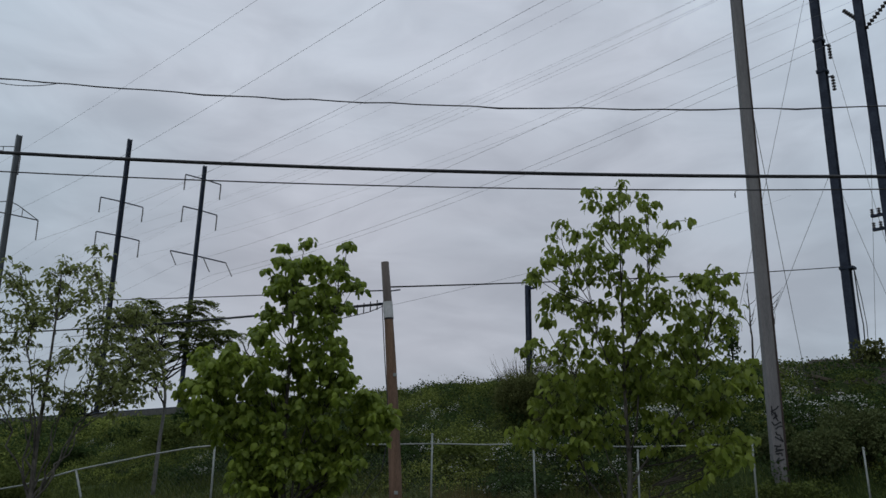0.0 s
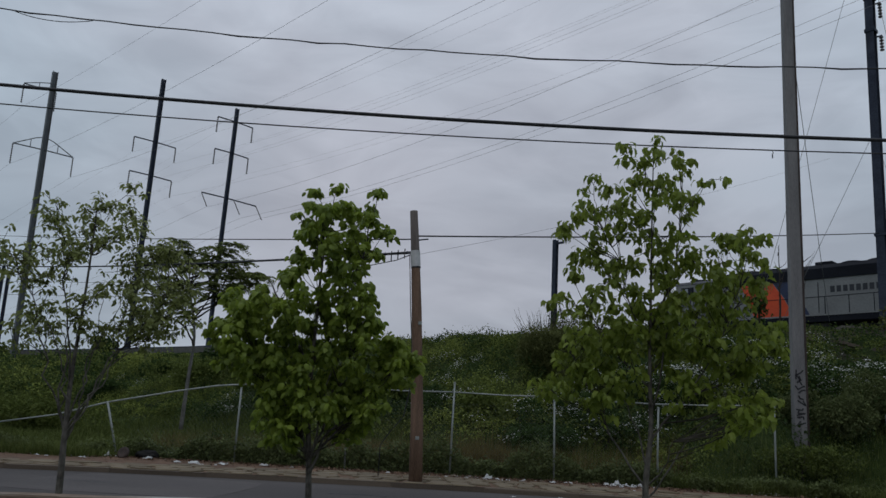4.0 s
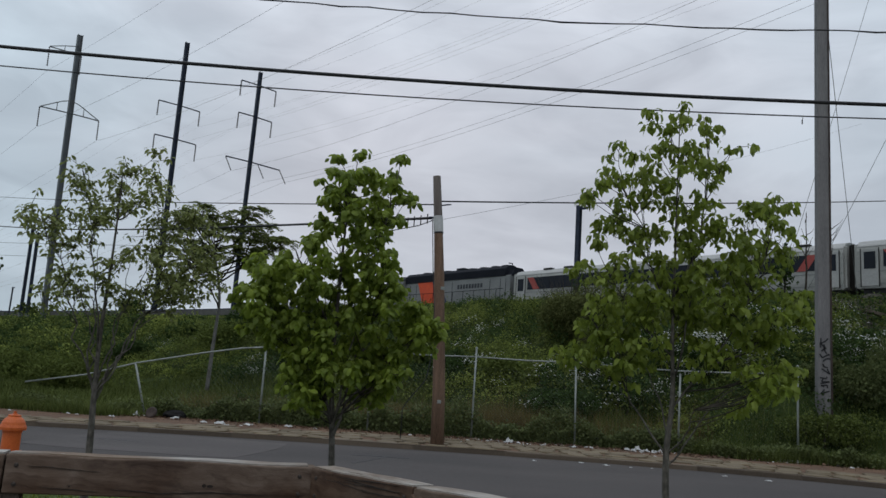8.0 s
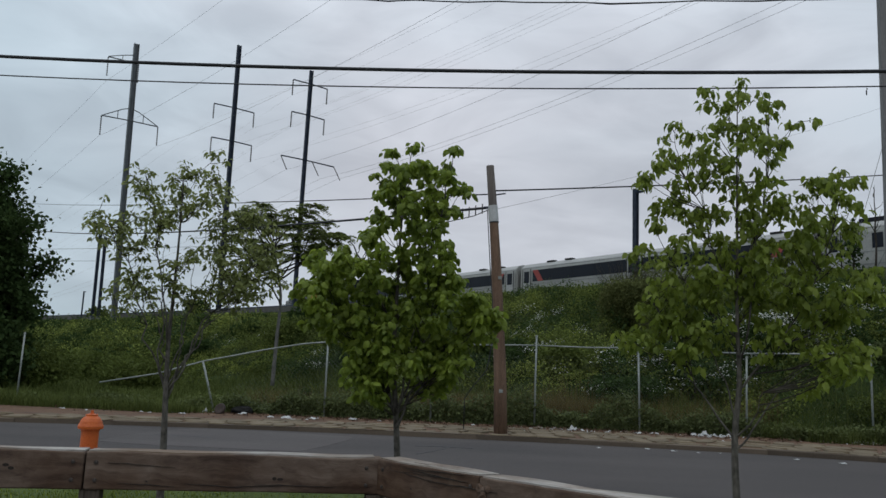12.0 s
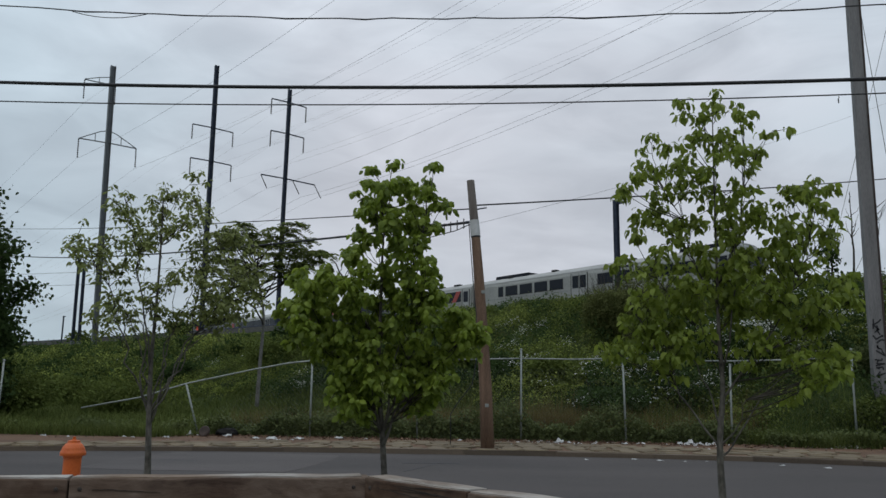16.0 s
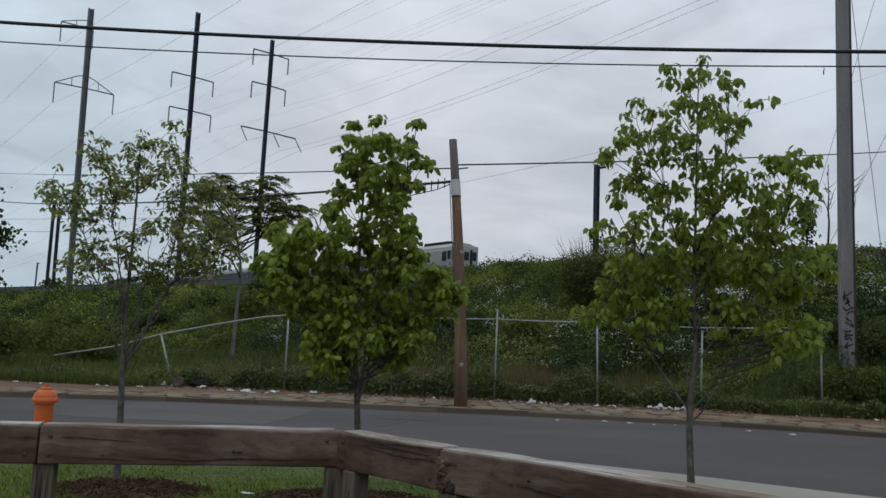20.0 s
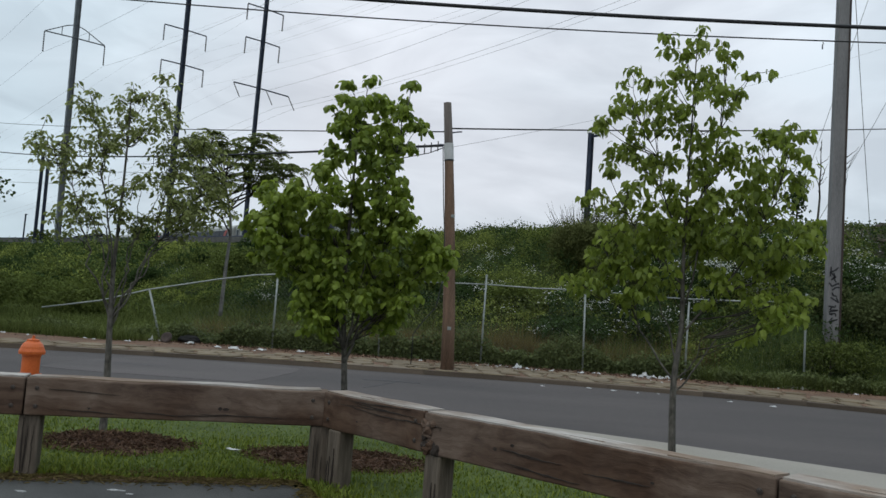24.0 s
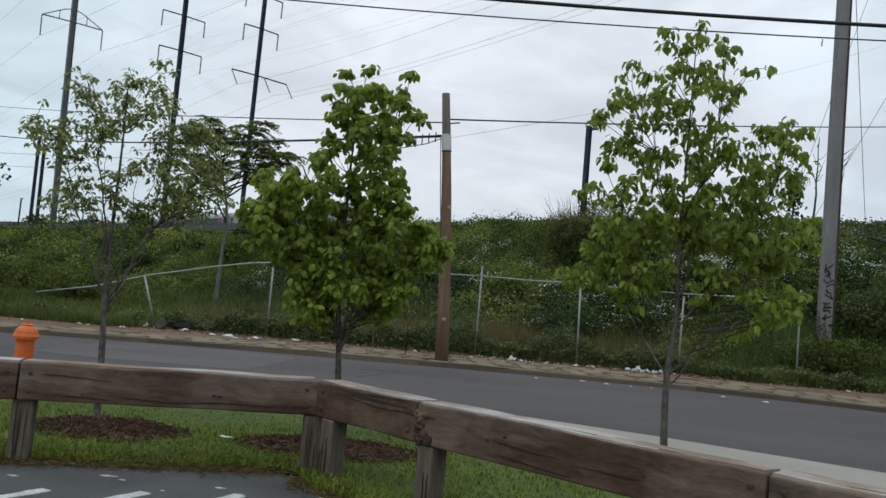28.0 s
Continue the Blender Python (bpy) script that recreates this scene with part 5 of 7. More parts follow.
Q1, Q2, Q3 = (P1[0] - 0.55, P1[1]), (P2[0] - 0.1, P2[1]), (P3[0] + 0.1, P3[1])
long_line(Q1, -2.95, 33.05, 28.9, 34.0, 0.011, 0.92)
long_line(Q1, -3.12, 26.57, 24.5, 26.4, 0.012, 1.53)
long_line(Q1, 3.12, 26.65, 25.3, 24.5, 0.012, 1.64)
for off, z in ((-2.3, 28.1), (2.3, 28.1), (-2.3, 24.4), (2.3, 24.4)):
    long_line(Q2, off, z, z - 1.2, z - 3, 0.006, 1.65)
for off, z in ((-1.95, 29.7), (2.0, 29.7), (-1.9, 26.3), (1.9, 26.3)):
    long_line(Q3, off, z, z + 1.6, z - 3, 0.006, 2.0)
long_line(Q3, -2.1, 21.8, 27.6, 16.0, 0.011, 2.75)
long_line(Q3, 1.9, 21.61, 27.5, 16.0, 0.011, 2.62)
long_line(Q3, 3.9, 21.94, 27.7, 16.0, 0.011, 2.22)
# guy wires at the near columns
for a, b in (((21.11, 41.76, 29.22), (15.37, 41.76, 9.9)), ((11.62, 28.0, 15.7), (16.02, 36.0, 7.06)), ((21.31, 41.76, 18.26), (17.52, 41.76, 10.7)), ((21.92, 41.76, 28.53), (23.59, 41.76, 16.17)), ((21.75, 41.76, 17.28), (22.78, 41.76, 13.76)), ((24.19, 41.76, 23.54), (23.08, 41.76, 13.76))):
    a, b = Vector(a), Vector(b)
    while b.z > zb(b.x, b.y) - 0.1 and b.z > 0:
        b += (b - a).normalized() * 0.2
    line("guy_wire", a, b, 0.012, STEEL_GREY, "taut guy wire of a steel column", 0.1, n=6, sides=4, group="guy wires")


# ---- railway ----
TRACK_D, RAIL_Z = 48.0, 7.67
S45 = math.sqrt(0.5)


def track_point(q):
    return TRACK_D * S45 + q * S45, TRACK_D * S45 - q * S45


def make_track():
    m = pose(*track_point(0), 0, 0, 0, -45)
    bm = bmesh.new()
    for y in (-2.2, 2.2):
        extrude_profile(bm, [(y - 2.0, RAIL_Z - 0.75), (y + 2.0, RAIL_Z - 0.75), (y + 1.5, RAIL_Z - 0.2), (y - 1.5, RAIL_Z - 0.2)], -330, 140)
    ob = part("track_bed", bm, BALLAST, None, "grey crushed stone bed of the railway", kind="structure")
    ob.matrix_basis = m
    ob["category"] = "track bed"
    base = thing("railway_track", m, "rusty steel rails on the stone bed", "railway track")
    for y in (-0.75, 0.75, 3.7, 5.2):
        part("rail", boxed(-330, 140, y - 0.035, y + 0.035, RAIL_Z - 0.2, RAIL_Z, 0.01), RAIL, base)


make_track()


def make_parapet():
    bm = bmesh.new()
    sec = []
    for x in range(-110, -13, 4):
        y = float(crest_y(x)) - 0.2
        z = CREST_Z + 0.42 - (0.2 if x > -18 else 0)
        sec.append([(x, y, z - 1.1), (x, y, z), (x + 0.2, y + 0.45, z), (x + 0.2, y + 0.45, z - 1.1)])
    rows = [[bm.verts.new(p) for p in s] for s in sec]
    for a, b in zip(rows, rows[1:]):
        for k in range(3):
            bm.faces.new((a[k], a[k + 1], b[k + 1], b[k]))
    bm.faces.new(rows[0])
    bm.faces.new(rows[-1][::-1])
    bmesh.ops.recalc_face_normals(bm, faces=bm.faces)
    cope = bmesh.new()
    pts = [(x + 0.1, float(crest_y(x)) + 0.05, CREST_Z + 0.47 - (0.2 if x > -18 else 0)) for x in range(-110, -13, 4)]
    tube(cope, pts, 0.09, 6)
    ob = part("parapet_coping", cope, STEEL_DARK, None, "dark pipe coping along the railway edge", kind="structure")
    ob["category"] = "wall"
    ob = part("parapet", bm, PARAPET, None, "stained grey concrete edge along the railway", kind="structure")
    ob["category"] = "wall"


make_parapet()


# ---- plants on the bank ----
def clump_mass(name, n, x0, x1, r0, r1, per, s0, s1, material, wanted, label):
    """Rounded clumps of creeper on the bank: leaves on the upper shell of low domes, thinner below."""
    x = rng.uniform(x0, x1, n * 6)
    yc = crest_y(x)
    y = 27.3 + (yc + 0.4 - 27.3) * rng.uniform(0, 1, n * 6) ** 0.85
    keep = (y > yc - 37) & wanted(x, y, yc)
    x, y = x[keep][:n], y[keep][:n]
    n = len(x)
    r = rng.uniform(r0, r1, n) * (0.75 + 0.5 * rng.uniform(0, 1, n))
    h = r * rng.uniform(0.5, 1.6, n)
    k = np.repeat(np.arange(n), per)
    m = len(k)
    a, q = rng.uniform(0, 2 * np.pi, m), rng.uniform(0, 1, m) ** 0.55
    px, py = x[k] + r[k] * q * np.cos(a), y[k] + r[k] * q * np.sin(a)
    up = h[k] * np.sqrt(np.clip(1 - q * q, 0, 1)) * rng.uniform(0.78, 1.05, m)
    near_crest = crest_y(px) - py
    up = up * np.where(px < -13, np.clip((near_crest - 2.5) / 9.0, 0.02, 1), np.clip((near_crest - 0.2) / 5.0, 0.22, 1))
    z = slope_z(px, py) + np.where(py > 28, lump(px, py, 0.35) * 0.35 * np.clip(near_crest / 1.5 - 1, 0, 1), 0) + 0.05 + up + 0.12 * rng.exponential(0.5, m) * np.where(px < -13, np.clip(near_crest / 6, 0, 1), 1)
    ok = (px > -13) | (near_crest > 1.6)
    d = np.stack([np.cos(a) * (0.3 + q), np.sin(a) * (0.3 + q), rng.normal(-0.25, 0.35, m)], 1) + rng.normal(0, 0.45, (m, 3))
    size = rng.uniform(s0, s1, m)
    leaf_mass(name, np.stack([px, py, z], 1)[ok], d[ok], size[ok], material, None, LEAF_SHAPE * (0.8, 1, 1), kind="stuff", label=label, loose=0.7)["category"] = "vegetation"


def make_bank_plants():
    def bare(x, y, yc):
        return (x > 14.6) & (y > yc - 6.0) & (rng.uniform(0, 1, len(x)) < 0.62)

    def meadow(x, y):
        return (x < 6) & (slope_z(x, y) < 1.0)

    # patches of plant colour that also paint lit tops and shaded hollows
    def tone(x, y):
        return lump(x, y * 0.5, 0.26, 12.0) + 0.8 * lump(x, y * 0.45, 0.7, 15.0)

    def mid(x, y, yc):
        return ~bare(x, y, yc) & ~meadow(x, y) & (tone(x, y) > rng.normal(-0.16, 0.06, len(x)))

    def dark(x, y, yc):
        return ~bare(x, y, yc) & ~meadow(x, y) & ((tone(x, y) < -0.08) | (x > 4.5) & (rng.uniform(0, 1, len(x)) < 0.55))

    def lit(x, y, yc):
        return ~bare(x, y, yc) & ~meadow(x, y) & (tone(x, y) > rng.normal(0.10, 0.05, len(x))) & (x < 15)

    def olive(x, y, yc):
        return ~bare(x, y, yc) & ~meadow(x, y) & (np.abs(tone(x, y)) < 0.12)

    vines = "dense vines and scrub covering the bank"
    clump_mass("bank_vines", 1250, -32, 30, 0.35, 0.95, 85, 0.07, 0.14, LEAF_VINE, mid, vines)
    clump_mass("bank_vines", 620, -90, -26, 0.7, 1.7, 80, 0.13, 0.26, LEAF_VINE, mid, vines)
    clump_mass("bank_scrub", 760, -32, 32, 0.45, 1.1, 75, 0.08, 0.16, LEAF_DARK, dark, vines)
    clump_mass("bank_scrub", 260, -90, -26, 0.9, 2.0, 80, 0.15, 0.30, LEAF_DARK, dark, vines)
    clump_mass("bank_creeper", 640, -32, 15, 0.3, 0.9, 85, 0.06, 0.12, LEAF_BRIGHT, lit, "bright green creeper over the bank, painted as lit clump tops")
    clump_mass("bank_creeper", 420, -90, -26, 0.6, 1.6, 80, 0.12, 0.24, LEAF_BRIGHT, lit, "bright green creeper over the bank, painted as lit clump tops")
    clump_mass("bank_weeds", 200, -40, 12, 0.3, 0.7, 70, 0.06, 0.12, LEAF_OLIVE, olive, "dull olive weeds among the vines")
    # tall grass behind and under the fence
    n = 60000
    x = rng.uniform(-24, 24, n)
    y = np.interp(x, (-11.5, -9.5, 5.5, 8), (24.3, 26.9, 26.9, 25.0)) + rng.exponential(1.7, n)
    z = slope_z(x, y) + 0.02
    h = rng.uniform(0.12, 0.5, n) * (0.5 + 0.9 * (lump(x, y, 0.5, 5.0) + 0.5))
    blade_mass("tall_grass", np.stack([x, y, z], 1), np.clip(h, 0.1, 0.9), rng.uniform(0.008, 0.019, n), TALL_BLADE, 0.8, label="tall unmown grass along the fence")["category"] = "grass"
    n = 60000
    x = rng.uniform(-48, -2, n)
    y = 27.5 + rng.uniform(0, 1, n) * (np.maximum(crest_y(x) - 24, 33) + 4 - 27.5)
    z = slope_z(x, y) + 0.02
    blade_mass("tall_grass", np.stack([x, y, z], 1), rng.uniform(0.15, 0.55, n) * (0.7 + 0.6 * np.clip(lump(x, y, 0.4, 8.0) + 0.4, 0, 1)), rng.uniform(0.02, 0.045, n), TALL_BLADE, 0.8, label="tall meadow grass below the bank")["category"] = "grass"
    # a band of dry weeds behind the ivy
    n = 11000
    x = np.concatenate([rng.uniform(-10.5, 7.5, n // 2), rng.normal(-2.6, 1.1, n // 3), rng.normal(0.8, 0.7, n // 6)])
    y = 27.3 + rng.exponential(0.9, len(x))
    z = slope_z(x, y) + 0.02
    blade_mass("dry_weeds", np.stack([x, y, z], 1), rng.uniform(0.3, 1.0, len(x)), rng.uniform(0.007, 0.018, len(x)), DRY_BLADE, label="rusty dry weeds behind the fence")["category"] = "weeds"
    # dark ivy as a low hedge on the foot of the fence
    n = 68000
    x = rng.uniform(-22, 22, n)
    y = np.interp(x, (-13, -10, 6, 8, 12, 22), (25.3, FENCE_Y - 0.05, FENCE_Y - 0.05, 25.2, 25.0, 24.4)) + rng.exponential(0.4, n)
    top = np.interp(x, (-22, -12, -9.0, -3, 1, 4, 6.2, 8, 12, 22), (0.35, 0.42, 0.62, 0.8, 0.75, 0.7, 0.6, 0.42, 0.5, 0.55)) * (1 + 0.7 * lump(x, y * 0, 0.6, 9.0) + 0.6 * lump(x, y, 1.7, 19.0)) * rng.uniform(0.75, 1.1, n)
    bushy = (np.abs(x + 2) < 8.5) | (lump(x, y, 0.7, 23.0) > rng.normal(-0.05, 0.12, n))
    x, y, top = x[bushy], y[bushy], top[bushy]
    n = len(x)
    z = slope_z(x, y) + rng.uniform(0, 1, n) ** 0.8 * top
    leaf_mass("fence_ivy", np.stack([x, y, z], 1), rng.normal(0, 0.7, (n, 3)) + (0, -0.5, -0.3), rng.uniform(0.05, 0.10, n), LEAF_IVY, None, kind="stuff", label="dark ivy growing along the foot of the fence", loose=0.7)["category"] = "vegetation"
    # pale flowering weeds in loose patches
    heads = np.array([(-35.7, 67.2), (-22.9, 57.2), (-25.8, 60.5), (-13.3, 46.3), (-13.1, 44.7), (-12.3, 42.9), (-12.6, 42.2), (-20.3, 56.7), (-1.2, 44.4), (0.6, 41.8), (-0.4, 41.3), (1.6, 37.9), (0.5, 35.9), (0.5, 32.9), (3.0, 34.1), (2.3, 33.2), (3.8, 32.2), (6.9, 40.2), (6.9, 38.7), (7.1, 35.0), (7.5, 34.0), (7.7, 31.3), (7.1, 36.9), (8.3, 35.5), (-1.4, 38.6), (-0.9, 38.9), (9.9, 32.0), (9.5, 31.7), (10.5, 32.9), (12.9, 35.2), (12.1, 34.2), (14.9, 34.8), (14.8, 33.8), (13.2, 32.7), (15.7, 36.4)])
    n = 2100
    i = rng.integers(0, len(heads), n)
    x, y = heads[i, 0] + rng.normal(0, 0.34, n) * (0.6 + 0.05 * (i % 9)), heads[i, 1] + rng.normal(0, 0.5, n)
    z = slope_z(x, y) + rng.uniform(0.5, 0.8, n) + 0.3 * (heads[i, 0] > 2)
    up = slope_z(x, y) > 1.3
    x, y, z = x[up], y[up], z[up]
    n = len(x)
    leaf_mass("pale_weeds", np.stack([x, y, z], 1), rng.normal(0, 1, (n, 3)) * (1, 1, 0.4), rng.uniform(0.05, 0.10, n), BLOSSOM, None, NARROW_SHAPE, kind="stuff", label="pale flowering weeds among the vines")["category"] = "weeds"
    # lawn
    n = 46000
    x = rng.uniform(-7.5, 3.0, n)
    y = np.array([lawn_edge(a) for a in x]) - 0.03 + rng.uniform(0, 1, n) ** 1.5 * 4.2
    z = np.full(n, 0.02)
    blade_mass("lawn_grass", np.stack([x, y, z], 1), rng.uniform(0.02, 0.06, n) * (0.6 + 0.8 * np.clip(lump(x, y, 1.1, 4.0) + 0.4, 0, 1)), rng.uniform(0.006, 0.016, n), BLADE, 0.9, label="short green grass blades and clover")["category"] = "grass"
    # dead clippings along the edge of the lot
    n = 14000
    x = rng.uniform(-7.0, 1.5, n)
    y = np.array([rail_y(a) for a in x]) + np.where(x < -1.5, 0.12, -0.33) + rng.normal(-0.02, 0.15, n)
    leaf_mass("clippings", np.stack([x, y, np.full(n, 0.022)], 1), rng.normal(0, 1, (n, 3)) * (1, 1, 0.15), rng.uniform(0.02, 0.07, n), DRY_BLADE, None, NARROW_SHAPE * (0.35, 1, 1), kind="stuff", label="dry grass clippings along the edge of the lot")["category"] = "grass"
    n = 5000
    x = rng.uniform(-7.5, 3.0, n)
    y = np.array([rail_y(a) for a in x]) + rng.uniform(0, 1, n) ** 1.5 * 3.5
    keep = lump(x, y, 1.4, 7.0) > 0.0
    x, y = x[keep], y[keep]
    leaf_mass("clover", np.stack([x, y, np.full(len(x), 0.05)], 1), rng.normal(0, 1, (len(x), 3)) * (1, 1, 0.25), rng.uniform(0.012, 0.028, len(x)), BLADE, None, kind="stuff", label="low clover leaves in the lawn")["category"] = "grass"


make_bank_plants()


def bare_slope():
    bm = bmesh.new()
    nx, ny = 36, 14
    g = []
    for i in range(nx + 1):
        x = 14.5 + 17 * i / nx
        row = []
        for j in range(ny + 1):
            y = float(crest_y(x)) - 7 + 8.0 * j / ny
            w = min(i / 4, (nx - i) / 4, j / 3, 1)
            z = zb(x, y) + 0.33 * noise.noise((x * 0.9, y * 0.9, 0)) * w + 0.10 * noise.noise((x * 3.1, y * 3.1, 5)) * w + 0.25 * w - 0.15
            row.append(bm.verts.new((x, y, z)))
        g.append(row)
    for i in range(nx):
        for j in range(ny):
            bm.faces.new((g[i][j], g[i + 1][j], g[i + 1][j + 1], g[i][j + 1]))
    ob = part("bare_slope", bm, EARTH, None, "bare brown earth on the upper bank", kind="structure", smooth=True)
    ob["category"] = "ground"
    for x, y, a, t in ((17.6, 36.9, 20, 8), (20.5, 34.2, -15, -6), (16.2, 38.2, 40, 10)):
        tie = part("railway_tie", boxed(-1.2, 1.2, -0.11, 0.11, 0, 0.16, 0.02), TIMBER_POST, None, "discarded wooden railway tie lying on the slope")
        tie.matrix_basis = pose(x, y, zb(x, y) + 0.1, 0, t, a)
        tagged(tie, category="railway tie", group="discarded railway ties")


bare_slope()


def shrub(name, x, y, z, rx, ry, rz, n, size, mat, label, twigs=8, twig_out=1.15, flowers=0, category="shrub"):
    base = thing(name, pose(x, y, z), label, category)
    bm = bmesh.new()
    for k in range(twigs):
        a = random.uniform(0, 2 * math.pi)
        e = Vector((rx * twig_out * random.uniform(0.2, 0.8) * math.cos(a), ry * random.uniform(0.2, 0.8) * math.sin(a), rz * twig_out * random.uniform(0.9, 1.8)))
        p = bent((0.4 * e.x, 0.4 * e.y, -0.2), e, 0.0, 5, 0.09)
        tube(bm, p, [0.020, 0.016, 0.013, 0.010, 0.007, 0.004], 4)
    part("stem_mass", bm, TWIG, base, kind="stuff")
    # leaves gathered on several lobes of uneven size
    lobes = 9
    lc = rng.normal(0, 0.42, (lobes, 3)) * (rx, ry, rz * 0.6) + (0, 0, rz * 0.85)
    lr = rng.uniform(0.35, 0.65, lobes)
    k = rng.integers(0, lobes, n)
    u = rng.normal(0, 1, (n, 3))
    u /= np.linalg.norm(u, axis=1, keepdims=True)
    c = lc[k] + u * (lr[k] * rng.uniform(0.6, 1.05, n))[:, None] * (rx, ry, rz)
    c[:, 2] = np.maximum(c[:, 2], 0.05)
    leaf_mass("foliage", c, u + rng.normal(0, 0.7, (n, 3)) + (0, 0, -0.3), rng.uniform(0.7, 1.3, n) * size, mat, base, kind="stuff")
    if flowers:
        near = np.flatnonzero(c[:, 1] < np.median(c[:, 1]))
        flowers *= 2
        heads = c[near[rng.integers(0, len(near), max(flowers // 45, 3))]] * 1.06
        i = rng.integers(0, len(heads), flowers)
        leaf_mass("blossom", heads[i] + rng.normal(0, 1, (flowers, 3)) * (0.28, 0.12, 0.09), rng.normal(0, 1, (flowers, 3)) * (1, 1, 0.4), rng.uniform(0.04, 0.09, flowers), BLOSSOM, base, kind="stuff", label="white blossom clusters")
    return base


random.seed(21)
for x, y, r, h in ((12.9, 28.2, 1.2, 1.0), (14.4, 28.6, 1.4, 1.2), (16.0, 28.9, 1.3, 1.1), (11.6, 29.3, 0.9, 0.8)):
    shrub("bush", x, y, zb(x, y) - 0.1, r, r * 0.8, h, 6500, 0.08, LEAF_IVY, "dense dark ivy heap beside the tall pole", 5, 0.8)
for x, y, r, h in ((10.7, 27.0, 0.9, 0.75), (11.6, 26.9, 1.0, 0.8)):
    shrub("bush", x, y, zb(x, y) - 0.1, r, r * 0.8, h, 3000, 0.07, LEAF_VINE, "low green weeds at the foot of the tall pole", 5, 0.8)
shrub("bush", 5.9, 35.6, zb(5.9, 35.6) - 0.3, 1.6, 1.3, 1.2, 11000, 0.075, LEAF_OLIVE, "tangled olive-green bush with bare twigs on the bank", 40, 0.95)
shrub("bush", 4.8, 39.0, zb(4.8, 39.0) - 0.3, 2.5, 1.8, 1.75, 26000, 0.08, LEAF_OLIVE, "tangled olive-green bush with bare twigs on the bank", 50, 0.8)
shrub("bush", 4.6, 43.8, zb(4.6, 43.8) - 0.3, 2.0, 1.5, 0.9, 7000, 0.075, LEAF_OLIVE, "tangled olive-green bush with bare twigs on the bank", 60, 1.2)
shrub("bush", 4.5, 45.2, zb(4.5, 45.2) - 0.2, 2.3, 1.2, 1.15, 420, 0.07, LEAF_OLIVE, "thin wispy bush of bare twigs and small leaves on the crest", 130, 1.15)
for x, y, r, n in ((5.2, 31.0, 1.7, 240), (8.4, 31.8, 1.9, 520), (10.2, 31.2, 1.6, 420), (13.5, 32.4, 2.2, 260), (15.8, 33.4, 2.0, 200), (7.0, 35.2, 1.8, 300), (2.4, 30.2, 1.3, 60), (12.0, 36.0, 2.0, 240), (-8.9, 30.0, 0.7, 60), (4.0, 33.5, 1.4, 120), (-1.2, 35.5, 1.2, 60)):
    shrub("flowering_shrub", x, y, zb(x, y) - 0.1, r, r * 0.8, r * (0.7 if x < 12 else 0.38), 3600, 0.10, LEAF_DARK, "dark green shrub with white blossom below the bank", 6, 0.9, n)
for x, y, r, h in ((-21.5, 31.0, 2.3, 1.9), (-24.5, 35.0, 3.0, 2.6), (-19.5, 38.0, 2.4, 1.7), (-26, 45, 3.0, 2.0), (-6, 34, 1.6, 1.1), (1.0, 33.5, 1.5, 1.1), (-2.5, 38.0, 1.9, 1.3), (-10, 45, 2.4, 1.6), (-17, 52, 2.6, 1.9), (-33, 60, 3.2, 2.2), (7.5, 38.0, 2.0, 1.4), (13.0, 37.0, 1.8, 0.9)):
    shrub("bush", x, y, zb(x, y) - 0.1, r, r * 0.8, h * 0.7, 4200, 0.13, LEAF_VINE, "dense green bush overgrown with vines", 5, 0.8)


for x, y, r, h in ((-41.4, 70.8, 1.7, 1.3), (-33.2, 60.2, 1.4, 1.0), (-41.0, 67.3, 1.8, 1.2), (-17.9, 58.3, 1.4, 1.0), (-23.4, 60.6, 1.3, 0.9), (-32.6, 64.9, 1.2, 1.0), (-14.8, 53.4, 1.5, 1.1), (-24.3, 55.1, 1.2, 0.9), (-28.5, 66.5, 1.1, 0.9), (-9.5, 50.5, 1.5, 1.2), (-7.0, 44.5, 1.3, 1.0)):
    shrub("bush", x, y, zb(x, y) - 0.1, r, r * 0.8, h, 3200, 0.17, LEAF_DARK, "dark green bush standing out of the vines", 6, 0.8)


def bank_tree(x, y, z, limbs, top, r, n, size, mat, label, spread, az, shape=LEAF_SHAPE, flat=0.5, first=4):
    base = thing("tree", pose(x, y, z, 0, 0, -az), label, "tree")
    part("trunk", tubed([(0, 0, -0.3), (0.03, 0, top * 0.3), (0.1, 0, top * 0.65), (0.08, 0, top)], [r * 1.2, r, r * 0.7, r * 0.35], 9), BARK, base, smooth=True)
    tips = []
    for z0, lx, ly, lz in limbs:
        p = bent((0.05, 0, z0), (lx, ly, lz), 0.6, 7, 0.08)
        part("branch", tubed(p, [r * 0.4 * (1 - 0.12 * i) for i in range(8)], 6), BARK, base, smooth=True)
        for t in range(first, 8):
            tips.append(p[t])
    P = np.array(tips)
    i = rng.integers(0, len(P), n)
    c = P[i] + rng.normal(0, spread, (n, 3)) * (1, 1, flat)
    leaf_mass("crown", c, rng.normal(0, 1, (n, 3)) + (0, 0, -0.6), rng.uniform(0.6, 1.3, n) * size, mat, base, shape, kind="stuff", label="leafy crown")
    return base


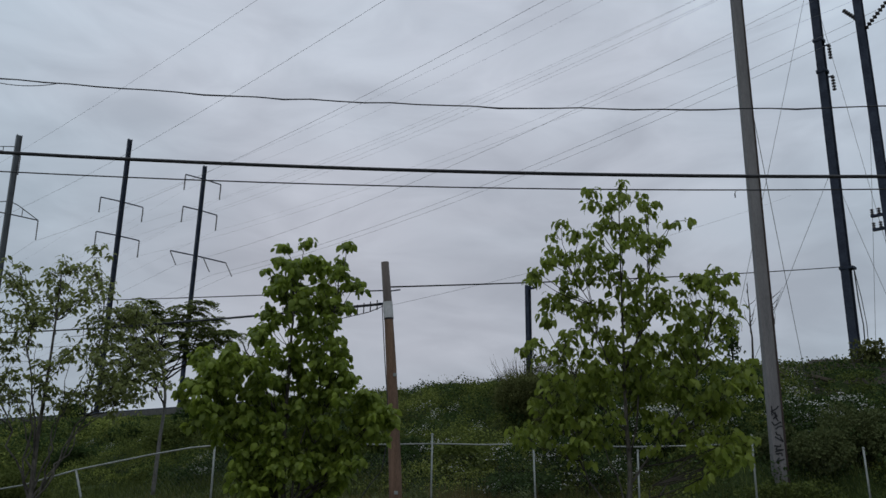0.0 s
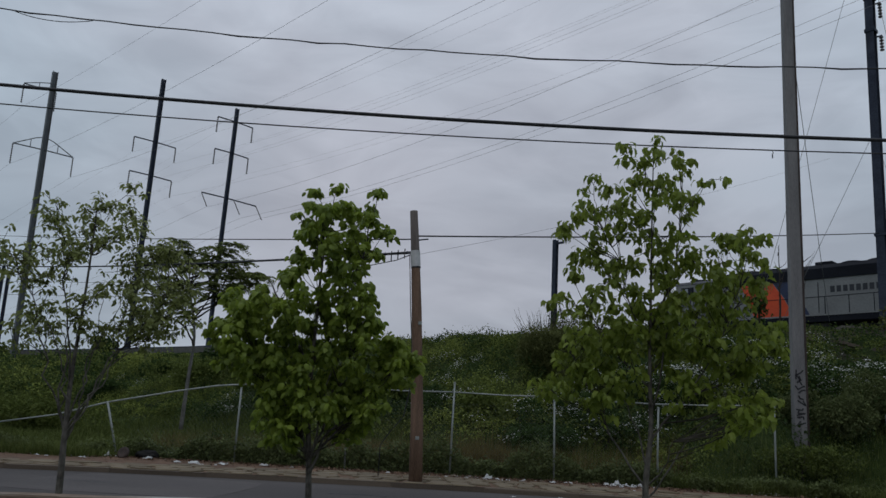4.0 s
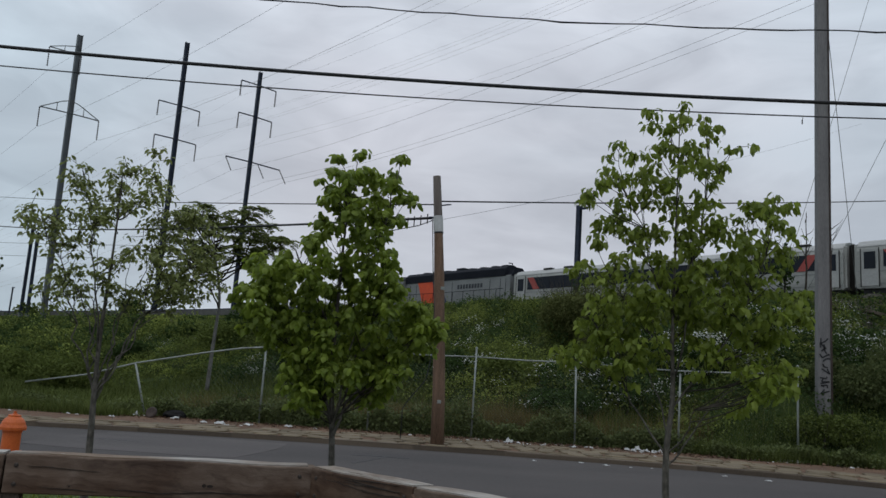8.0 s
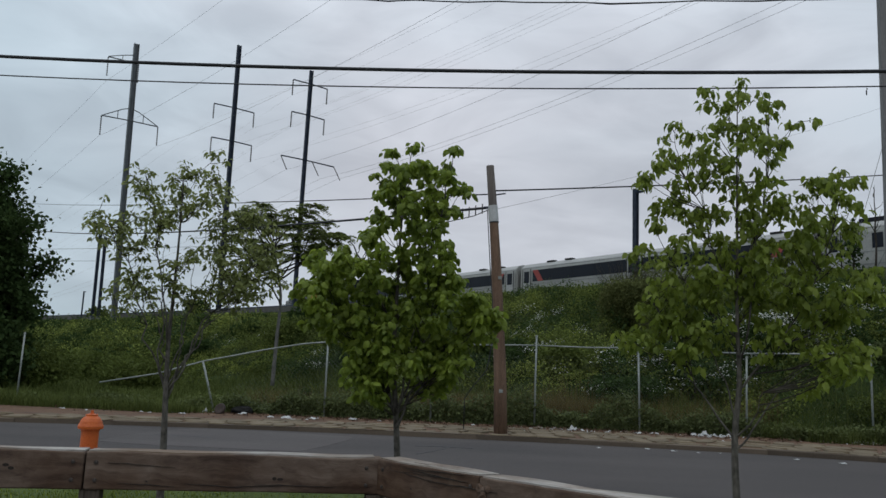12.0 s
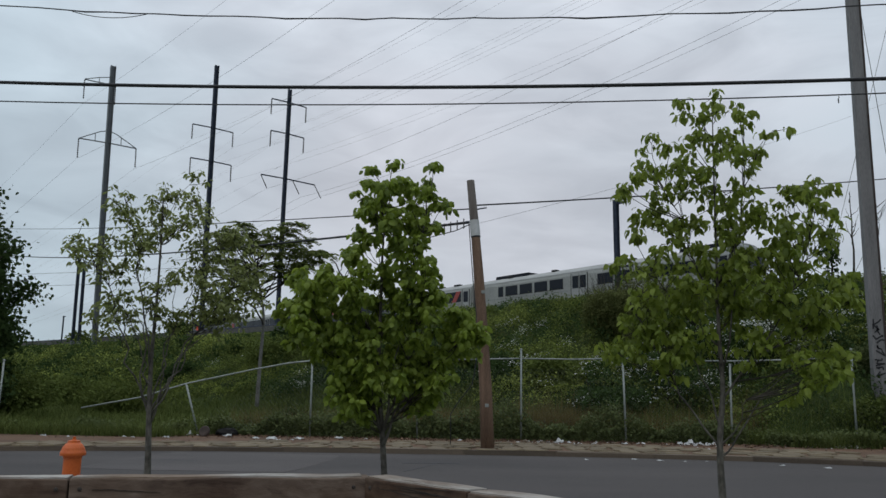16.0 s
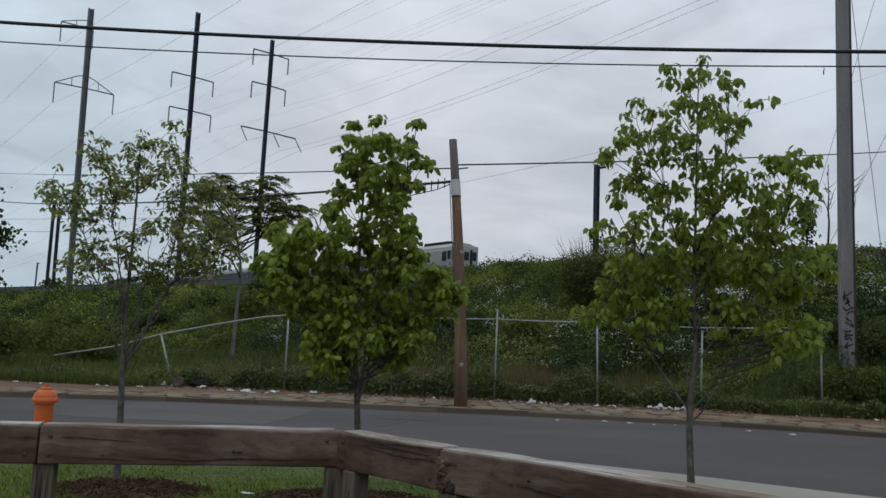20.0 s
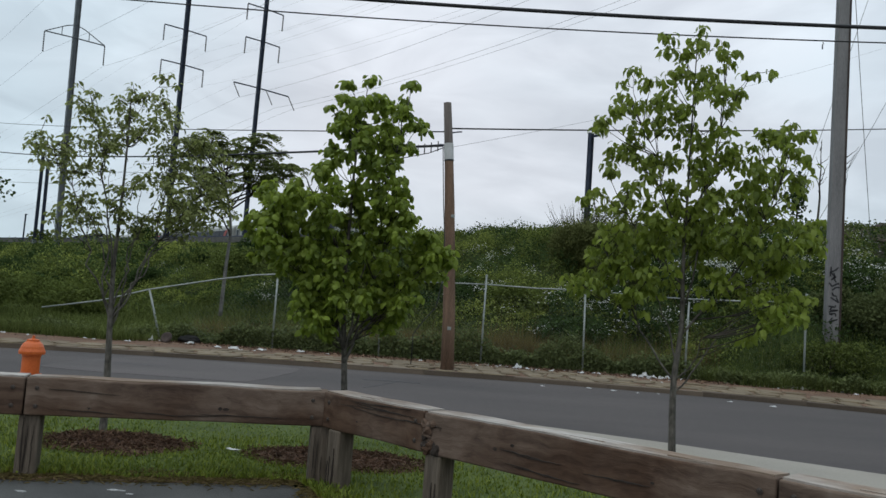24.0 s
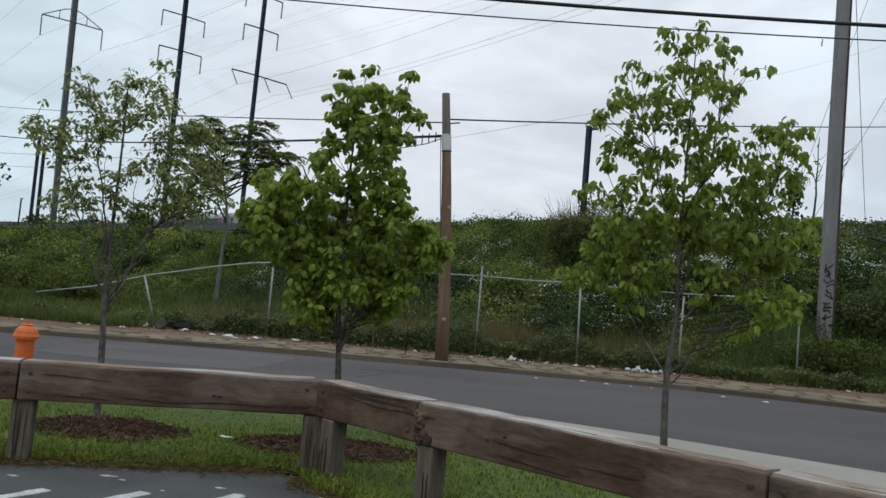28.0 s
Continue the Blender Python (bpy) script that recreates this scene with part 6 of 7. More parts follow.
def feather_tree(x, y, z, az, trunk, tops, label):
    """A wild tree whose long leaf stalks carry paired leaflets, in flat tiers at the ends of bare limbs."""
    base = thing("tree", pose(x, y, z, 0, 0, -az), label, "tree")
    p = smooth_line([Vector((a, 0, b)) for a, b in trunk])
    part("trunk", tubed(p, [0.10 * (1 - 0.7 * i / (len(p) - 1)) for i in range(len(p))], 9), PALE_BARK, base, smooth=True)
    wood = p[len(p) // 3:]
    centres, dirs, sizes = [], [], []
    stalks = bmesh.new()
    for k, (a, b) in enumerate(tops):
        e = Vector((a, random.uniform(-1.3, 1.3), b))
        best = min(wood, key=lambda w: (w - e).length + (10 if w.z > e.z - 1.6 else 0))
        limb = bent(best, e, 0.35, 6, 0.06)
        part("branch", tubed(limb, [0.05 - 0.006 * i for i in range(7)], 6), TWIG, base, smooth=True)
        wood += limb[2:5]
        for q in (limb[6], limb[6], limb[5], limb[4].lerp(limb[5], 0.5)):
            for j in range(7):
                t = random.uniform(0, 6.283)
                ln = random.uniform(0.5, 0.95)
                o = Vector((math.cos(t), math.sin(t), random.uniform(0.0, 0.45)))
                pts = [q + o * (ln * s) - Vector((0, 0, 0.42 * ln * s * s)) for s in (0, 0.25, 0.5, 0.75, 1)]
                tube(stalks, pts, [0.008] * 5, 3)
                side = Vector((-math.sin(t), math.cos(t), -0.25))
                for s in range(2, 11):
                    u = s / 10
                    h = pts[min(int(u * 4), 3)].lerp(pts[min(int(u * 4), 3) + 1], u * 4 - min(int(u * 4), 3))
                    for sg in (-1, 1):
                        centres.append(h)
                        dirs.append(side * sg + o * 0.35)
                        sizes.append(random.uniform(0.12, 0.19))
    part("stalk_mass", stalks, TWIG, base, kind="stuff")
    leaf_mass("crown", np.array(centres), np.array(dirs) * (1, 1, 1), np.array(sizes), LEAF_FEATHER, base, NARROW_SHAPE, kind="stuff", label="tiers of feathery olive leaves")
    return base


random.seed(23)
feather_tree(-12.96, 37.84, 1.1, -18.9, [(0, -0.2), (0.05, 2.0), (0.1, 4.1), (-0.2, 5.6), (-0.5, 7.1)], [(-1.8, 8.4), (-1.2, 8.7), (-0.3, 8.3), (0.5, 8.4), (1.35, 8.5), (1.9, 8.1), (2.6, 7.5), (3.0, 7.15), (-1.7, 7.7), (-0.7, 7.7), (0.3, 7.5), (1.3, 7.5), (2.1, 7.2), (-0.3, 6.7), (-1.1, 6.4), (0.7, 6.5), (1.7, 6.6), (-0.6, 5.5), (-1.5, 6.9), (-2.1, 7.9), (-2.6, 7.2), (-2.2, 6.0)], "flat-topped wild tree with feathery leaves on bare limbs")
BIG = []
for k in range(150):
    a, q = random.uniform(0, 6.28), random.uniform(0.3, 1)
    BIG.append((random.uniform(1.2, 6), 4.4 * q * math.cos(a), 4.0 * q * math.sin(a), random.uniform(1.2, 10.0) * (1.06 - 0.38 * q * q)))
bank_tree(-24.75, 29.6, 0.1, BIG, 9.5, 0.28, 150000, 0.17, LEAF_DARK, "large dense dark green tree beside the street", 0.36, 0, LEAF_SHAPE, 0.8)


def sapling(x, y, z, h, label, n=7, leaves=0):
    base = thing("sapling", pose(x, y, z), label, "tree")
    part("stem", tubed(bent((0, 0, -0.2), (random.uniform(-0.3, 0.3), 0, h), 0, 7, 0.07), [0.07 - 0.008 * i for i in range(8)], 6), TWIG, base)
    for k in range(n):
        z0 = h * random.uniform(0.45, 0.92)
        part("branch", tubed(bent((0, 0, z0), (random.uniform(-0.7, 0.7), random.uniform(-0.5, 0.5), z0 + random.uniform(0.4, 1.1)), 0.1, 4, 0.05), [0.025, 0.02, 0.015, 0.01, 0.006], 5), TWIG, base)
    if leaves:
        c = rng.normal(0, 0.22, (leaves, 3)) * (1, 1, 2.6) + (0, 0, h * 0.55)
        leaf_mass("crown", c, rng.normal(0, 1, (leaves, 3)), rng.uniform(0.12, 0.25, leaves), LEAF_DARK, base, kind="stuff", label="sparse leaves")


sapling(16.0, 41.6, 6.9, 5.0, "bare dead sapling on the crest of the bank", 9)
sapling(17.05, 41.0, 6.9, 4.6, "bare dead sapling on the crest of the bank", 9)
sapling(15.1, 42.0, 6.9, 3.4, "small conifer-like sapling on the crest", 6, 260)
sapling(5.7, 53.0, 7.1, 2.6, "small dark sapling on the crest", 5, 160)
shrub("bush", 20.35, 38.3, 7.0, 0.75, 0.8, 0.75, 700, 0.16, LEAF_OLIVE, "small round dark bush on the crest", 10)
shrub("bush", -53.0, 91.8, 7.3, 1.9, 1.0, 0.8, 520, 0.3, LEAF_VINE, "leafy bush on the railway edge", 4)
shrub("bush", -37.0, 82.0, 7.3, 1.8, 1.2, 1.1, 700, 0.3, LEAF_DARK, "leafy bush on the railway edge", 4)


# ---- litter ----
def litter_piece(x, y, z, s, seed, rise=0.4):
    """A crumpled scrap with a torn outline; rise is its height over its width."""
    r = random.Random(seed)
    bm = bmesh.new()
    n = 5
    g = []
    for i in range(n):
        row = []
        for j in range(n):
            u, v = i / (n - 1) - 0.5, j / (n - 1) - 0.5
            edge = max(abs(u), abs(v)) > 0.4
            k = r.uniform(0.55, 1.1) if edge else 1.0
            row.append(bm.verts.new((u * k * s * 1.5 + r.uniform(-0.08, 0.08) * s, v * k * s + r.uniform(-0.08, 0.08) * s, r.uniform(0.0, 0.35 if edge else 1.0) * rise * s)))
        g.append(row)
    for i in range(n - 1):
        for j in range(n - 1):
            bm.faces.new((g[i][j], g[i + 1][j], g[i + 1][j + 1], g[i][j + 1]))
    brown = seed < 60 and r.random() < 0.2
    ob = part("litter", bm, CARD if brown else PAPER, None, "crumpled brown cardboard scrap" if brown else "crumpled white paper or plastic litter")
    ob.matrix_basis = pose(x, y, z, 0, 0, r.uniform(-40, 40))
    tagged(ob, category="litter", group="scattered litter")


LITTER = ((-0.41, 25.2, 0.1), (-0.2, 25.4, 0.26), (0.19, 25.4, 0.1), (0.35, 25.3, 0.16), (0.53, 25.5, 0.14), (0.8, 25.4, 0.26), (1.12, 25.3, 0.14), (1.38, 25.2, 0.1), (2.47, 25.4, 0.2), (2.77, 25.3, 0.2), (3.28, 25.5, 0.24), (4.86, 25.25, 0.16), (5.17, 25.3, 0.12), (-11.6, 24.6, 0.1), (-11.07, 24.1, 0.22), (-11.5, 25.3, 0.14), (-9.57, 25.3, 0.32), (-8.39, 24.5, 0.18), (-7.82, 24.3, 0.32), (-7.51, 24.0, 0.16), (-7.05, 24.7, 0.3), (-7.1, 24.1, 0.1), (-5.99, 25.3, 0.24), (-12.0, 23.9, 0.12), (-12.4, 24.1, 0.14), (7.16, 25.3, 0.16), (7.83, 25.4, 0.2), (8.02, 25.3, 0.24), (8.34, 25.4, 0.38), (8.98, 25.3, 0.3), (9.32, 25.3, 0.42), (10.15, 25.1, 0.24), (10.05, 25.5, 0.18), (10.7, 24.6, 0.14), (11.1, 25.1, 0.12), (-13.3, 23.6, 0.12), (-13.9, 23.6, 0.14), (-14.8, 23.8, 0.18), (-5.1, 25.2, 0.14), (-2.2, 25.3, 0.16), (1.9, 25.3, 0.1))
for k, (x, y, size) in enumerate(LITTER):
    litter_piece(x, y, 0.155, size * 0.8, k)
# a taller heap of torn plastic at the foot of the fence
for k, (x, y, size, rise) in enumerate(((0.91, 25.45, 0.2, 0.8), (0.78, 25.3, 0.12, 0.5), (4.42, 25.5, 0.13, 0.7), (4.6, 25.35, 0.14, 0.6), (4.72, 25.6, 0.17, 1.1), (4.87, 25.5, 0.10, 0.9), (5.04, 25.6, 0.13, 1.2), (5.3, 25.5, 0.10, 0.7), (5.47, 25.6, 0.12, 1.0), (-10.87, 25.45, 0.15, 1.3))):
    litter_piece(x, y, 0.155, size, 90 + k, rise)
for k, (x, y, size) in enumerate(((5.8, 20.14, 0.16), (6.66, 19.67, 0.18), (1.33, 20.77, 0.12), (2.55, 21.16, 0.16), (3.13, 20.87, 0.18), (3.71, 20.78, 0.08), (4.27, 20.99, 0.07))):
    litter_piece(x, y, 0.005, size * 0.75, 60 + k, 0.25)


def dumped_wheel(x, y, z):
    base = thing("discarded_wheel", pose(x, y, z, 66, 0, -12), "small mud-brown discarded wheel leaning at the foot of the fence", "wheel")
    part("tyre", lathe(bmesh.new(), [(0.105, -0.045), (0.125, -0.055), (0.17, -0.05), (0.188, -0.02), (0.188, 0.02), (0.17, 0.05), (0.125, 0.055), (0.105, 0.045)], 28), POLE_SIDE, base, smooth=True)
    part("rim", lathe(bmesh.new(), [(0.02, 0.02), (0.04, 0.03), (0.085, 0.012), (0.107, 0.044), (0.107, -0.04), (0.02, -0.03)], 24), TYRE, base, "dark muddy rim", smooth=True)


# black lump added to stand in for a dark gap in the ivy
def rubbish_bag(x, y, z):
    bm = bmesh.new()
    bmesh.ops.create_icosphere(bm, subdivisions=4, radius=1.0)
    for v in bm.verts:
        p = v.co.copy()
        k = 1 + 0.18 * noise.noise(p * 1.6) + 0.10 * noise.noise(p * 4.5) + 0.05 * noise.noise(p * 10)
        v.co = Vector((p.x * 0.38 * k, p.y * 0.22 * k, max(p.z * 0.17 * k, -0.08) + 0.08))
    ob = part("rubbish_bag", bm, TYRE, None, "slumped black lump standing in for a dark gap in the fence ivy", smooth=True)
    ob.matrix_basis = pose(x, y, z)
    tagged(ob, category="rubbish bag")


dumped_wheel(-10.3, 25.2, 0.30)
rubbish_bag(-9.8, 25.9, 0.15)
litter_piece(-2.55, 8.17, 0.05, 0.1, 80, 0.2)


def scatter_debris():
    n = 7500
    x = rng.uniform(-24, 14, n)
    y = 25.9 - rng.exponential(0.42, n)
    z = 0.15 + rng.uniform(0, 0.03, n)
    leaf_mass("fallen_leaves", np.stack([x, y, z], 1), rng.normal(0, 1, (n, 3)) * (1, 1, 0.3), rng.uniform(0.03, 0.10, n), DEBRIS, None, NARROW_SHAPE, kind="stuff", label="dead leaves and scraps along the fence")["category"] = "debris"
    n = 170
    x = np.concatenate([rng.uniform(-18, 13, n // 5), rng.normal(4.8, 0.4, n // 4), rng.normal(0.5, 0.6, n // 4), rng.normal(-11.8, 0.8, n // 7), rng.normal(8.6, 0.8, n // 6)])
    y = 25.7 - rng.exponential(0.4, len(x))
    leaf_mass("paper_scraps", np.stack([x, y, np.full(len(x), 0.17)], 1), rng.normal(0, 1, (len(x), 3)) * (1, 1, 0.5), rng.uniform(0.03, 0.11, len(x)), PAPER, None, NARROW_SHAPE, kind="stuff", label="small torn scraps of white paper")["category"] = "litter"


scatter_debris()


# ---- train ----
def lettering(text, size, parent, m, mat=LETTER, name="number"):
    cu = bpy.data.curves.new(name, "FONT")
    cu.body, cu.size, cu.extrude = text, size, 0.006
    tmp = bpy.data.objects.new(name, cu)
    me = bpy.data.meshes.new_from_object(tmp)
    bpy.data.objects.remove(tmp)
    me.materials.append(mat)
    ob = new(name, me)
    ob.parent = parent
    ob.matrix_basis = m
    return ob


def plate(parent, name, pts, y, mat, label="", t=0.012):
    """A thin panel on the near side from (x, z) points."""
    bm = bmesh.new()
    a = [bm.verts.new((x, y, z)) for x, z in pts]
    b = [bm.verts.new((x, y - t, z)) for x, z in pts]
    n = len(pts)
    bm.faces.new(b)
    bm.faces.new(a[::-1])
    for k in range(n):
        bm.faces.new((a[k], a[(k + 1) % n], b[(k + 1) % n], b[k]))
    bmesh.ops.recalc_face_normals(bm, faces=bm.faces)
    return part(name, bm, mat, parent, label)


def truck(parent, x, wheels=2, span=2.6):
    tr = part("truck", boxed(x - span / 2 - 0.5, x + span / 2 + 0.5, -1.15, 1.15, 0.45, 0.85, 0.05), UNDER, parent, "dark wheel truck")
    for k in range(wheels):
        wx = x - span / 2 + span * k / (wheels - 1)
        for y in (-0.72, 0.72):
            w = part("wheel", lathe(bmesh.new(), [(0.46, -0.07), (0.5, -0.05), (0.5, 0.05), (0.44, 0.07)], 20), UNDER, tr)
            w.matrix_basis = pose(wx, y, 0.5, 90, 0, 0)


def make_locomotive():
    base = thing("locomotive", pose(*track_point(0), RAIL_Z, 0, 0, -45), "grey and black diesel locomotive with an orange band", "locomotive")
    part("frame", boxed(-0.75, 17.8, -1.5, 1.5, 1.0, 1.45, 0.04), LOCO_BLACK, base)
    plate(base, "walkway_edge", [(1.2, 1.36), (17.6, 1.36), (17.6, 1.44), (1.2, 1.44)], -1.502, LOCO_GREY, "pale walkway edge", t=0.02)
    part("fuel_tank", boxed(6.0, 11.2, -1.35, 1.35, 0.35, 0.98, 0.12), UNDER, base)
    truck(base, 3.0)
    truck(base, 14.4)
    part("pilot", boxed(-0.95, -0.6, -1.45, 1.45, 0.3, 1.0, 0.05), LOCO_BLACK, base)
    part("nose", boxed(-0.15, 1.8, -0.95, 0.95, 1.45, 3.05, 0.16), LOCO_GREY, base)
    part("number_board", boxed(-0.20, -0.151, -0.5, 0.5, 2.5, 2.85, 0.01), LOCO_BLACK, base)
    cab = part("cab", boxed(1.7, 4.25, -1.5, 1.5, 1.45, 3.92, 0.09), LOCO_GREY, base)
    bm = extrude_profile(bmesh.new(), [(-1.53, 3.88), (1.53, 3.88), (1.2, 4.10), (0.6, 4.22), (-0.6, 4.22), (-1.2, 4.10)], 1.58, 4.32)
    part("cab_roof", bm, LOCO_ROOF, cab)
    part("roof_hatch", boxed(2.2, 3.3, -0.5, 0.5, 4.2, 4.36, 0.03), LOCO_BLACK, cab)
    w = plate(cab, "cab_window", [(2.12, 2.95), (3.0, 2.95), (3.0, 3.68), (2.12, 3.68)], -1.503, LOCO_BLACK, "side window with a dark frame", t=0.03)
    for x0, x1, pane in ((2.18, 2.36, GLASS_PALE), (2.42, 2.62, GLASS_PALE), (2.66, 2.94, GLASS)):
        plate(w, "pane", [(x0, 3.02), (x1, 3.02), (x1, 3.60), (x0, 3.60)], -1.534, pane)
    part("windscreen", boxed(1.655, 1.698, -1.2, 1.2, 3.15, 3.75, 0.01), GLASS, cab)
    plate(cab, "cab_door", [(3.85, 1.6), (4.2, 1.6), (4.2, 3.55), (3.85, 3.55)], -1.503, LOCO_GREY)
    plate(cab, "door_glass", [(3.93, 2.7), (4.14, 2.7), (4.14, 3.4), (3.93, 3.4)], -1.516, GLASS)
    lettering("4202", 0.68, cab, pose(2.02, -1.512, 2.42, 90, 0, 0))
    # long hood: grey flanks under a black top
    part("hood", boxed(4.25, 17.5, -1.1, 1.1, 1.45, 3.60, 0.05), LOCO_GREY, base)
    bm = extrude_profile(bmesh.new(), [(-1.16, 3.55), (1.16, 3.55), (1.16, 4.15), (0.85, 4.42), (-0.85, 4.42), (-1.16, 4.15)], 4.27, 17.0)
    part("hood_top", bm, LOCO_BLACK, base)
    part("hood_tail", extrude_profile(bmesh.new(), [(-1.0, 3.55), (1.0, 3.55), (0.8, 4.05), (-0.8, 4.05)], 17.0, 17.6), LOCO_BLACK, base)
    for x in (6.2, 7.6, 9.0, 12.2, 13.6, 15.0, 16.2):
        f = part("roof_fan", lathe(bmesh.new(), [(0.6, 0), (0.6, 0.16), (0.5, 0.20), (0.1, 0.2)], 16), LOCO_BLACK, base)
        f.matrix_basis = pose(x, 0, 4.38)
    part("exhaust", boxed(10.2, 11.2, -0.35, 0.35, 4.44, 4.72, 0.04), LOCO_BLACK, base)
    part("horn", tubed([(16.6, 0, 4.4), (16.6, 0, 4.75), (16.2, 0, 4.82)], 0.05, 6), LOCO_BLACK, base)
    plate(base, "orange_band", [(6.8, 1.5), (9.15, 1.5), (8.6, 2.6), (7.95, 3.54), (6.0, 3.54), (6.4, 2.5)], -1.102, ORANGE, "orange livery band")
    plate(base, "blue_band", [(9.2, 1.5), (10.1, 1.5), (9.0, 3.54), (8.0, 3.54), (8.65, 2.6)], -1.102, BLUE, "dark blue slanted livery stripe")
    for k in range(9):
        x = 11.3 + 0.35 * k
        plate(base, "lettering_bar", [(x, 2.72), (x + 0.24, 2.72), (x + 0.24, 3.08), (x, 3.08)], -1.104, LETTER)
    for x in (4.9, 5.8, 10.6, 15.2, 16.4, 17.0):
        plate(base, "hood_door", [(x, 1.6), (x + 0.04, 1.6), (x + 0.04, 3.35), (x, 3.35)], -1.103, LOCO_BLACK)
    # handrails
    for x in [-0.72, -0.3] + [4.6 + 1.3 * i for i in range(10)]:
        part("handrail_post", tubed([(x, -1.45, 1.42), (x, -1.45, 2.45)], 0.025, 5), LOCO_BLACK, base)
    part("handrail", tubed([(4.6, -1.45, 2.45), (11, -1.45, 2.44), (17.1, -1.45, 2.45)], 0.025, 5), LOCO_BLACK, base)
    part("handrail", tubed([(-0.72, -1.45, 2.3), (-0.3, -1.45, 2.45), (1.6, -1.45, 2.5)], 0.025, 5), LOCO_BLACK, base)
    return base


CAR_SECTION = [(-1.55, 1.02), (1.55, 1.02), (1.6, 1.5), (1.6, 3.1), (1.5, 3.42), (1.2, 3.68), (0.7, 3.82), (0, 3.86), (-0.7, 3.82), (-1.2, 3.68), (-1.5, 3.42), (-1.6, 3.1), (-1.6, 1.5)]


def car_shell(base, ln, ends=2):
    part("body", extrude_profile(bmesh.new(), CAR_SECTION, 0.35, ln - 0.35), SILVER, base)
    part("roof_skin", extrude_profile(bmesh.new(), [(-1.55, 3.36), (-1.51, 3.44), (-1.21, 3.70), (-0.7, 3.84), (0, 3.88), (0.7, 3.84), (1.21, 3.70), (1.51, 3.44), (1.55, 3.36)], 0.36, ln - 0.36), SILVER_ROOF, base)
    part("underframe", boxed(0.6, ln - 0.6, -1.4, 1.4, 0.62, 1.02, 0.03), UNDER, base)
    for x in (7.5, 11.2, 14.8, 17.6):
        part("equipment_box", boxed(x - 1.0, x + 1.0, -1.4, -0.5, 0.3, 0.64, 0.04), UNDER, base)
    truck(base, 4.2)
    truck(base, ln - 4.2)
    for x, s in ((0.0, 1), (ln, -1))[:ends]:
        part("gangway", boxed(min(x, x + 0.4 * s) , max(x, x + 0.4 * s), -0.75, 0.75, 1.0, 3.7, 0.06), UNDER, base, "dark ribbed gangway bellows")
        part("corner_post", boxed(min(x + 0.2 * s, x + 0.42 * s), max(x + 0.2 * s, x + 0.42 * s), -1.5, -1.2, 1.1, 3.5, 0.03), SILVER, base)
    for z in (1.25, 1.95):
        plate(base, "side_rib", [(0.4, z), (ln - 0.4, z), (ln - 0.4, z + 0.03), (0.4, z + 0.03)], -1.6, LOCO_GREY, t=0.02)


def car_door(base, x0, x1, double=False):
    d = plate(base, "door", [(x0, 1.15), (x1, 1.15), (x1, 3.2), (x0, 3.2)], -1.604, SILVER_ROOF, t=0.02)
    for a in (x0 - 0.05, x1):
        plate(d, "door_frame", [(a, 1.1), (a + 0.05, 1.1), (a + 0.05, 3.25), (a, 3.25)], -1.604, UNDER, t=0.035)
    mid = [(x0 + 0.15, x1 - 0.15)] if not double else [(x0 + 0.12, (x0 + x1) / 2 - 0.08), ((x0 + x1) / 2 + 0.08, x1 - 0.12)]
    for a, b in mid:
        plate(d, "door_window", [(a, 2.1), (b, 2.1), (b, 3.05), (a, 3.05)], -1.628, GLASS)
    if double:
        c = (x0 + x1) / 2
        plate(d, "door_seam", [(c - 0.02, 1.15), (c + 0.02, 1.15), (c + 0.02, 3.2), (c - 0.02, 3.2)], -1.628, UNDER)


def roof_vent(base, x, ln=0.8):
    part("roof_vent", boxed(x - ln / 2, x + ln / 2, -1.25, -0.85, 3.72, 3.86, 0.03), UNDER, base)


def make_band_car():
    ln = 25.9
    base = thing("passenger_car", pose(*track_point(0), RAIL_Z, 0, 0, -45), "silver passenger railway car with a dark window band", "railway car", "cars of the train")
    car_shell(base, ln)
    band = plate(base, "window_band", [(1.75, 2.18), (ln - 1.75, 2.18), (ln - 1.75, 3.12), (1.75, 3.12)], -1.601, GLASS, "continuous dark glass window band", t=0.02)
    for k in range(1, 10):
        x = 1.75 + (ln - 3.5) * k / 10
        plate(band, "window_joint", [(x - 0.02, 2.20), (x + 0.02, 2.20), (x + 0.02, 3.10), (x - 0.02, 3.10)], -1.622, LOCO_BLACK, t=0.008)
    plate(base, "red_flash", [(1.75, 3.12), (2.35, 3.12), (3.0, 2.18), (2.4, 2.18)], -1.624, RED, "slanted red flash at the end of the windows")
    plate(base, "red_flash", [(ln - 1.75, 3.12), (ln - 2.35, 3.12), (ln - 3.0, 2.18), (ln - 2.4, 2.18)], -1.624, RED, "slanted red flash at the end of the windows")
    car_door(base, 0.6, 1.5)
    car_door(base, ln - 1.5, ln - 0.6)
    car_door(base, 11.65, 12.95, True)
    for x in (3.4, 5.4, ln - 5.2, ln - 2.8):
        roof_vent(base, x)
    for k in range(6):
        x = 16.8 + 0.35 * k
        plate(base, "lettering_bar", [(x, 1.55), (x + 0.25, 1.55), (x + 0.25, 1.8), (x, 1.8)], -1.604, LETTER)
    return base


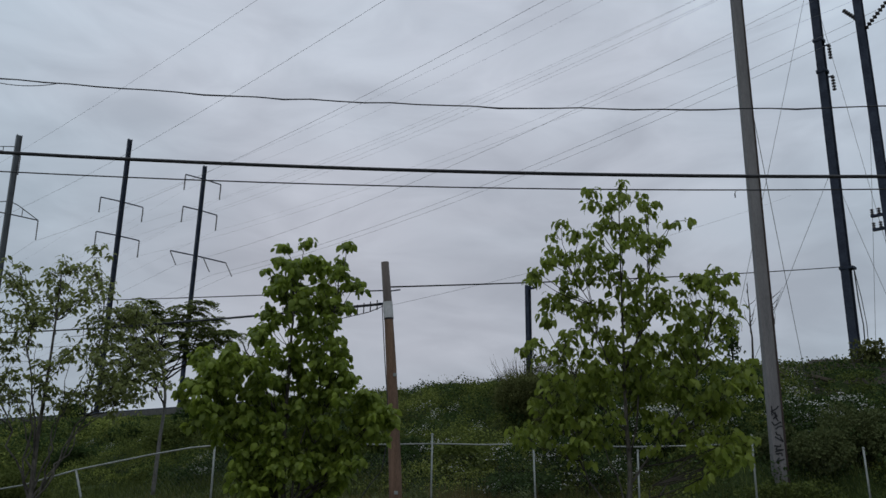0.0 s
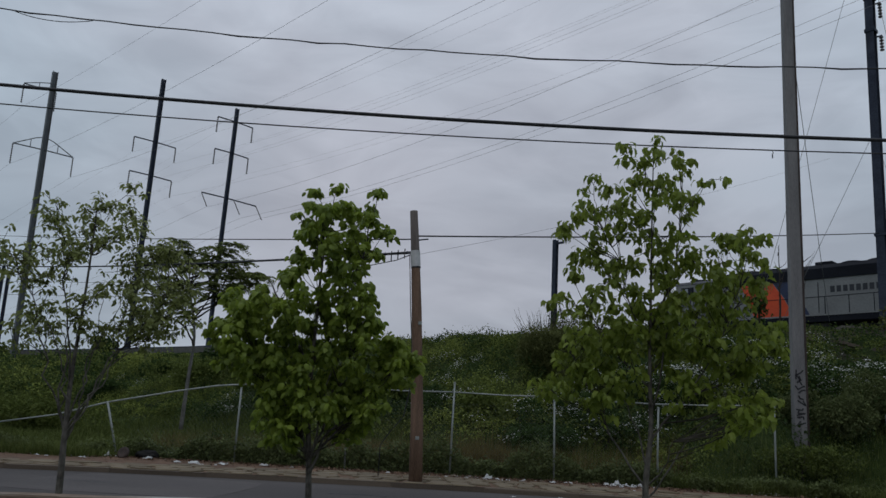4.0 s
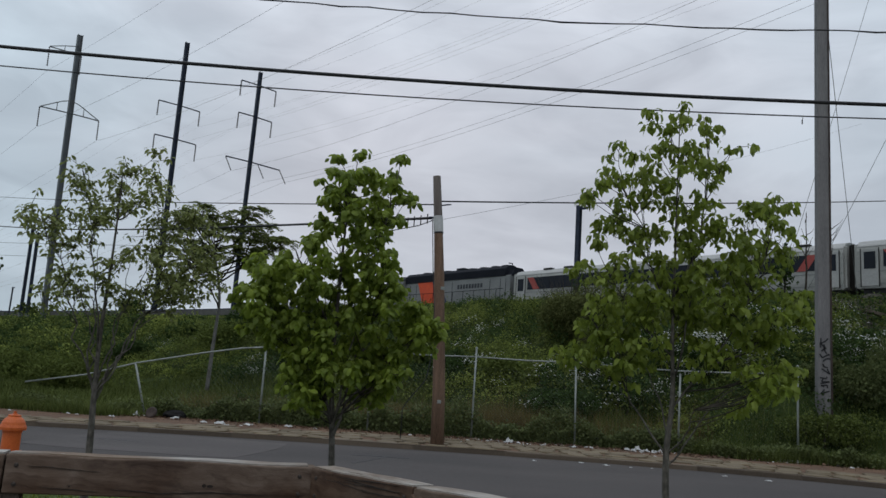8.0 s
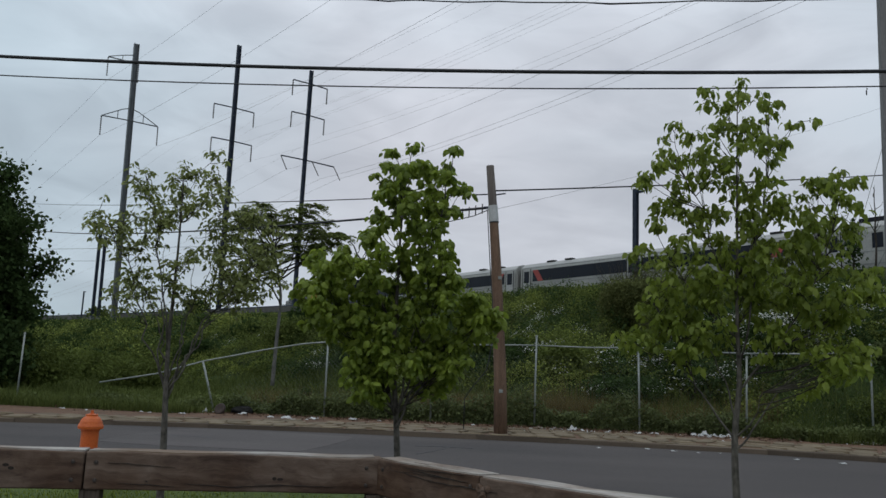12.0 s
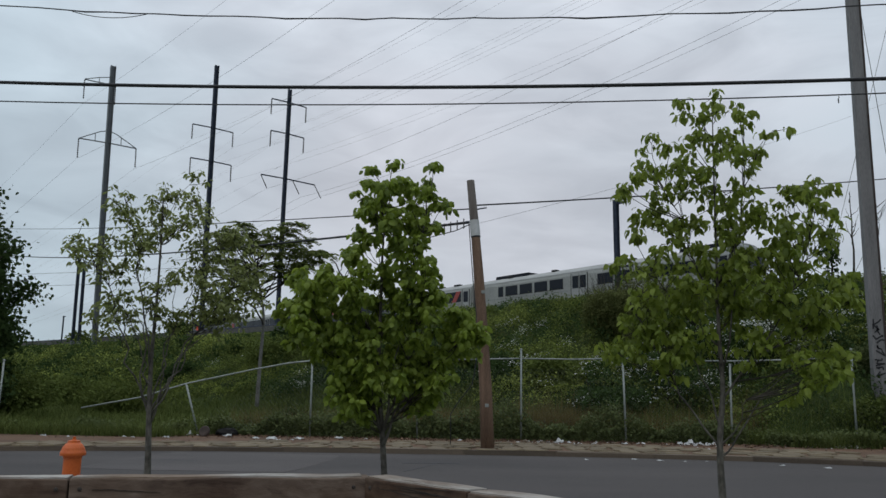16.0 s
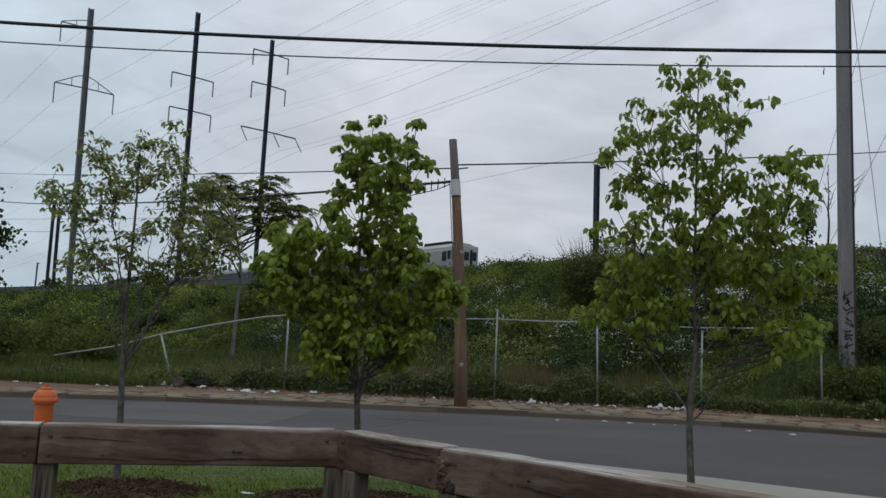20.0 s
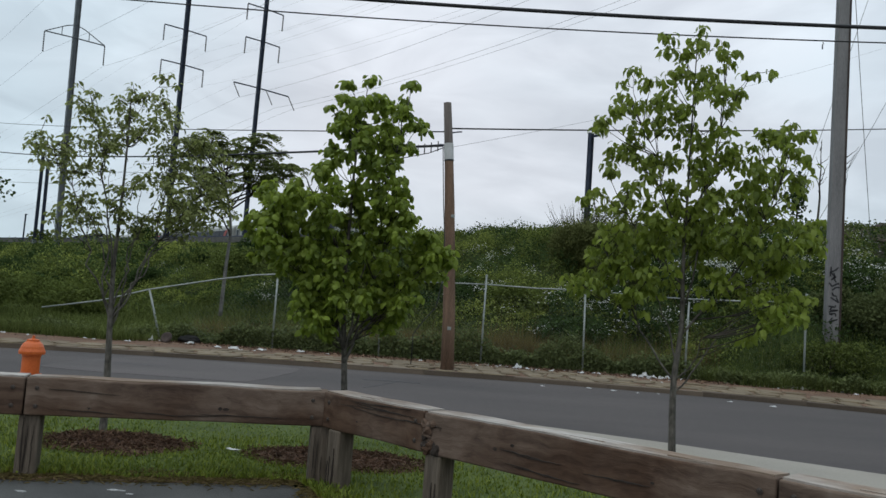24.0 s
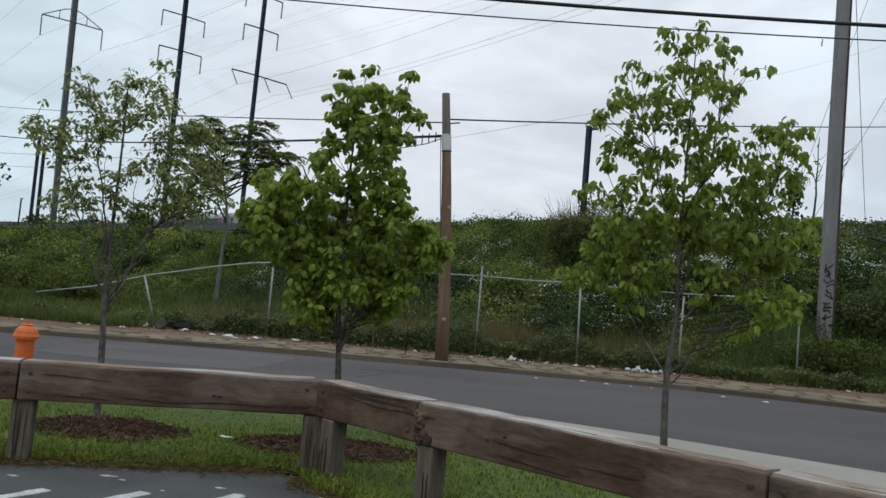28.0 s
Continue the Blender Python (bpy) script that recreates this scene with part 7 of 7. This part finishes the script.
def make_cab_car():
    ln = 25.9
    base = thing("cab_car", pose(*track_point(0), RAIL_Z, 0, 0, -45), "silver cab car with separate dark windows at the rear", "railway car", "cars of the train")
    car_shell(base, ln, 1)
    for x in (3.2, 24.3):
        plate(base, "window", [(x, 2.15), (x + 0.6, 2.15), (x + 0.6, 3.0), (x, 3.0)], -1.601, GLASS, t=0.02)
    for x in (4.1, 5.8, 7.5, 9.2, 14.1, 15.9, 17.65, 19.4, 21.1):
        w = plate(base, "window", [(x, 2.22), (x + 1.42, 2.22), (x + 1.42, 2.98), (x, 2.98)], -1.601, GLASS, t=0.02)
        plate(w, "window_seal", [(x - 0.06, 2.16), (x + 1.48, 2.16), (x + 1.48, 2.22), (x - 0.06, 2.22)], -1.601, UNDER, t=0.012)
    car_door(base, 0.6, 1.4)
    car_door(base, 11.5, 13.1, True)
    part("roof_unit", extrude_profile(bmesh.new(), [(-1.0, 3.70), (1.0, 3.70), (0.9, 4.05), (-0.9, 4.05)], 2.2, 6.1), LOCO_BLACK, base, "black roof equipment hump")
    part("roof_unit", extrude_profile(bmesh.new(), [(-1.0, 3.70), (1.0, 3.70), (0.9, 4.05), (-0.9, 4.05)], 20.9, 24.4), LOCO_BLACK, base, "black roof equipment hump")
    for k in range(5):
        part("horn", tubed([(24.6 + 0.18 * k, -0.3, 3.86), (24.6 + 0.18 * k, -0.3, 4.15)], 0.05, 6), LOCO_BLACK, base)
    plate(base, "cab_side_window", [(25.05, 2.3), (25.45, 2.3), (25.45, 3.05), (25.05, 3.05)], -1.601, GLASS, t=0.02)
    end = part("cab_end", boxed(25.5, 25.75, -1.5, 1.5, 1.05, 3.7, 0.1), SILVER_ROOF, base)
    for y in (-1.25, 0.55):
        part("end_window", boxed(25.74, 25.78, y, y + 0.7, 2.35, 3.15, 0.01), GLASS, end)
    part("end_door", boxed(25.74, 25.79, -0.42, 0.42, 1.1, 3.2, 0.01), SILVER, end)
    part("end_door_glass", boxed(25.785, 25.80, -0.28, 0.28, 2.3, 3.05, 0.005), GLASS, end)
    for y in (-0.6, 0.55):
        part("collision_post", boxed(25.74, 25.95, y - 0.06, y + 0.06, 1.1, 3.3, 0.02), UNDER, end)
    for x in (4.2, 9.3, 17.0):
        roof_vent(base, x, 0.5)
    for k in range(5):
        x = 15.6 + 0.38 * k
        plate(base, "lettering_bar", [(x, 3.18), (x + 0.27, 3.18), (x + 0.27, 3.32), (x, 3.32)], -1.601, LETTER, t=0.03)
    return base


LOCO_LEN, CAR_LEN = 18.1, 25.9
locomotive = make_locomotive()
car_one = make_band_car()
car_two = copy_thing(car_one, car_one.matrix_basis.copy())
cab_car = make_cab_car()


# ---- pieces of the kerb and the far pavement ----
def make_pieces():
    far = bpy.data.objects["pavement_far"]
    me = []
    for k in range(4):
        bm = boxed(-1.236, 1.236, 0, 0.19, -0.25, 0.125, 0.014)
        bmesh.ops.translate(bm, verts=bm.verts, vec=(0, 0, 0))
        for v in bm.verts:
            v.co.z += random.uniform(-0.012, 0.012)
            v.co.y += random.uniform(-0.012, 0.012)
        m = bpy.data.meshes.new("kerb_stone")
        bm.to_mesh(m)
        bm.free()
        m.materials.append(KERB)
        me.append(m)
    x = -40.0
    while x < 24:
        ob = new("kerb_stone", random.choice(me))
        ob.parent = far
        t = math.atan2(kerb_y(x + 1.2) - kerb_y(x - 1.2), 2.4)
        ob.matrix_basis = Matrix.Translation((x, kerb_y(x), random.uniform(-0.02, 0.012))) @ Matrix.Rotation(t + random.uniform(-0.008, 0.008), 4, "Z")
        x += 2.40 * math.cos(t)
    # broken old slabs, each split by crossing cracks into uneven pieces
    slabs = []
    for k in range(8):
        w, d = random.uniform(0.25, 0.37), random.uniform(0.27, 0.35)
        n = random.choice((5, 6, 7))
        a0 = random.uniform(0, 6.28)
        pts = []
        for i in range(n):
            a = a0 + 2 * math.pi * (i + random.uniform(-0.2, 0.2)) / n
            pts.append((w * max(-1, min(1, 1.3 * math.cos(a))) * random.uniform(0.9, 1.08), d * max(-1, min(1, 1.3 * math.sin(a))) * random.uniform(0.9, 1.08)))
        bm = bmesh.new()
        top = [bm.verts.new((px * 0.95, py * 0.95, 0.03 + random.uniform(-0.008, 0.008))) for px, py in pts]
        mid = [bm.verts.new((px, py, 0.018)) for px, py in pts]
        bot = [bm.verts.new((px * 1.02, py * 1.02, -0.06)) for px, py in pts]
        bm.faces.new(top)
        for a, b in ((mid, top), (bot, mid)):
            for i in range(n):
                bm.faces.new((a[i], a[(i + 1) % n], b[(i + 1) % n], b[i]))
        m = bpy.data.meshes.new("paving_slab")
        bm.to_mesh(m)
        bm.free()
        m.materials.append(SLAB)
        slabs.append(m)
    count = 0
    for r in range(5):
        x = -22.0 + 0.3 * r
        while x < 15 and count < 298:
            y = kerb_y(x) + 0.47 + 0.60 * r
            if r < (3 if x < -8 else 4 if x < -4 else 5) and random.random() < 0.93 - 0.1 * max(r - 2, 0):
                ob = new("paving_slab", random.choice(slabs))
                ob.parent = far
                ob.matrix_basis = pose(x, y + random.uniform(-0.04, 0.04), 0.108 + 0.008 * r + random.uniform(-0.008, 0.008), random.uniform(-1.6, 1.6), random.uniform(-1.6, 1.6), random.choice((0, 180)) + random.uniform(-12, 12))
                count += 1
            x += random.uniform(0.54, 0.68)


random.seed(41)
make_pieces()


# ---- movement ----
def train_q(t):
    """Where the locomotive's front stands along the track, in metres from its nearest point."""
    if t <= 20:
        s = t - 11
        return -86.1 - 7.846 * s + 0.058 * s * s + 0.0041 * s ** 3 + 0.034 * max(8 - t, 0) ** 2
    s = min(t - 20, 5.0)
    return train_q(20) - 5.81 * s + 0.581 * s * s


def motions():
    times = [i * 1.0 for i in range(29)]
    for ob, off in ((locomotive, 0.0), (car_one, LOCO_LEN), (car_two, LOCO_LEN + CAR_LEN), (cab_car, LOCO_LEN + 2 * CAR_LEN)):
        walk(ob, [(t, pose(*track_point(train_q(t) + off), RAIL_Z, 0, 0, -45)) for t in times])


motions()
